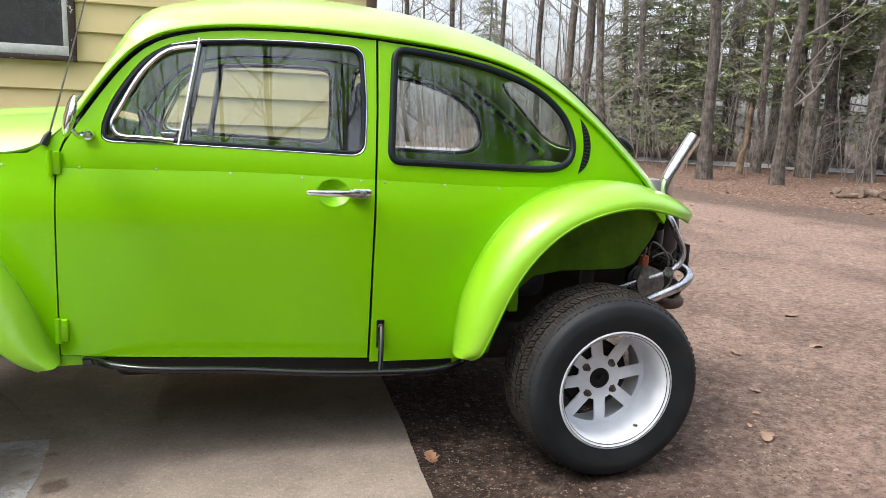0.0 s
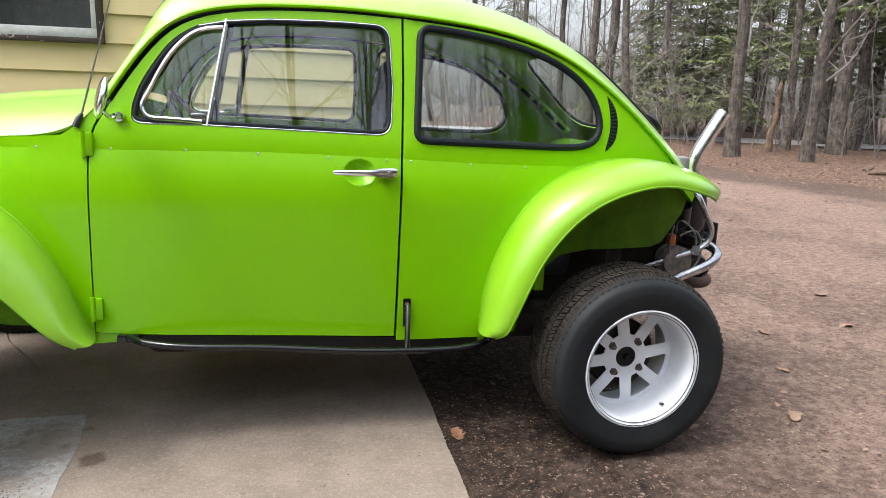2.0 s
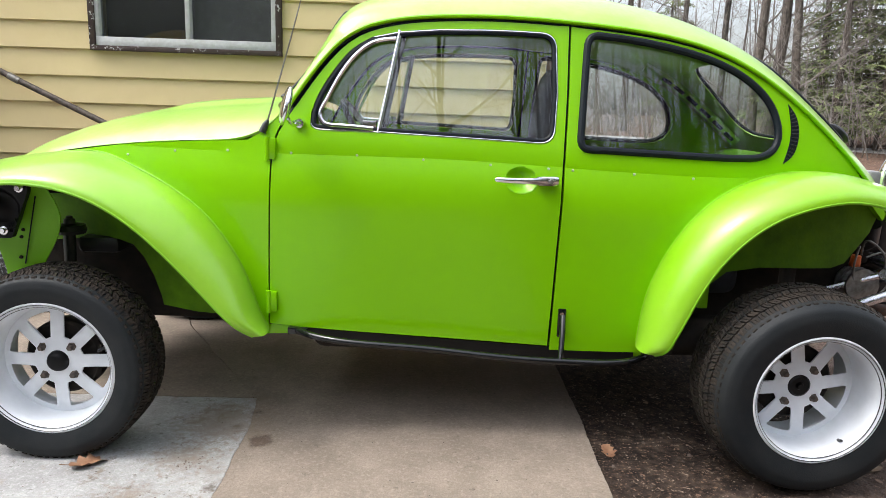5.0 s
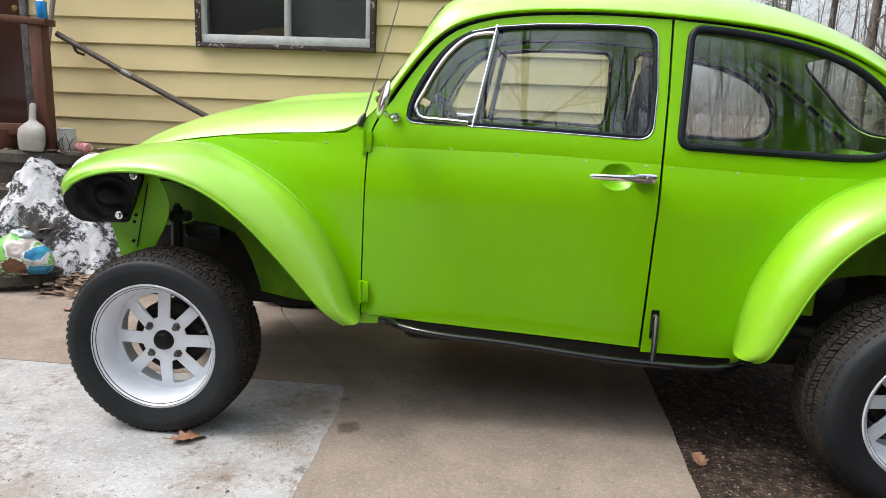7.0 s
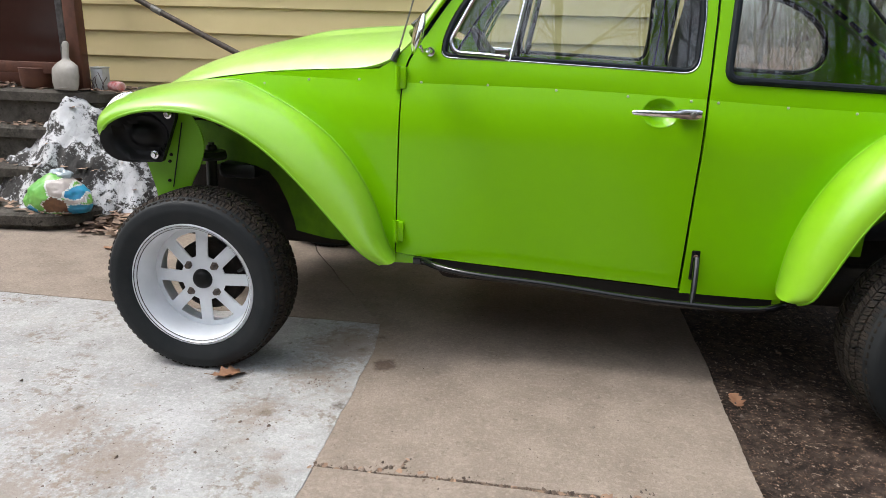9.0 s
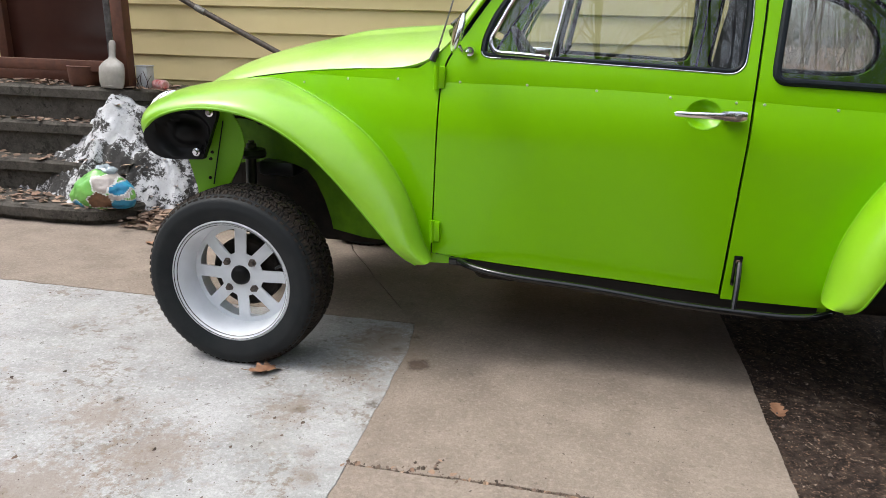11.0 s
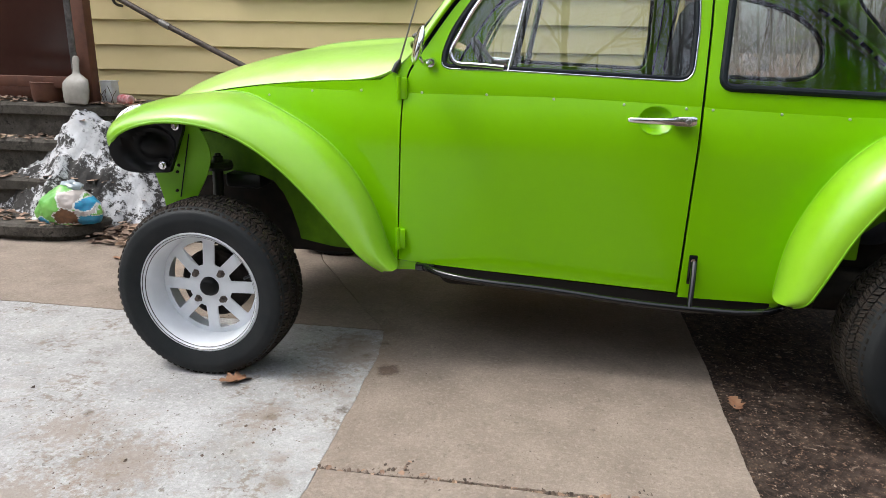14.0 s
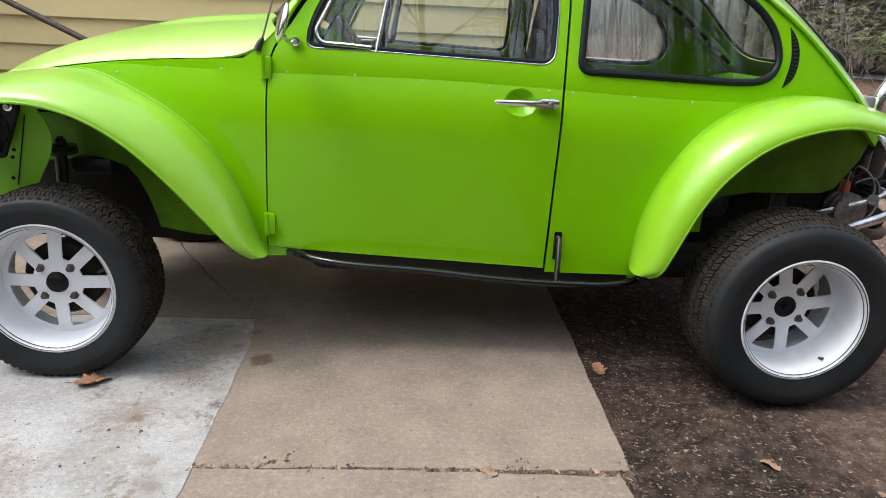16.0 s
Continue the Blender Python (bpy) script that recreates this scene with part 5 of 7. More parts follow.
leaf_meshes = []
for k in range(5):
    me = bpy.data.meshes.new("leaf")
    b = leaf_bm(0.1, random.Random(20 + k), 0.6)
    b.to_mesh(me)
    b.free()
    finish(me, 60)
    me.materials.append(LEAF if k % 2 == 0 else LEAF_PALE)
    leaf_meshes.append(me)
NEAR_LEAVES = [(-2.26, -0.215, 1.15, 0), (1.38, 0.86, 0.85, 1), (0.79, -0.107, 1.0, 3), (1.95, 0.9, 0.9, 3), (2.45, 0.75, 0.8, 0), (-0.55, -0.02, 0.8, 2), (1.2, 1.25, 0.8, 2), (2.3, 1.5, 1.0, 1), (-1.02, -0.67, 0.55, 1), (1.25, -0.35, 0.7, 2), (1.6, -0.25, 0.6, 0), (0.35, -0.75, 0.8, 3), (0.1, -0.95, 0.7, 2), (-0.35, -0.85, 0.9, 1), (-0.2, -0.6, 0.6, 3), (1.1, 0.35, 0.6, 1), (2.0, 0.2, 0.8, 1), (2.8, 1.1, 0.9, 3), (-3.35, 0.85, 0.8, 0), (-3.5, 1.0, 0.7, 2)]
lr = random.Random(8)
for x, y, s, k in NEAR_LEAVES:
    ob = new("fallen_leaf", leaf_meshes[k])
    z = 0.002 if x < -0.6 else lift(x, y) + 0.002
    ob.matrix_basis = pose(x, y, z, lr.uniform(-8, 8), lr.uniform(-8, 8), lr.uniform(0, 360)) @ Matrix.Diagonal((s, s, s, 1))
    tagged(ob, "curled brown dead leaf lying on the " + ("concrete" if x < -0.6 else "dirt"), "leaf", "fallen leaves")


def scatter(name, label, category, mat, count, place, make, smooth=40):
    """Many small pieces in one mesh."""
    verts, faces = [], []
    for k in range(count):
        at = place()
        if at is None:
            continue
        vs, fs = make()
        s = len(verts)
        verts += [(v[0] + at[0], v[1] + at[1], v[2] + at[2]) for v in vs]
        faces += [tuple(s + i for i in f) for f in fs]
    me = bpy.data.meshes.new(name)
    me.from_pydata(verts, [], faces)
    me.materials.append(mat)
    finish(me, smooth)
    return tagged(new(name, me), label, category, kind="stuff")


sr = random.Random(31)


def small_leaf(lo, hi):
    s, a, c = sr.uniform(lo, hi), sr.uniform(0, 6.28), sr.uniform(0.0, 0.5)
    ca, sa = math.cos(a), math.sin(a)
    pts = [(-0.5, 0, 0), (-0.15, 0.3, c * 0.4), (0.3, 0.22, c * 0.5), (0.5, 0, 0.1), (0.25, -0.25, c * 0.45), (-0.2, -0.28, c * 0.3)]
    tilt = sr.uniform(-0.3, 0.3)
    return [(s * (x * ca - y * sa), s * (x * sa + y * ca), s * (z + tilt * y + 0.12)) for x, y, z in pts], [(0, 1, 2, 3), (0, 3, 4, 5)]


def dirt_spot():
    x, y = sr.uniform(-0.55, 12), sr.uniform(-3, 9)
    if sr.random() > 0.35 + 0.65 * (y > 4):
        return None
    return (x, y, lift(x, y))


def wood_spot():
    d, a = 9.5 + 16 * sr.random() ** 1.4, radians(sr.uniform(4, 56))
    x, y = -1.1 + d * math.sin(a), -2.2 + d * math.cos(a)
    return (x, y, lift(x, y)) if x + 0.27 * y > 8.8 + 0.5 * sr.random() else None


scatter("leaf_litter", "dead brown leaves strewn over the dirt", "leaves", LEAF_PALE, 3800, dirt_spot, lambda: small_leaf(0.01, 0.035 if sr.random() < 0.85 else 0.075))
LITTER = shader("weathered_litter", (0.17, 0.105, 0.072), rough=0.85, second=(0.31, 0.22, 0.16), vary_scale=3, bump=0.001, bump_scale=90, island=0.55)
scatter("leaf_scraps", "scraps of brown leaf trodden into the dirt", "leaves", LITTER, 5000, dirt_spot, lambda: small_leaf(0.008, 0.03))
scatter("woodland_litter", "thick brown leaf litter under the trees", "leaves", LITTER, 22000, wood_spot, lambda: small_leaf(0.018, 0.06))


def crumb(lo, hi):
    s = sr.uniform(lo, hi)
    pts = [(sr.uniform(-0.25, 0.25), sr.uniform(-0.25, 0.25), sr.uniform(0.25, 0.5)), (0.5, 0.1, 0), (0.1, 0.55, sr.uniform(0, 0.3)), (-0.5, 0.15, 0), (-0.15, -0.5, sr.uniform(0, 0.3)), (0.35, -0.35, 0.1)]
    return [(s * (x + sr.uniform(-0.15, 0.15)), s * (y + sr.uniform(-0.15, 0.15)), s * z) for x, y, z in pts], [(0, 1, 2), (0, 2, 3), (0, 3, 4), (0, 4, 5), (0, 5, 1)]


CRUMB = shader("dark_soil_crumbs", (0.07, 0.05, 0.038), rough=0.95, second=(0.13, 0.09, 0.065), vary_scale=40, island=0.5)
STONE = shader("small_stones", (0.13, 0.1, 0.083), rough=0.9, second=(0.055, 0.039, 0.031), vary_scale=9, island=0.5)


def slab_spot():
    return (sr.uniform(-3.8, -0.65), sr.uniform(-1.6, 0.9), 0.001)


def joint_spot():
    x = sr.uniform(-1.82, -0.62)
    clump = max(0.0, noise.noise(Vector((x * 6, 3, 0))))
    if sr.random() > 0.35 + 1.6 * clump:
        return None
    return (x, -0.661 - 0.008 * (x + 1.2) + sr.gauss(0, 0.007 + 0.06 * clump), -0.004)


def slab_patch():
    """Scuffed soil lies in loose drifts."""
    cx, cy, s = sr.choice(((-2.35, -0.72, 0.16), (-2.75, -0.55, 0.16), (-2.05, -0.45, 0.09), (-3.05, -0.8, 0.2), (-1.95, -0.2, 0.05), (-2.55, -1.0, 0.22), (-2.3, -0.62, 0.2)))
    return (cx + sr.gauss(0, s), cy + sr.gauss(0, s * 0.5), 0.0005)


scatter("soil_crumbs", "crumbs of soil on the concrete", "soil", CRUMB, 900, lambda: slab_spot() if sr.random() < 0.55 else slab_patch(), lambda: crumb(0.0015, 0.006 if sr.random() < 0.96 else 0.016))
scatter("joint_debris", "dirt and grit packed in the slab joint", "soil", CRUMB, 11000, joint_spot, lambda: crumb(0.002, 0.007 + 0.018 * sr.random() ** 5), 0)
scatter("joint_leaf_bits", "torn bits of brown leaf caught in the slab joint", "leaves", LEAF_PALE, 160, joint_spot, lambda: small_leaf(0.008, 0.028))
scatter("yard_stones", "small stones and chips on the dirt", "stones", STONE, 11000, lambda: (lambda x, y: (x, y, lift(x, y) - 0.002))(-0.58 + 7 * sr.random() ** 1.4, sr.uniform(-2.2, 7)), lambda: crumb(0.004, 0.01 + 0.014 * sr.random() ** 3), 0)

# ---- house ----
SIDING = shader("cream_yellow_siding", (0.59, 0.475, 0.245), rough=0.6, second=(0.64, 0.52, 0.28), vary_scale=2.0, bump=0.0006, bump_scale=40)
BROWN = shader("dark_brown_trim_paint", (0.045, 0.022, 0.016), rough=0.6, second=(0.09, 0.05, 0.035), vary_scale=18, bump=0.001, bump_scale=60)
REDWOOD = shader("red_brown_stained_wood", (0.12, 0.042, 0.022), rough=0.7, second=(0.075, 0.027, 0.016), vary_scale=12, bump=0.001, bump_scale=70)
CHIPPED = shader("chipped_white_paint", (0.56, 0.57, 0.58), rough=0.6, second=(0.44, 0.44, 0.44), vary_scale=25, bump=0.0015, bump_scale=80)
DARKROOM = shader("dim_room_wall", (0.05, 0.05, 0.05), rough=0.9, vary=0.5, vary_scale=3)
HOUSE_Y = 2.36
house = thing("house", (-3.6, HOUSE_Y, 0), "cream yellow house wall with lapped siding and dark brown trim", "house")
WIN = (-3.375, -2.17, 1.435, 2.35)  # window: left, right, sill, head
DOOR_X = (-5.5, -4.56)
X0, X1, TOP = -7.6, -0.46, 2.9
hw = bmesh.new()
core = sheet([(X0, 0.0), (X1, 0.0), (X1, TOP), (X0, TOP)], [[(WIN[0], WIN[2]), (WIN[1], WIN[2]), (WIN[1], WIN[3]), (WIN[0], WIN[3])], [(DOOR_X[0], 0.02), (DOOR_X[1], 0.02), (DOOR_X[1], 2.75), (DOOR_X[0], 2.75)]], 0.6, lambda x, z: (x, HOUSE_Y + 0.03, z))
wall = part("wall", inward(core, 0.13), SIDING, house, smooth=0)
part("gable_wall", box((X1 - 0.13, HOUSE_Y + 0.165, 0.0), (X1, 9.0, TOP)), SIDING, house, smooth=0)
part("back_wall", box((X0, 8.87, 0), (X1 - 0.135, 9.0, TOP)), SIDING, house, smooth=0)
part("gable_wall", box((X0, HOUSE_Y + 0.165, 0), (X0 + 0.13, 8.865, TOP)), SIDING, house, smooth=0)
part("roof", joined(box((X0 - 0.4, HOUSE_Y - 0.1, TOP), (X1 + 0.12, 9.4, TOP + 0.08)), box((X0 - 0.4, 3.2, TOP + 0.08), (X1 + 0.12, 8.4, TOP + 0.5))), BROWN, house, smooth=0)
LAP = 0.168
z = 1.44 - 8 * LAP
while z < TOP:
    spans = [(X0, X1)]
    cuts = []
    if z + LAP > WIN[2] + 0.02 and z < WIN[3]:
        cuts.append((WIN[0], WIN[1]))
    if z < 2.75 and z + LAP > 0.0:
        cuts.append(DOOR_X)
    for a, b in cuts:
        spans = [(p, q) for s0, s1 in spans for p, q in ((s0, min(s1, a)), (max(s0, b), s1)) if q - p > 0.01]
    z0, z1 = max(z, 0.02), min(z + LAP, TOP)
    if z1 - z0 > 0.02:
        for a, b in spans:
            bm = bmesh.new()
            y_low, y_top = HOUSE_Y - 0.006, HOUSE_Y + 0.012
            k = 9
            rows = []
            for i in range(k + 1):
                x = a + (b - a) * i / k
                s = 0.0015 * noise.noise(Vector((x * 0.8, z, 5)))
                rows.append([(x, HOUSE_Y + 0.03, z0), (x, y_low + 0.002, z0 + s), (x, y_low, z0 + 0.003 + s), (x, y_top, z1 + 0.012), (x, HOUSE_Y + 0.03, z1 + 0.012)])
            loft(rows, ring=True, ends=True, bm=bm)
            bmesh.ops.recalc_face_normals(bm, faces=bm.faces)
            part("siding_board", bm, SIDING, wall, smooth=25)
    z += LAP
part("corner_board", box((X1 - 0.012, HOUSE_Y - 0.03, 0.02), (X1 + 0.05, HOUSE_Y + 0.12, TOP - 0.003), 0.004), BROWN, house)
# window
win = thing("window", (-2.77, HOUSE_Y, WIN[2]), "sliding window with flaking white frame and dark brown casing", "window")
FLAKING = shader("flaking_brown_casing", (0.03, 0.017, 0.014), rough=0.7, second=(0.055, 0.035, 0.028), vary_scale=14, bump=0.002, bump_scale=60)
fn, fl_ = FLAKING.node_tree.nodes, FLAKING.node_tree.links
f_at, f_noise, f_cut, f_mix = fn.new("ShaderNodeTexCoord"), fn.new("ShaderNodeTexNoise"), fn.new("ShaderNodeMapRange"), fn.new("ShaderNodeMix")
f_noise.inputs["Scale"].default_value, f_noise.inputs["Detail"].default_value, f_noise.inputs["Roughness"].default_value = 26, 6, 0.7
f_cut.inputs["From Min"].default_value, f_cut.inputs["From Max"].default_value = 0.6, 0.63
f_mix.data_type = "RGBA"
f_mix.inputs["B"].default_value = (0.5, 0.5, 0.5, 1)  # old white coat laid bare
fl_.new(f_at.outputs["Object"], f_noise.inputs["Vector"])
fl_.new(f_noise.outputs[0], f_cut.inputs["Value"])
fl_.new(f_cut.outputs[0], f_mix.inputs["Factor"])
fl_.new(fn["Principled BSDF"].inputs["Base Color"].links[0].from_socket, f_mix.inputs["A"])
fl_.new(f_mix.outputs["Result"], fn["Principled BSDF"].inputs["Base Color"])
for lo, hi in (((WIN[0] - 0.002, WIN[2] - 0.0), (WIN[1] + 0.002, WIN[2] + 0.03)), ((WIN[0] - 0.002, WIN[3] - 0.04), (WIN[1] + 0.002, WIN[3])), ((WIN[0] - 0.002, WIN[2] + 0.03), (WIN[0] + 0.035, WIN[3] - 0.04)), ((WIN[1] - 0.035, WIN[2] + 0.03), (WIN[1] + 0.002, WIN[3] - 0.04))):
    part("casing", box((lo[0], HOUSE_Y - 0.032, lo[1]), (hi[0], HOUSE_Y + 0.09, hi[1]), 0.003), FLAKING, win)
a, b, c0, d0 = WIN[0] + 0.035, WIN[1] - 0.035, WIN[2] + 0.03, WIN[3] - 0.04
for lo, hi in (((a, c0), (b, c0 + 0.055)), ((a, d0 - 0.04), (b, d0)), ((a, c0 + 0.055), (a + 0.025, d0 - 0.04)), ((b - 0.03, c0 + 0.055), (b, d0 - 0.04)), ((-2.775, c0 + 0.055), (-2.745, d0 - 0.04))):
    part("frame", box((lo[0], HOUSE_Y - 0.018, lo[1]), (hi[0], HOUSE_Y + 0.05, hi[1]), 0.003), CHIPPED, win, "flaking white frame")
for x0, x1, y in ((a + 0.02, -2.77, HOUSE_Y + 0.02), (-2.77, b - 0.02, HOUSE_Y + 0.032)):
    pane = part("pane", box((x0, y, c0 + 0.05), (x1, y + 0.004, d0 - 0.035)), PANE, win)
    pane.visible_shadow = False
# what shows dimly behind the panes
part("insect_screen", box((-2.765, HOUSE_Y + 0.044, c0 + 0.05), (b - 0.02, HOUSE_Y + 0.046, d0 - 0.03)), shader("grey_screen", (0.09, 0.095, 0.1), rough=0.9, second=(0.16, 0.16, 0.165), vary_scale=22), win)
# backing sheet with the room's dimness put into its dark colour
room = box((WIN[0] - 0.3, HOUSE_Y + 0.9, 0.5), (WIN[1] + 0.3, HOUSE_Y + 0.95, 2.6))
part("dim_room_backing", room, DARKROOM, house)
cush = bmesh.new()
bmesh.ops.create_uvsphere(cush, u_segments=20, v_segments=10, radius=1, matrix=pose(-3.0, HOUSE_Y + 0.3, 1.545, 0, -9, 0) @ Matrix.Diagonal((0.2, 0.09, 0.05, 1)))
tagged(part("cushion", cush, shader("mustard_cloth", (0.2, 0.125, 0.025), rough=0.9, vary=0.3)), "mustard cushion behind the window pane", "cushion")
# house door behind the landing
dr = thing("door_1", ((DOOR_X[0] + DOOR_X[1]) / 2, HOUSE_Y, 0.86), "dark brown storm door on a small landing", "door", kind="structure")
part("frame", joined(box((DOOR_X[0], HOUSE_Y - 0.03, 0.86), (DOOR_X[0] + 0.07, HOUSE_Y + 0.12, 2.75), 0.004), box((DOOR_X[0], HOUSE_Y - 0.04, 0.76), (DOOR_X[1], HOUSE_Y + 0.12, 0.857), 0.004)), REDWOOD, dr)
part("jamb", box((DOOR_X[1] - 0.05, HOUSE_Y - 0.03, 0.86), (DOOR_X[1], HOUSE_Y + 0.12, 2.75), 0.004), shader("weathered_grey_jamb", (0.06, 0.055, 0.055), rough=0.85, second=(0.17, 0.16, 0.155), vary_scale=16, bump=0.002, bump_scale=70), dr, "peeling grey wooden jamb")
leaf_ = part("leaf", box((DOOR_X[0] + 0.07, HOUSE_Y + 0.02, 0.87), (DOOR_X[1] - 0.05, HOUSE_Y + 0.06, 2.74), 0.004), shader("glossy_dark_brown", (0.05, 0.02, 0.015), rough=0.25, vary=0.3, vary_scale=4), dr, "dark brown glossy door")
part("knob", lathe([(0, -0.055), (0.02, -0.05), (0.024, -0.04), (0.012, -0.025), (0.01, 0)], (DOOR_X[1] - 0.085, HOUSE_Y + 0.02, 1.645), 16), shader("brass", (0.5, 0.35, 0.15), rough=0.3, metal=1.0), leaf_)

# ---- steps, landing and what lies on them ----
steps = thing("steps", (-4.6, 1.8, 0), "weathered concrete steps with dead leaves and old snow", "steps", kind="structure")


def step_block(pts, z0, z1, seed):
    ring = ragged(rounded(pts, [0, 0.28, 0.12, 0], 6), 0.05, 0.012, seed)
    bm = bmesh.new()
    back = grown(ring, -0.03)
    low, neck = [bm.verts.new((x, y, z0)) for x, y in back], [bm.verts.new((x, y, z1 - 0.075)) for x, y in back]
    lip_, mid = [bm.verts.new((x, y, z1 - 0.068)) for x, y in ring], [bm.verts.new((x, y, z1 - 0.015)) for x, y in ring]
    up = [bm.verts.new((x, y, z1)) for x, y in grown(ring, -0.015)]
    n = len(ring)
    for a, b in ((low, neck), (neck, lip_), (lip_, mid), (mid, up)):
        for i in range(n):
            bm.faces.new((a[i], a[(i + 1) % n], b[(i + 1) % n], b[i]))
    bm.faces.new(up)
    bmesh.ops.triangulate(bm, faces=[f for f in bm.faces if len(f.verts) > 4])
    bmesh.ops.recalc_face_normals(bm, faces=bm.faces)
    return part("step", bm, STEP, steps, smooth=30)


step_block([(-6.2, 1.17), (-3.86, 1.2), (-3.8, 1.75), (-6.2, 1.75)], -0.02, 0.1, 1)
step_block([(-6.2, 1.5), (-4.05, 1.52), (-3.98, 2.0), (-6.2, 2.0)], -0.02, 0.3, 2)
step_block([(-6.2, 1.66), (-4.0, 1.68), (-3.9, 2.1), (-6.2, 2.1)], 0.0, 0.52, 3)
step_block([(-6.2, 1.8), (-3.95, 1.8), (-3.7, 2.34), (-6.2, 2.34)], 0.0, 0.735, 4)
threshold = box((-5.6, 2.14, 0.737), (-4.5, 2.345, 0.85), 0.008)
tagged(part("door_sill", threshold, REDWOOD), "red-brown wooden sill below the door", "sill")

SNOW = shader("old_dirty_snow", (0.55, 0.56, 0.58), rough=0.75, second=(0.42, 0.42, 0.43), vary_scale=8, bump=0.006, bump_scale=45)


def dirty_snow():
    m = SNOW
    n, l = m.node_tree.nodes, m.node_tree.links
    p = n["Principled BSDF"]
    where = n.new("ShaderNodeTexCoord")
    t = n.new("ShaderNodeTexNoise")
    t.inputs["Scale"].default_value, t.inputs["Detail"].default_value, t.inputs["Roughness"].default_value = 5, 10, 0.8
    l.new(where.outputs["Object"], t.inputs["Vector"])
    fleck = n.new("ShaderNodeTexNoise")
    fleck.inputs["Scale"].default_value, fleck.inputs["Detail"].default_value, fleck.inputs["Roughness"].default_value = 42, 5, 0.7
    l.new(where.outputs["Object"], fleck.inputs["Vector"])
    sum_ = n.new("ShaderNodeMath")
    sum_.operation, sum_.inputs[1].default_value = "MULTIPLY_ADD", 0.3
    l.new(fleck.outputs[0], sum_.inputs[0])
    l.new(t.outputs[0], sum_.inputs[2])
    r = n.new("ShaderNodeMapRange")
    r.inputs["From Min"].default_value, r.inputs["From Max"].default_value = 0.615, 0.665
    l.new(sum_.outputs[0], r.inputs["Value"])
    mix = n.new("ShaderNodeMix")
    mix.data_type = "RGBA"
    mix.inputs["B"].default_value = (0.022, 0.02, 0.018, 1)
    l.new(p.inputs["Base Color"].links[0].from_socket, mix.inputs["A"])
    l.new(r.outputs[0], mix.inputs["Factor"])
    l.new(mix.outputs["Result"], p.inputs["Base Color"])


dirty_snow()


def snow_height(x, y):
    """A slumped heap: a peak against the landing, a spill towards the wheel and a tongue along the steps."""
    peak = 0.8 - math.hypot((0.8 if x > -4.2 else 1.5) * (x + 4.2), 0.1) - 1.3 * max(0.0, 1.74 - y) - 1.2 * max(0.0, y - 1.85)
    spill = 0.33 - math.hypot(0.8 * (x + 3.78), 0.08) - 1.0 * max(0.0, 1.62 - y) - 1.2 * max(0.0, y - 1.75)
    tongue = 0.47 - math.hypot(0.45 * (x + 4.3), 0.06) - 1.5 * max(0.0, 1.62 - y) - 0.4 * max(0.0, y - 1.66)
    h = max(peak, spill, tongue)
    lump = 0.08 * noise.noise(Vector((x * 4, y * 4, 7))) + 0.06 * noise.noise(Vector((x * 9, y * 9, 0))) + 0.04 * noise.noise(Vector((x * 19, y * 19, 2))) + 0.022 * noise.noise(Vector((x * 41, y * 41, 4)))
    return h + lump - 0.04


sb = bmesh.new()
sx, sy = np.linspace(-5.0, -3.1, 130), np.linspace(1.1, 2.3, 84)
grid = [[sb.verts.new((x, y, max(-0.03, snow_height(x, y)))) for x in sx] for y in sy]
for j in range(len(sy) - 1):
    for i in range(len(sx) - 1):
        q = (grid[j][i], grid[j][i + 1], grid[j + 1][i + 1], grid[j + 1][i])
        if max(v.co.z for v in q) > -0.025:
            sb.faces.new(q)
for v in [v for v in sb.verts if not v.link_faces]:
    sb.verts.remove(v)
tagged(part("snow_pile", sb, SNOW, smooth=180), "heap of old snow, speckled black with dirt, beside the steps", "snow", kind="stuff")


def step_spot():
    x = sr.uniform(-5.3, -3.3)
    y = sr.uniform(1.2, 2.2)
    z = 0.1 if y < 1.52 else 0.3 if y < 1.68 else 0.52 if y < 1.82 else 0.735
    if x > -3.84:
        z = 0.0
    if snow_height(x, y) > z + 0.02:
        return None if sr.random() < 0.8 else (x, y, snow_height(x, y))
    return (x, y, z)


scatter("step_leaves", "brown oak leaves drifted over the steps", "leaves", LITTER, 900, step_spot, lambda: small_leaf(0.015, 0.075))
scatter("pile_leaves", "brown leaves gathered round the snow heap", "leaves", LITTER, 800, lambda: (lambda x: (x, 1.45 + 0.25 * sr.random() ** 2 + sr.gauss(0, 0.1), sr.uniform(0.0, 0.05)))(sr.uniform(-3.85, -3.3)), lambda: small_leaf(0.03, 0.1))

# bag of garden stuff on the lowest step
BAG_GREEN = shader("green_printed_plastic", (0.1, 0.36, 0.06), rough=0.35, second=(0.2, 0.45, 0.1), vary_scale=9, bump=0.003, bump_scale=22)
BAG_GREY = shader("grey_printed_plastic", (0.33, 0.29, 0.27), rough=0.35, second=(0.42, 0.38, 0.35), vary_scale=14, bump=0.003, bump_scale=22)
BAG_BROWN = shader("brown_printed_plastic", (0.17, 0.08, 0.035), rough=0.4, second=(0.09, 0.04, 0.02), vary_scale=22, bump=0.003, bump_scale=22)
BAG_BLUE = shader("blue_printed_plastic", (0.02, 0.17, 0.36), rough=0.3, second=(0.03, 0.32, 0.5), vary_scale=16, bump=0.003, bump_scale=22)
BAG_WHITE = shader("pale_printed_plastic", (0.55, 0.57, 0.55), rough=0.35, vary=0.2, vary_scale=20)
BAG_AT = (-4.005, 1.33, 0.1)
bag = bmesh.new()
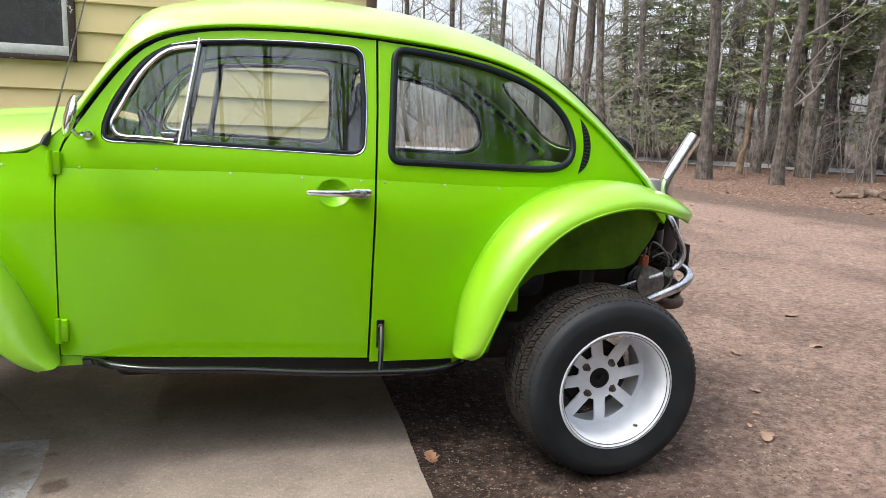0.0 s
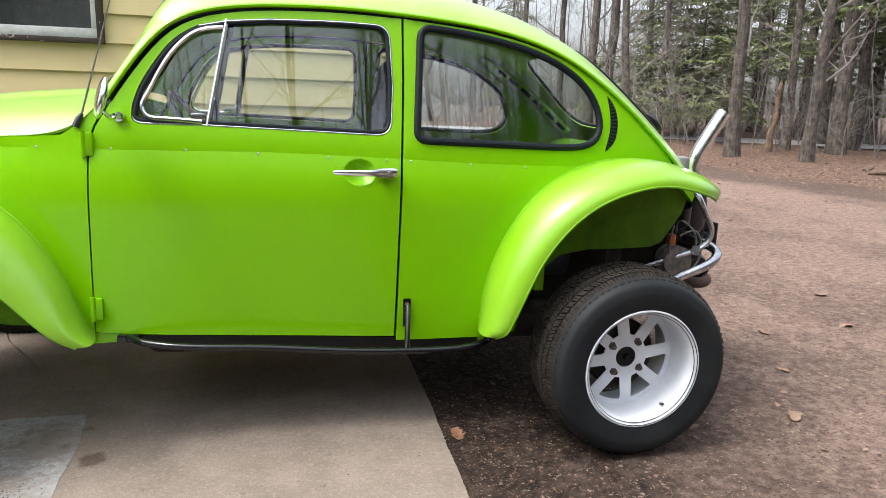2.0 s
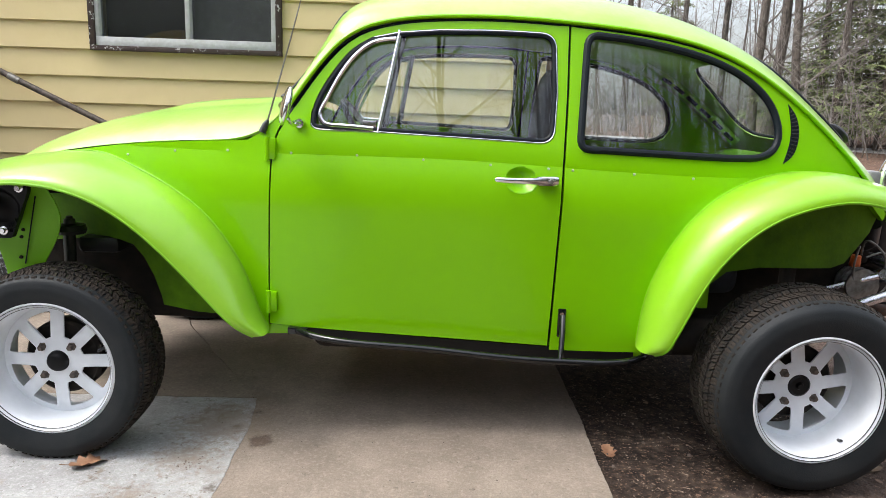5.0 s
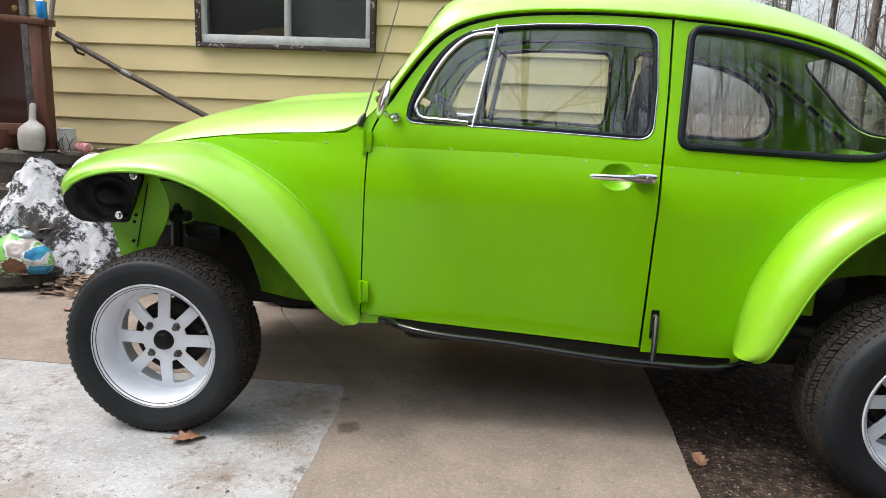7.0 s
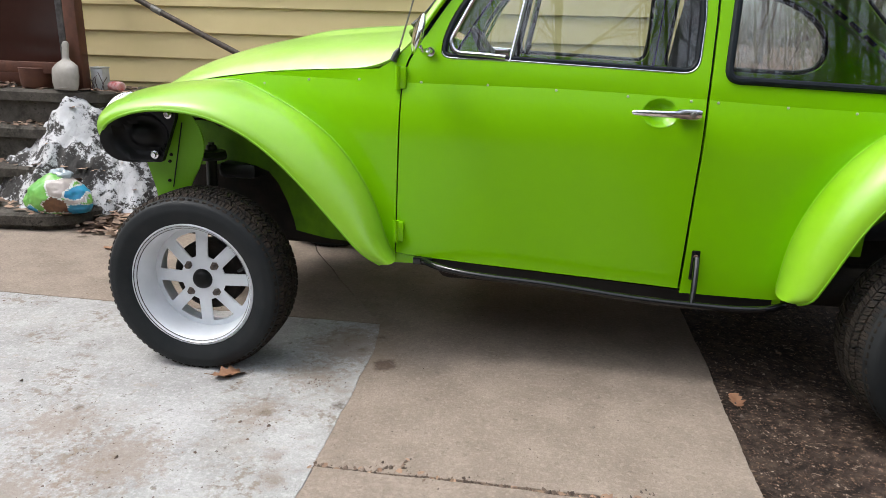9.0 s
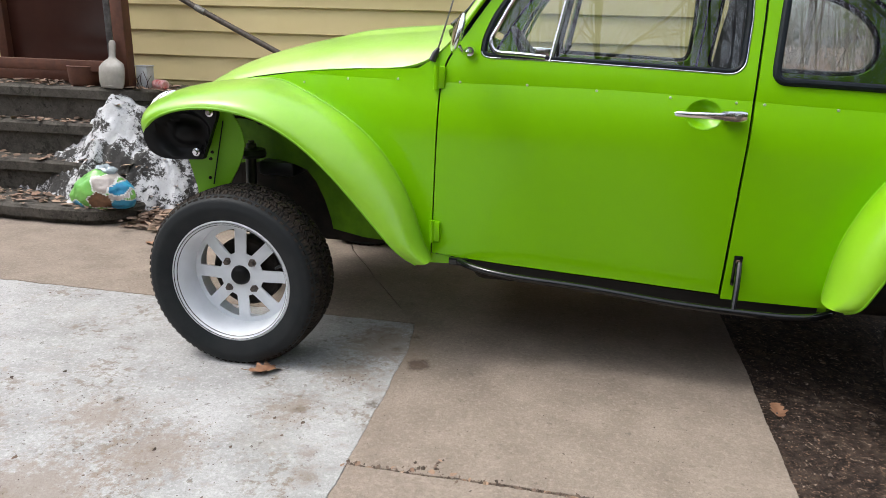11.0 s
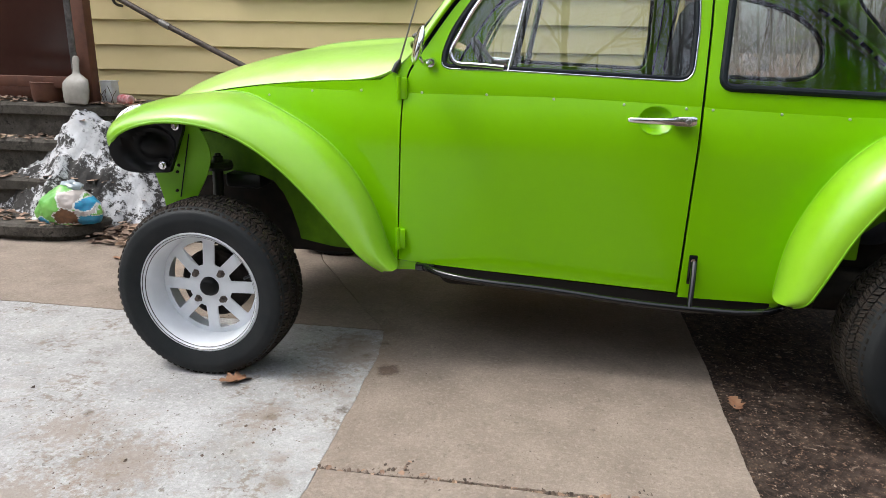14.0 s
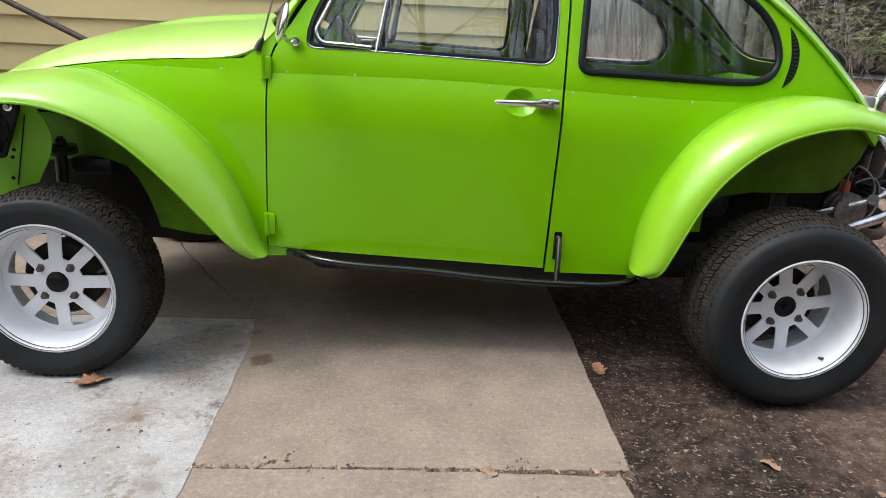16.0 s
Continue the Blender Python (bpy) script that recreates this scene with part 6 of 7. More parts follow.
bmesh.ops.create_icosphere(bag, subdivisions=5, radius=1)
PATCHES = ((3, [(0.0, 0.0), (0.18, 0.2), (0.4, 0.04), (0.4, -0.2), (0.0, -0.2)]), (3, [(0.77, 0.05), (0.82, 0.3), (1.1, 0.24), (1.1, -0.2), (0.77, -0.2)]), (2, [(0.42, 0.28), (0.58, 0.52), (0.77, 0.42), (0.79, 0.08), (0.47, 0.04)]), (1, [(0.48, 0.9), (0.75, 1.0), (0.8, 0.66), (0.72, 0.48), (0.54, 0.56)]), (1, [(0.75, 0.42), (0.98, 0.62), (0.98, 0.34), (0.8, 0.28)]))
for v in bag.verts:
    x, y, zz = v.co
    wob = 1 + 0.08 * noise.noise(v.co * 2.3) + 0.03 * noise.noise(v.co * 6) + 0.02 * noise.noise(v.co * 14)
    v.co = Vector((BAG_AT[0] + 0.18 * x * wob * (1.1 - 0.3 * zz), BAG_AT[1] + 0.11 * y * wob, BAG_AT[2] + max(0.0, 0.08 + 0.135 * zz * wob)))
for f in bag.faces:
    c = f.calc_center_median()
    u, v_ = (c.x - BAG_AT[0] + 0.2) / 0.4 + 0.02 * noise.noise(c * 30), (c.z - BAG_AT[2]) / 0.2 + 0.03 * noise.noise(c * 24)
    for k, poly in PATCHES:
        if inside(poly, (u, v_)):
            f.material_index = k
        elif f.material_index == 0 and inside(grown(poly, 0.02) if sum(a[0] * b_[1] - b_[0] * a[1] for a, b_ in zip(poly, poly[1:] + poly[:1])) else poly, (u, v_)):
            f.material_index = 4
    if math.hypot((u - 0.86) / 0.095, (v_ - 0.6) / 0.17) < 1:
        f.material_index = 3
    elif math.hypot((u - 0.86) / 0.115, (v_ - 0.6) / 0.2) < 1:
        f.material_index = 4
bag_ob = tagged(part("plastic_bag", bag, BAG_GREEN, smooth=50), "crumpled green, brown and blue plastic sack on the lowest step", "bag")
for m_ in (BAG_GREY, BAG_BROWN, BAG_BLUE, BAG_WHITE):
    bag_ob.data.materials.append(m_)
tuft = bmesh.new()
bmesh.ops.create_icosphere(tuft, subdivisions=3, radius=1, matrix=Matrix.Translation((BAG_AT[0] + 0.02, BAG_AT[1] + 0.02, BAG_AT[2] + 0.2)) @ Matrix.Diagonal((0.07, 0.045, 0.04, 1)))
for v in tuft.verts:
    v.co += v.normal * 0.018 * noise.noise(v.co * 40)
part("bag_neck", tuft, shader("clear_crumpled_plastic", (0.28, 0.33, 0.36), rough=0.2, vary=0.3, vary_scale=40), bag_ob, smooth=30)

# rail post, rail, can
post = thing("railing", (-4.17, 1.92, 0.735), "red-brown wooden stair rail and post", "railing")
part("post", box((-4.232, 1.88, 0.736), (-4.147, 1.96, 1.51), 0.006), REDWOOD, post)
part("handrail", box((-5.6, 1.865, 1.5), (-4.11, 1.975, 1.54), 0.006, turn=turned((-4.12, 1.93, 1.52), 0, 4, 0)), REDWOOD, post)
part("lower_rail", box((-5.6, 1.9, 0.83), (-4.238, 1.96, 0.9), 0.006), REDWOOD, post)
can = lathe([(0, 0.0), (0.024, 0.0), (0.031, 0.008), (0.031, 0.105), (0.025, 0.117), (0.023, 0.115), (0.0, 0.112)], (0, 0, 0), 28)
bmesh.ops.transform(can, matrix=pose(-4.16, 1.92, 1.535, 90, 0, 0), verts=can.verts)
can_ob = tagged(part("drink_can", can, shader("blue_can_print", (0.02, 0.2, 0.55), rough=0.25, metal=0.6, second=(0.03, 0.3, 0.65), vary_scale=15)), "blue aluminium drink can standing on the rail", "can")
rim_bm = lathe([(0.0245, 0.1165), (0.0265, 0.1135), (0.03, 0.1065)], (0, 0, 0), 28)
bmesh.ops.transform(rim_bm, matrix=pose(-4.16, 1.92, 1.536, 90, 0, 0), verts=rim_bm.verts)
part("can_lid", rim_bm, CHROME, can_ob)
# dark pipe hand rail on the wall
pipe = thing("wall_handrail", (-3.8, 2.25, 1.2), "dark painted pipe handrail fixed to the siding", "handrail")
part("pipe", tube([(-4.31, 2.27, 1.485), (-3.83, 2.27, 1.24), (-3.29, 2.27, 0.985), (-3.0, 2.27, 0.85)], 0.019, 12), shader("flaking_dark_paint", (0.035, 0.026, 0.022), rough=0.5, second=(0.1, 0.075, 0.06), vary_scale=45, bump=0.001), pipe)
part("pipe_clamp", tube([(-3.865, 2.27, 1.258), (-3.8, 2.27, 1.225)], 0.0225, 12), ALU, pipe)
for x, z in ((-4.2, 1.43), (-3.1, 0.9)):
    part("wall_bracket", tube([(x, 2.27, z), (x + 0.01, 2.28, z - 0.05), (x + 0.02, 2.35, z - 0.07)], 0.01, 8, count=8), BLACK, pipe)
# scoop leaning on the post
PLASTIC = shader("grey_beige_plastic", (0.33, 0.31, 0.28), rough=0.5, second=(0.25, 0.235, 0.21), vary_scale=18)
sc = loft([[(w * math.cos(a), d * math.sin(a) - (0.012 if zz < 0.16 else 0), zz) for a in np.linspace(0, 2 * math.pi, 25)[:-1]] for zz, w, d in ((0.0, 0.05, 0.016), (0.006, 0.06, 0.03), (0.04, 0.068, 0.045), (0.1, 0.07, 0.05), (0.14, 0.068, 0.047), (0.165, 0.06, 0.04), (0.185, 0.042, 0.028), (0.2, 0.024, 0.018), (0.215, 0.017, 0.014), (0.26, 0.017, 0.013), (0.3, 0.019, 0.013), (0.318, 0.014, 0.009), (0.322, 0.006, 0.004))], ring=True, ends=True)
joined(sc, tube([(0.05 * math.cos(a), -0.052 + 0.018 * abs(math.cos(a)), 0.03 + 0.012 * math.sin(a)) for a in np.linspace(-3.1, 0.04, 14)], 0.003, 6))
bmesh.ops.transform(sc, matrix=pose(-4.225, 1.825, 0.737, -6, 0, -8) @ Matrix.Diagonal((1.42, 0.8, 0.93, 1)), verts=sc.verts)
tagged(part("scoop", sc, PLASTIC), "grey plastic scoop leaning against the post", "scoop")
shovel = thing("snow_shovel", (-4.33, 1.99, 0.735), "old shovel with a grey worn shaft against the wall", "shovel")
part("shaft", tube([(-4.33, 2.0, 0.736), (-4.33, 2.3, 1.75)], 0.016, 10), shader("grey_weathered_wood", (0.12, 0.11, 0.1), rough=0.8, second=(0.2, 0.18, 0.16), vary_scale=30, bump=0.001), shovel)
# planter box, crock, red can
pb = box((-4.14, 1.95, 0.737), (-4.06, 2.03, 0.873), 0.004)
pbo = tagged(part("white_box", pb, CHIPPED), "small white box with dry twigs in front", "box")
part("rim", box((-4.144, 1.946, 0.8735), (-4.056, 2.034, 0.881), 0.002), CHIPPED, pbo)
for k in range(5):
    x = -4.13 + 0.02 * k
    part("twig", tube([(x, 1.938, 0.737), (x + lr.uniform(-0.03, 0.04), 1.932, 0.79), (x + lr.uniform(-0.05, 0.06), 1.94, lr.uniform(0.81, 0.87))], 0.0022, 5), BROWN, pbo)
crock = lathe([(0, 0), (0.085, 0.0), (0.095, 0.02), (0.1, 0.12), (0.104, 0.125), (0.096, 0.13), (0.09, 0.12), (0, 0.11)], (0, 0, 0), 28)
bmesh.ops.transform(crock, matrix=pose(-4.52, 1.95, 0.737, 90, 0, 0), verts=crock.verts)
tagged(part("flower_pot", crock, REDWOOD), "dark red clay pot on the landing", "pot")
rc = lathe([(0, 0.0), (0.024, 0.0), (0.031, 0.008), (0.031, 0.105), (0.025, 0.117), (0.0, 0.112)], (0, 0, 0), 20)
bmesh.ops.transform(rc, matrix=pose(-3.9, 1.9, 0.768, 0, 8, 65), verts=rc.verts)
tagged(part("crushed_can", rc, shader("red_can_print", (0.5, 0.02, 0.03), rough=0.3, metal=0.4, second=(0.7, 0.6, 0.6), vary_scale=22)), "red and white can lying on the top step", "can")

# ---- woods ----
BARK = shader("grey_brown_bark", (0.055, 0.045, 0.037), rough=0.95, second=(0.165, 0.14, 0.115), vary_scale=7, bump=0.03, bump_scale=22)
# some trunks are darker than others, and furrowed along their length
kn, kl = BARK.node_tree.nodes, BARK.node_tree.links
k_at, k_map, k_furrow, k_span = kn.new("ShaderNodeTexCoord"), kn.new("ShaderNodeMapping"), kn.new("ShaderNodeTexNoise"), kn.new("ShaderNodeMapRange")
k_map.inputs["Scale"].default_value = (26, 26, 3.5)
k_furrow.inputs["Scale"].default_value, k_furrow.inputs["Detail"].default_value = 1.0, 5
k_span.inputs["From Min"].default_value, k_span.inputs["From Max"].default_value, k_span.inputs["To Min"].default_value = 0.35, 0.6, 0.45
k_info, k_dark, k_both, k_tone = kn.new("ShaderNodeObjectInfo"), kn.new("ShaderNodeMapRange"), kn.new("ShaderNodeMath"), kn.new("ShaderNodeHueSaturation")
k_dark.inputs["To Min"].default_value, k_dark.inputs["To Max"].default_value = 0.7, 1.5
k_both.operation = "MULTIPLY"
kl.new(k_at.outputs["Object"], k_map.inputs["Vector"])
kl.new(k_map.outputs[0], k_furrow.inputs["Vector"])
kl.new(k_furrow.outputs[0], k_span.inputs["Value"])
kl.new(k_info.outputs["Random"], k_dark.inputs["Value"])
kl.new(k_span.outputs[0], k_both.inputs[0])
kl.new(k_dark.outputs[0], k_both.inputs[1])
kl.new(k_both.outputs[0], k_tone.inputs["Value"])
kl.new(kn["Principled BSDF"].inputs["Base Color"].links[0].from_socket, k_tone.inputs["Color"])
kl.new(k_tone.outputs[0], kn["Principled BSDF"].inputs["Base Color"])
TWIG = shader("grey_twigs", (0.12, 0.106, 0.096), rough=0.95, second=(0.27, 0.245, 0.22), vary_scale=3)
NEEDLE = shader("hemlock_needles", (0.09, 0.122, 0.045), rough=0.8, second=(0.22, 0.26, 0.095), vary_scale=2.2, island=0.35)


def add_tube(verts, faces, pts, radii, sides):
    side = None
    s = len(verts)
    for i, p in enumerate(pts):
        way = (pts[min(i + 1, len(pts) - 1)] - pts[max(i - 1, 0)]).normalized()
        side = way.orthogonal().normalized() if side is None else (side - way * side.dot(way)).normalized()
        up = way.cross(side)
        for k in range(sides):
            t = 2 * math.pi * k / sides
            verts.append(p + radii[i] * (math.cos(t) * side + math.sin(t) * up))
    for i in range(len(pts) - 1):
        for k in range(sides):
            a, b = s + i * sides + k, s + i * sides + (k + 1) % sides
            faces.append((a, b, b + sides, a + sides))


def mesh_of(name, verts, faces, mat, smooth=60):
    me = bpy.data.meshes.new(name)
    me.from_pydata([tuple(v) for v in verts], [], faces)
    me.materials.append(mat)
    return finish(me, smooth)


def limb(verts, faces, start, way, length, r, depth, rnd, sides, fine=3):
    n = 5 if depth < 2 else 3
    pts, radii, p, w = [start], [r], start.copy(), way.normalized()
    for i in range(n):
        w = (w + Vector((rnd.gauss(0, 0.16), rnd.gauss(0, 0.16), rnd.gauss(0.05, 0.1)))).normalized()
        p = p + w * (length / n)
        pts.append(p.copy())
        radii.append(max(0.003, r * (1 - 0.8 * (i + 1) / n)))
    add_tube(verts, faces, pts, radii, sides)
    if depth >= fine:
        return
    for k in range(rnd.randint(3, 5) if depth < 2 else rnd.randint(2, 4)):
        t = rnd.uniform(0.25, 1.0)
        i = min(n - 1, int(t * n))
        at = pts[i].lerp(pts[i + 1], t * n - i)
        out = (w * 0.7 + Vector((rnd.gauss(0, 0.6), rnd.gauss(0, 0.6), rnd.gauss(0.25, 0.4)))).normalized()
        limb(verts, faces, at, out, length * rnd.uniform(0.4, 0.65), radii[i] * 0.55, depth + 1, rnd, 4 if depth < 1 else 3, fine)


def bare_tree(seed, height, r, low, limbs=20, stout=1.0, fine=3):
    """A leafless tree: tapered trunk with a flare, limbs, branches and twigs."""
    rnd = random.Random(seed)
    tv, tf = [], []
    pts, radii = [], []
    lean = Vector((rnd.gauss(0, 0.02), rnd.gauss(0, 0.02), 1))
    p = Vector((0, 0, -0.25))
    for i in range(15):
        t = i / 14
        pts.append(p.copy())
        radii.append(r * (1 - 0.78 * t) * (1 + 0.5 * math.exp(-t * 40)))
        p = p + (lean + Vector((rnd.gauss(0, 0.03), rnd.gauss(0, 0.03), 0))) * height / 14
    add_tube(tv, tf, pts, radii, 9)
    bv, bf = [], []
    for k in range(limbs):
        t = low + (1 - low) * (k + rnd.random()) / limbs
        t = min(0.98, t)
        i = min(13, int(t * 14))
        at = pts[i].lerp(pts[i + 1], t * 14 - i)
        a = rnd.uniform(0, 6.28)
        limb(bv, bf, at, Vector((math.cos(a), math.sin(a), rnd.uniform(0.1, 0.9))), height * rnd.uniform(0.13, 0.24) * (1.15 - 0.5 * t), stout * radii[i] * rnd.uniform(0.16, 0.4) * (0.45 + 0.55 * min(1.0, t / 0.4)), 0, rnd, 5, fine)
    return mesh_of("trunk", tv, tf, BARK), mesh_of("crown", bv, bf, TWIG)


def conifer(seed, height, r, low, spread=0.21, thin=1.0):
    """A hemlock: whorls of drooping boughs set with short feathery sprays."""
    rnd = random.Random(seed)
    tv, tf = [], []
    pts = [Vector((0, 0, -0.2 + height * i / 8)) for i in range(9)]
    add_tube(tv, tf, pts, [r * (1 - 0.92 * i / 8) for i in range(9)], 8)
    nv, nf = [], []
    z = height * low
    while z < height * 0.98:
        t = z / height
        for k in range(3):
            a = rnd.uniform(0, 6.28)
            length = height * spread * (1.08 - t) * rnd.uniform(0.3, 1.3) + 0.2
            way = Vector((math.cos(a), math.sin(a), rnd.uniform(-0.1, 0.25)))
            across = Vector((-way.y, way.x, 0)).normalized()
            sag = rnd.uniform(0.1, 0.3)
            at = [Vector((0, 0, z)) + way * length * u + Vector((0, 0, -sag * length * u * u)) for u in (0, 0.35, 0.7, 1.0)]
            add_tube(tv, tf, at, [0.02, 0.014, 0.008, 0.003], 3)
            count = max(4, int(length / (0.07 * thin)))
            for j in range(count):
                u = 0.15 + 0.85 * (j + rnd.random()) / count
                mid = Vector((0, 0, z)) + way * length * u + Vector((0, 0, -sag * length * u * u))
                for sgn in (-1, 1):
                    reach = (0.5 * (1 - 0.7 * u) + 0.1) * min(1.3, length) * rnd.uniform(0.35, 1.0)
                    tip = mid + across * sgn * reach + way * reach * rnd.uniform(0.2, 0.8) + Vector((0, 0, rnd.uniform(-0.28, 0.06) * reach - 0.02))
                    for q in range(5):
                        p0 = mid.lerp(tip, 0.1 + 0.18 * q)
                        out = (tip - mid).normalized() * rnd.uniform(0.09, 0.17) + Vector((rnd.gauss(0, 0.05), rnd.gauss(0, 0.05), rnd.gauss(-0.03, 0.035)))
                        side = out.cross(Vector((rnd.gauss(0, 0.4), rnd.gauss(0, 0.4), 1))).normalized() * rnd.uniform(0.012, 0.028)
                        s = len(nv)
                        nv += [p0, p0 + out * 0.5 + side, p0 + out, p0 + out * 0.5 - side]
                        nf.append((s, s + 1, s + 2, s + 3))
        z += height * rnd.uniform(0.012, 0.034) * thin
    return mesh_of("trunk", tv, tf, BARK), mesh_of("crown", nv, nf, NEEDLE, 0)


BARE = [bare_tree(11, 13, 0.13, 0.12), bare_tree(12, 15, 0.155, 0.16), bare_tree(13, 12, 0.11, 0.1), bare_tree(14, 16, 0.14, 0.2), bare_tree(15, 9, 0.06, 0.07)]
FIR = [conifer(21, 9, 0.12, 0.12), conifer(22, 13, 0.16, 0.2, 0.26), conifer(23, 5, 0.05, 0.12, 0.42, 1.7)]


def plant(pair, x, y, turn, size, label, category="tree", group="woodland trees", tilt=0.0):
    ob = thing("tree", (x, y, lift(x, y)), label, category, group)
    ob.matrix_basis = pose(x, y, lift(x, y), tilt, 0, turn) @ Matrix.Diagonal((size, size, size, 1))
    for name, me in zip(("trunk", "crown"), pair):
        k = new(name, me)
        k.parent = ob
    return ob


def at_bearing(deg, dist):
    return -1.13 + dist * math.sin(radians(deg)), -2.26 + dist * math.cos(radians(deg))


tr = random.Random(77)
# trees that stand clear at the edge of the yard
for deg, dist, k, size, tilt in ((35.2, 16.4, 1, 0.92, 1), (40.25, 16.2, 0, 0.95, 0), (39.5, 25.0, 1, 1.0, 1), (42.1, 19.0, 1, 1.15, 0), (38.7, 19.5, 2, 1.0, 1), (43.9, 25.0, 1, 1.1, 0), (45.8, 18.8, 1, 1.1, 0), (47.3, 22.0, 0, 1.0, -1), (27.3, 21.0, 0, 1.0, -4), (25.6, 22.0, 1, 1.05, 0), (24.2, 23.0, 1, 1.0, 2), (29.7, 22.0, 2, 1.0, 1), (28.7, 25.0, 2, 1.1, -1), (36.3, 28.0, 3, 1.0, 1), (33.4, 30.0, 0, 1.0, 0), (22.0, 26.0, 0, 1.0, 0), (19.0, 27.0, 2, 1.1, 3), (49.0, 20.5, 0, 1.0, 1), (15.0, 28.0, 1, 0.9, 0), (11.5, 27.0, 3, 0.9, 0)):
    x, y = at_bearing(deg, dist)
    plant(BARE[k], x, y, tr.uniform(0, 360), size, "tall bare grey-brown tree in leaf litter", tilt=tilt)
for deg, dist, k, size in ((31.0, 24.0, 2, 1.1), (33.2, 25.5, 2, 0.9), (28.8, 28.0, 2, 1.0), (34.6, 29.0, 2, 1.2), (36.8, 27.0, 1, 0.9), (48.0, 23.5, 1, 0.95), (41.0, 22.5, 1, 0.95), (44.0, 24.0, 0, 1.2), (46.5, 25.0, 1, 1.0), (38.0, 30.0, 1, 0.85), (49.5, 25.0, 1, 1.0), (18.0, 36.0, 0, 0.9), (43.1, 20.8, 1, 1.05), (29.6, 23.5, 2, 1.3), (32.4, 22.5, 2, 1.2)):
    x, y = at_bearing(deg, dist)
    plant(FIR[k], x, y, tr.uniform(0, 360), size, "dark green hemlock with drooping boughs", "evergreen tree", "evergreens")
for k in range(30):
    deg, dist = tr.uniform(3, 56), tr.uniform(32, 60)
    x, y = at_bearing(deg, dist)
    plant(BARE[tr.choice((0, 1, 2, 3, 3, 4, 4))], x, y, tr.uniform(0, 360), tr.uniform(0.75, 1.1), "bare tree deep in the woods", tilt=tr.uniform(-3, 3))
# trees on the near side of the yard, which the glass reflects: a dense evergreen edge with tall bare trees behind it
NEAR_BARE = [bare_tree(31, 25, 0.2, 0.3, 18, 1.6, 2), bare_tree(32, 27, 0.17, 0.35, 16, 1.7, 2), bare_tree(33, 21, 0.12, 0.3, 16, 1.8, 2)]
for k in range(120):
    a = radians(118 + 1.6 * k + tr.uniform(-1.5, 1.5) if k < 74 else tr.uniform(112, 170))
    d = tr.uniform(23, 38)
    x, y = -1 + d * math.sin(a), -1 + d * math.cos(a)
    plant(NEAR_BARE[k % 3], x, y, tr.uniform(0, 360), tr.uniform(0.9, 1.15), "tall bare tree on the near side of the yard", tilt=tr.uniform(-3, 3))
# unseen evergreens, added for the reflected treeline and to block the low sky
for k in range(66):
    a, d = radians(92 + 2.8 * k + tr.uniform(-1.5, 1.5)), tr.uniform(13, 16)
    x, y = -1 + d * math.sin(a), -1 + d * math.cos(a)
    plant(FIR[k % 2], x, y, tr.uniform(0, 360), tr.uniform(0.72, 0.95) * (9, 7)[k % 2] / 9, "added dark evergreen on the near side of the yard, out of view", "evergreen tree", "evergreens")

# a rotten snag, broken off short
SNAGW = shader("rotten_orange_wood", (0.26, 0.17, 0.1), rough=0.95, second=(0.1, 0.07, 0.05), vary_scale=6, bump=0.02, bump_scale=20)
x, y = at_bearing(37.7, 18.6)
snag = tube([(x, y, lift(x, y) - 0.1), (x + 0.02, y, lift(x, y) + 0.5), (x + 0.07, y, lift(x, y) + 1.05), (x + 0.1, y, lift(x, y) + 1.55), (x + 0.11, y, lift(x, y) + 1.8)], [0.09, 0.065, 0.055, 0.045, 0.01], 11, count=22)
for v in snag.verts:
    v.co += 0.07 * Vector((noise.noise(v.co * 3), noise.noise(v.co * 3 + Vector((5, 0, 0))), 0)) + Vector((0, 0, 0.12 * noise.noise(Vector((v.co.x * 25, v.co.y * 25, 0)))))
tagged(part("tree_snag", snag, SNAGW, smooth=40), "rotten orange tree snag broken off short", "dead tree")

# brush and far trunks
bv, bf = [], []
for k in range(80):
    deg, dist = tr.uniform(2, 58), tr.uniform(27, 60)
    x, y = at_bearing(deg, dist)
    z = lift(x, y)
    h, r = tr.uniform(5, 10), tr.uniform(0.02, 0.06)
    base = Vector((x, y, z - 0.1))
    top = base + Vector((tr.gauss(0, 0.5), tr.gauss(0, 0.5), h))
    add_tube(bv, bf, [base, base.lerp(top, 0.5) + Vector((tr.gauss(0, 0.15), 0, 0)), top], [r, r * 0.7, r * 0.2], 5)
    for j in range(7):
        at = base.lerp(top, tr.uniform(0.15, 1))
        a = tr.uniform(0, 6.28)
        end = at + Vector((math.cos(a), math.sin(a), tr.uniform(0.0, 0.9))) * tr.uniform(0.5, 1.8)
        add_tube(bv, bf, [at, at.lerp(end, 0.5) + Vector((0, 0, 0.1)), end], [r * 0.3, r * 0.2, 0.004], 3)
for k in range(500):
    deg, dist = tr.uniform(2, 58), tr.uniform(22, 40)
    x, y = at_bearing(deg, dist)
    base = Vector((x, y, lift(x, y) - 0.05))
    for j in range(3):
        end = base + Vector((tr.gauss(0, 0.8), tr.gauss(0, 0.8), tr.uniform(0.3, 1.8)))
        add_tube(bv, bf, [base, base.lerp(end, 0.5) + Vector((tr.gauss(0, 0.08), 0, 0.05)), end], [0.012, 0.008, 0.003], 3)
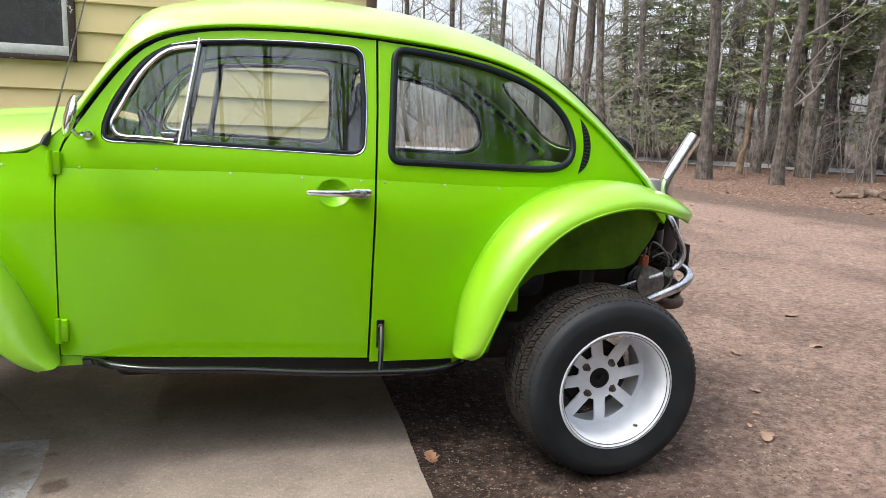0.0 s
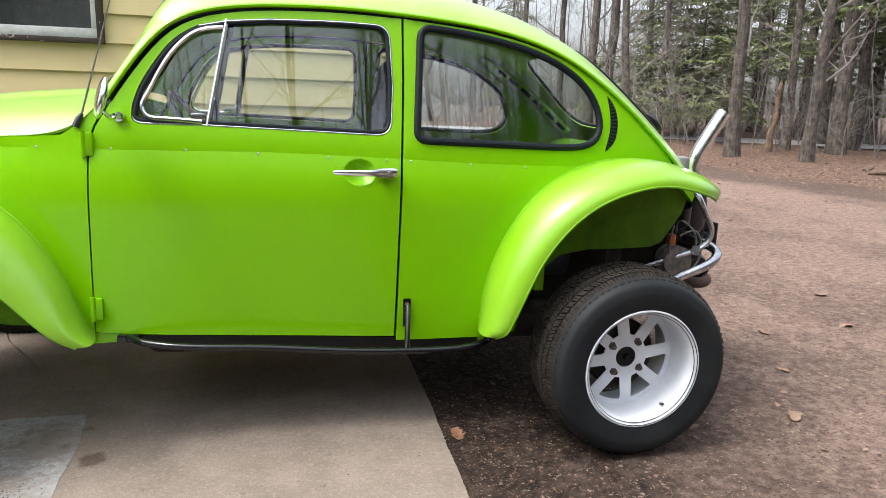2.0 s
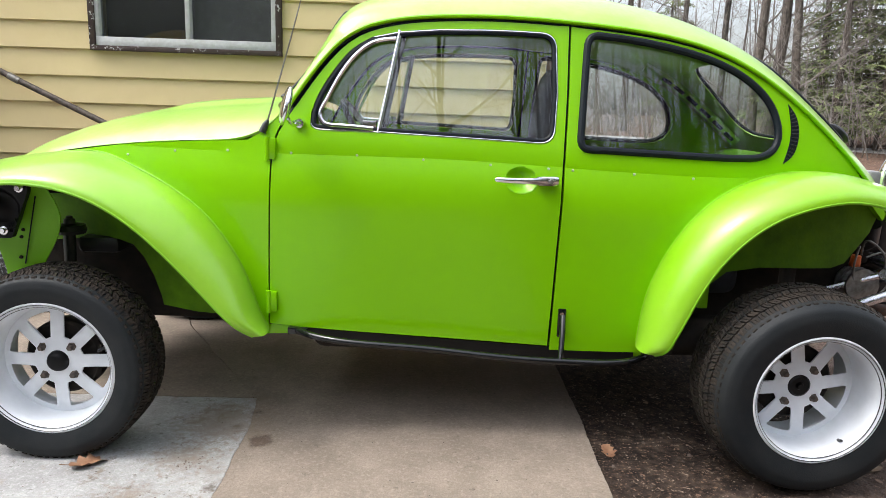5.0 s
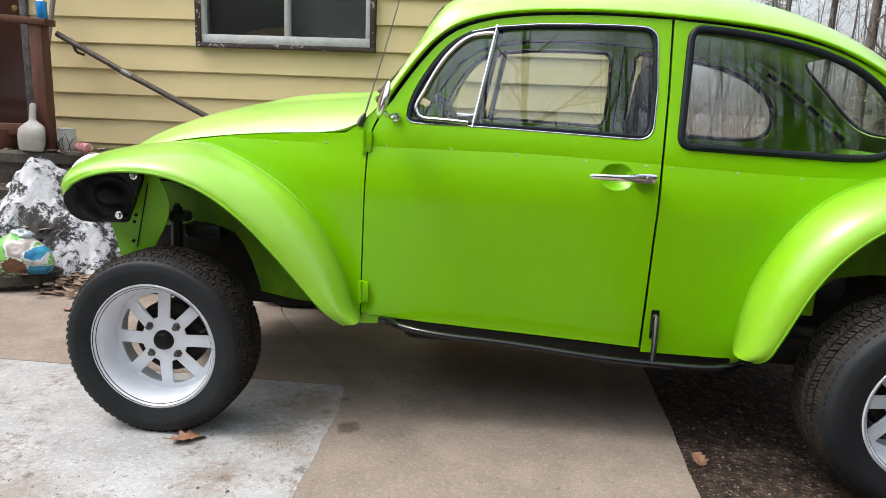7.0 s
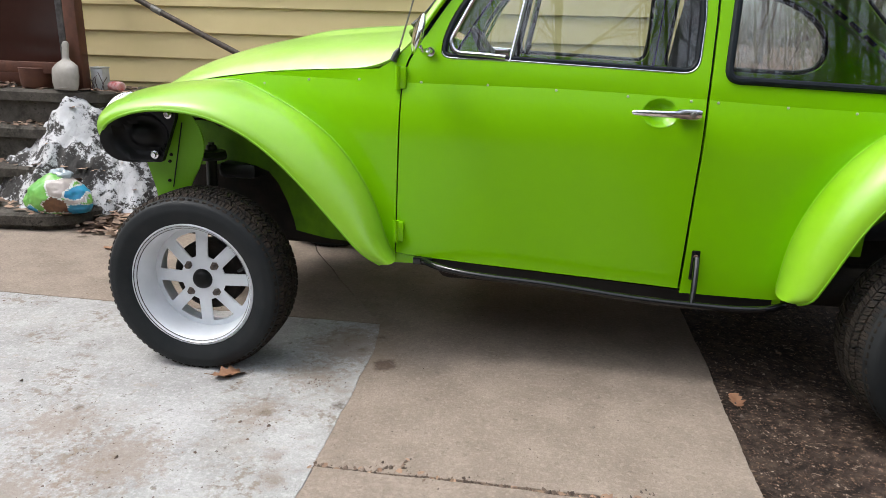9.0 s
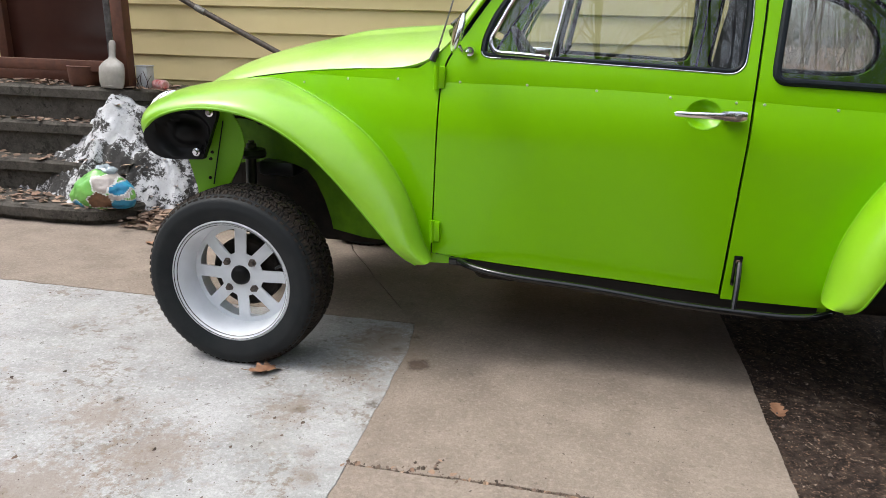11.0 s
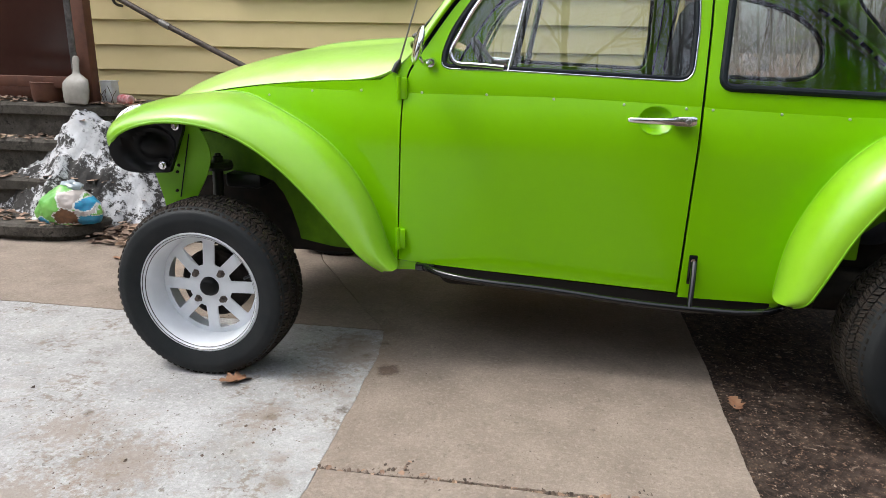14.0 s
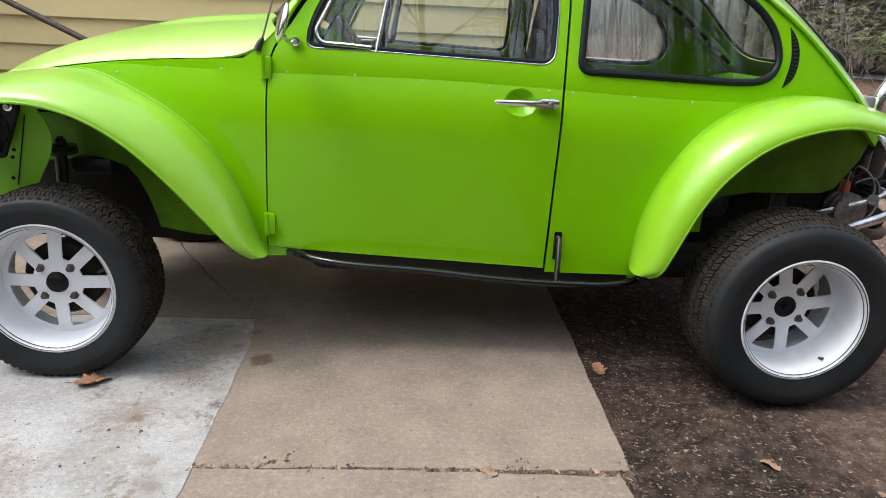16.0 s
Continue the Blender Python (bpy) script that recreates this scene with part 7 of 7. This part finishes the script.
for k in range(420):
    deg, dist = tr.uniform(2, 58), 17.5 + 26 * tr.random() ** 1.4
    x, y = at_bearing(deg, dist)
    base = Vector((x, y, lift(x, y) - 0.05))
    top = base + Vector((tr.gauss(0, 0.5), tr.gauss(0, 0.5), 1.0 + 3.5 * tr.random() ** 1.6))
    r = tr.uniform(0.006, 0.015)
    add_tube(bv, bf, [base, base.lerp(top, 0.5) + Vector((tr.gauss(0, 0.12), tr.gauss(0, 0.12), 0)), top], [r, r * 0.7, 0.003], 4)
    for j in range(20):
        at = base.lerp(top, tr.uniform(0.2, 1))
        a = tr.uniform(0, 6.28)
        end = at + Vector((math.cos(a), math.sin(a), tr.uniform(0.1, 1.0))) * tr.uniform(0.3, 1.1)
        add_tube(bv, bf, [at, at.lerp(end, 0.5) + Vector((tr.gauss(0, 0.05), 0, 0.06)), end], [r * 0.4, r * 0.25, 0.002], 3)
tagged(new("woodland_brush", mesh_of("woodland_brush", bv, bf, TWIG)), "grey brush and slender trunks deep in the woods", "woods", kind="stuff")
# pale lane beyond the first trees
road_v, road_f = [], []
for i in range(61):
    deg = 2 + i
    for d in (21.2, 23.4):
        x, y = at_bearing(deg, d)
        road_v.append((x, y, lift(x, y) + 0.03))
    if i:
        s = 2 * i
        road_f.append((s - 2, s - 1, s + 1, s))
lane = new("road", mesh_of("road", road_v, road_f, shader("grey_gravel", (0.3, 0.29, 0.29), rough=0.95, second=(0.4, 0.38, 0.37), vary_scale=3, bump=0.01, bump_scale=30)))
tagged(lane, "pale grey gravel lane behind the first trees", "road", kind="structure")
# stumps and split logs at the yard's edge
WOODCUT = shader("split_log", (0.085, 0.056, 0.04), rough=0.9, second=(0.2, 0.145, 0.105), vary_scale=8, bump=0.006, bump_scale=30)
for deg, dist, ln, r, rz in ((45.8, 14.6, 0.25, 0.1, 20), (46.6, 14.9, 0.3, 0.07, 80), (44.9, 14.3, 0.35, 0.045, 140), (47.4, 14.4, 0.3, 0.1, 200), (44.2, 14.9, 0.2, 0.05, 10)):
    x, y = at_bearing(deg, dist)
    lg = tube([(-ln / 2, 0, 0), (0, 0, 0.01), (ln / 2, 0, 0)], [r, r * 1.05, r * 0.9], 11)
    for v in lg.verts:
        v.co += Vector((0, 0, 0.06 * noise.noise(v.co * 5)))
    bmesh.ops.transform(lg, matrix=pose(x, y, lift(x, y) + r * 0.8, 0, lr.uniform(-12, 12), rz), verts=lg.verts)
    tagged(part("log", lg, WOODCUT, smooth=30), "weathered split log lying in the leaf litter", "log", "split logs")
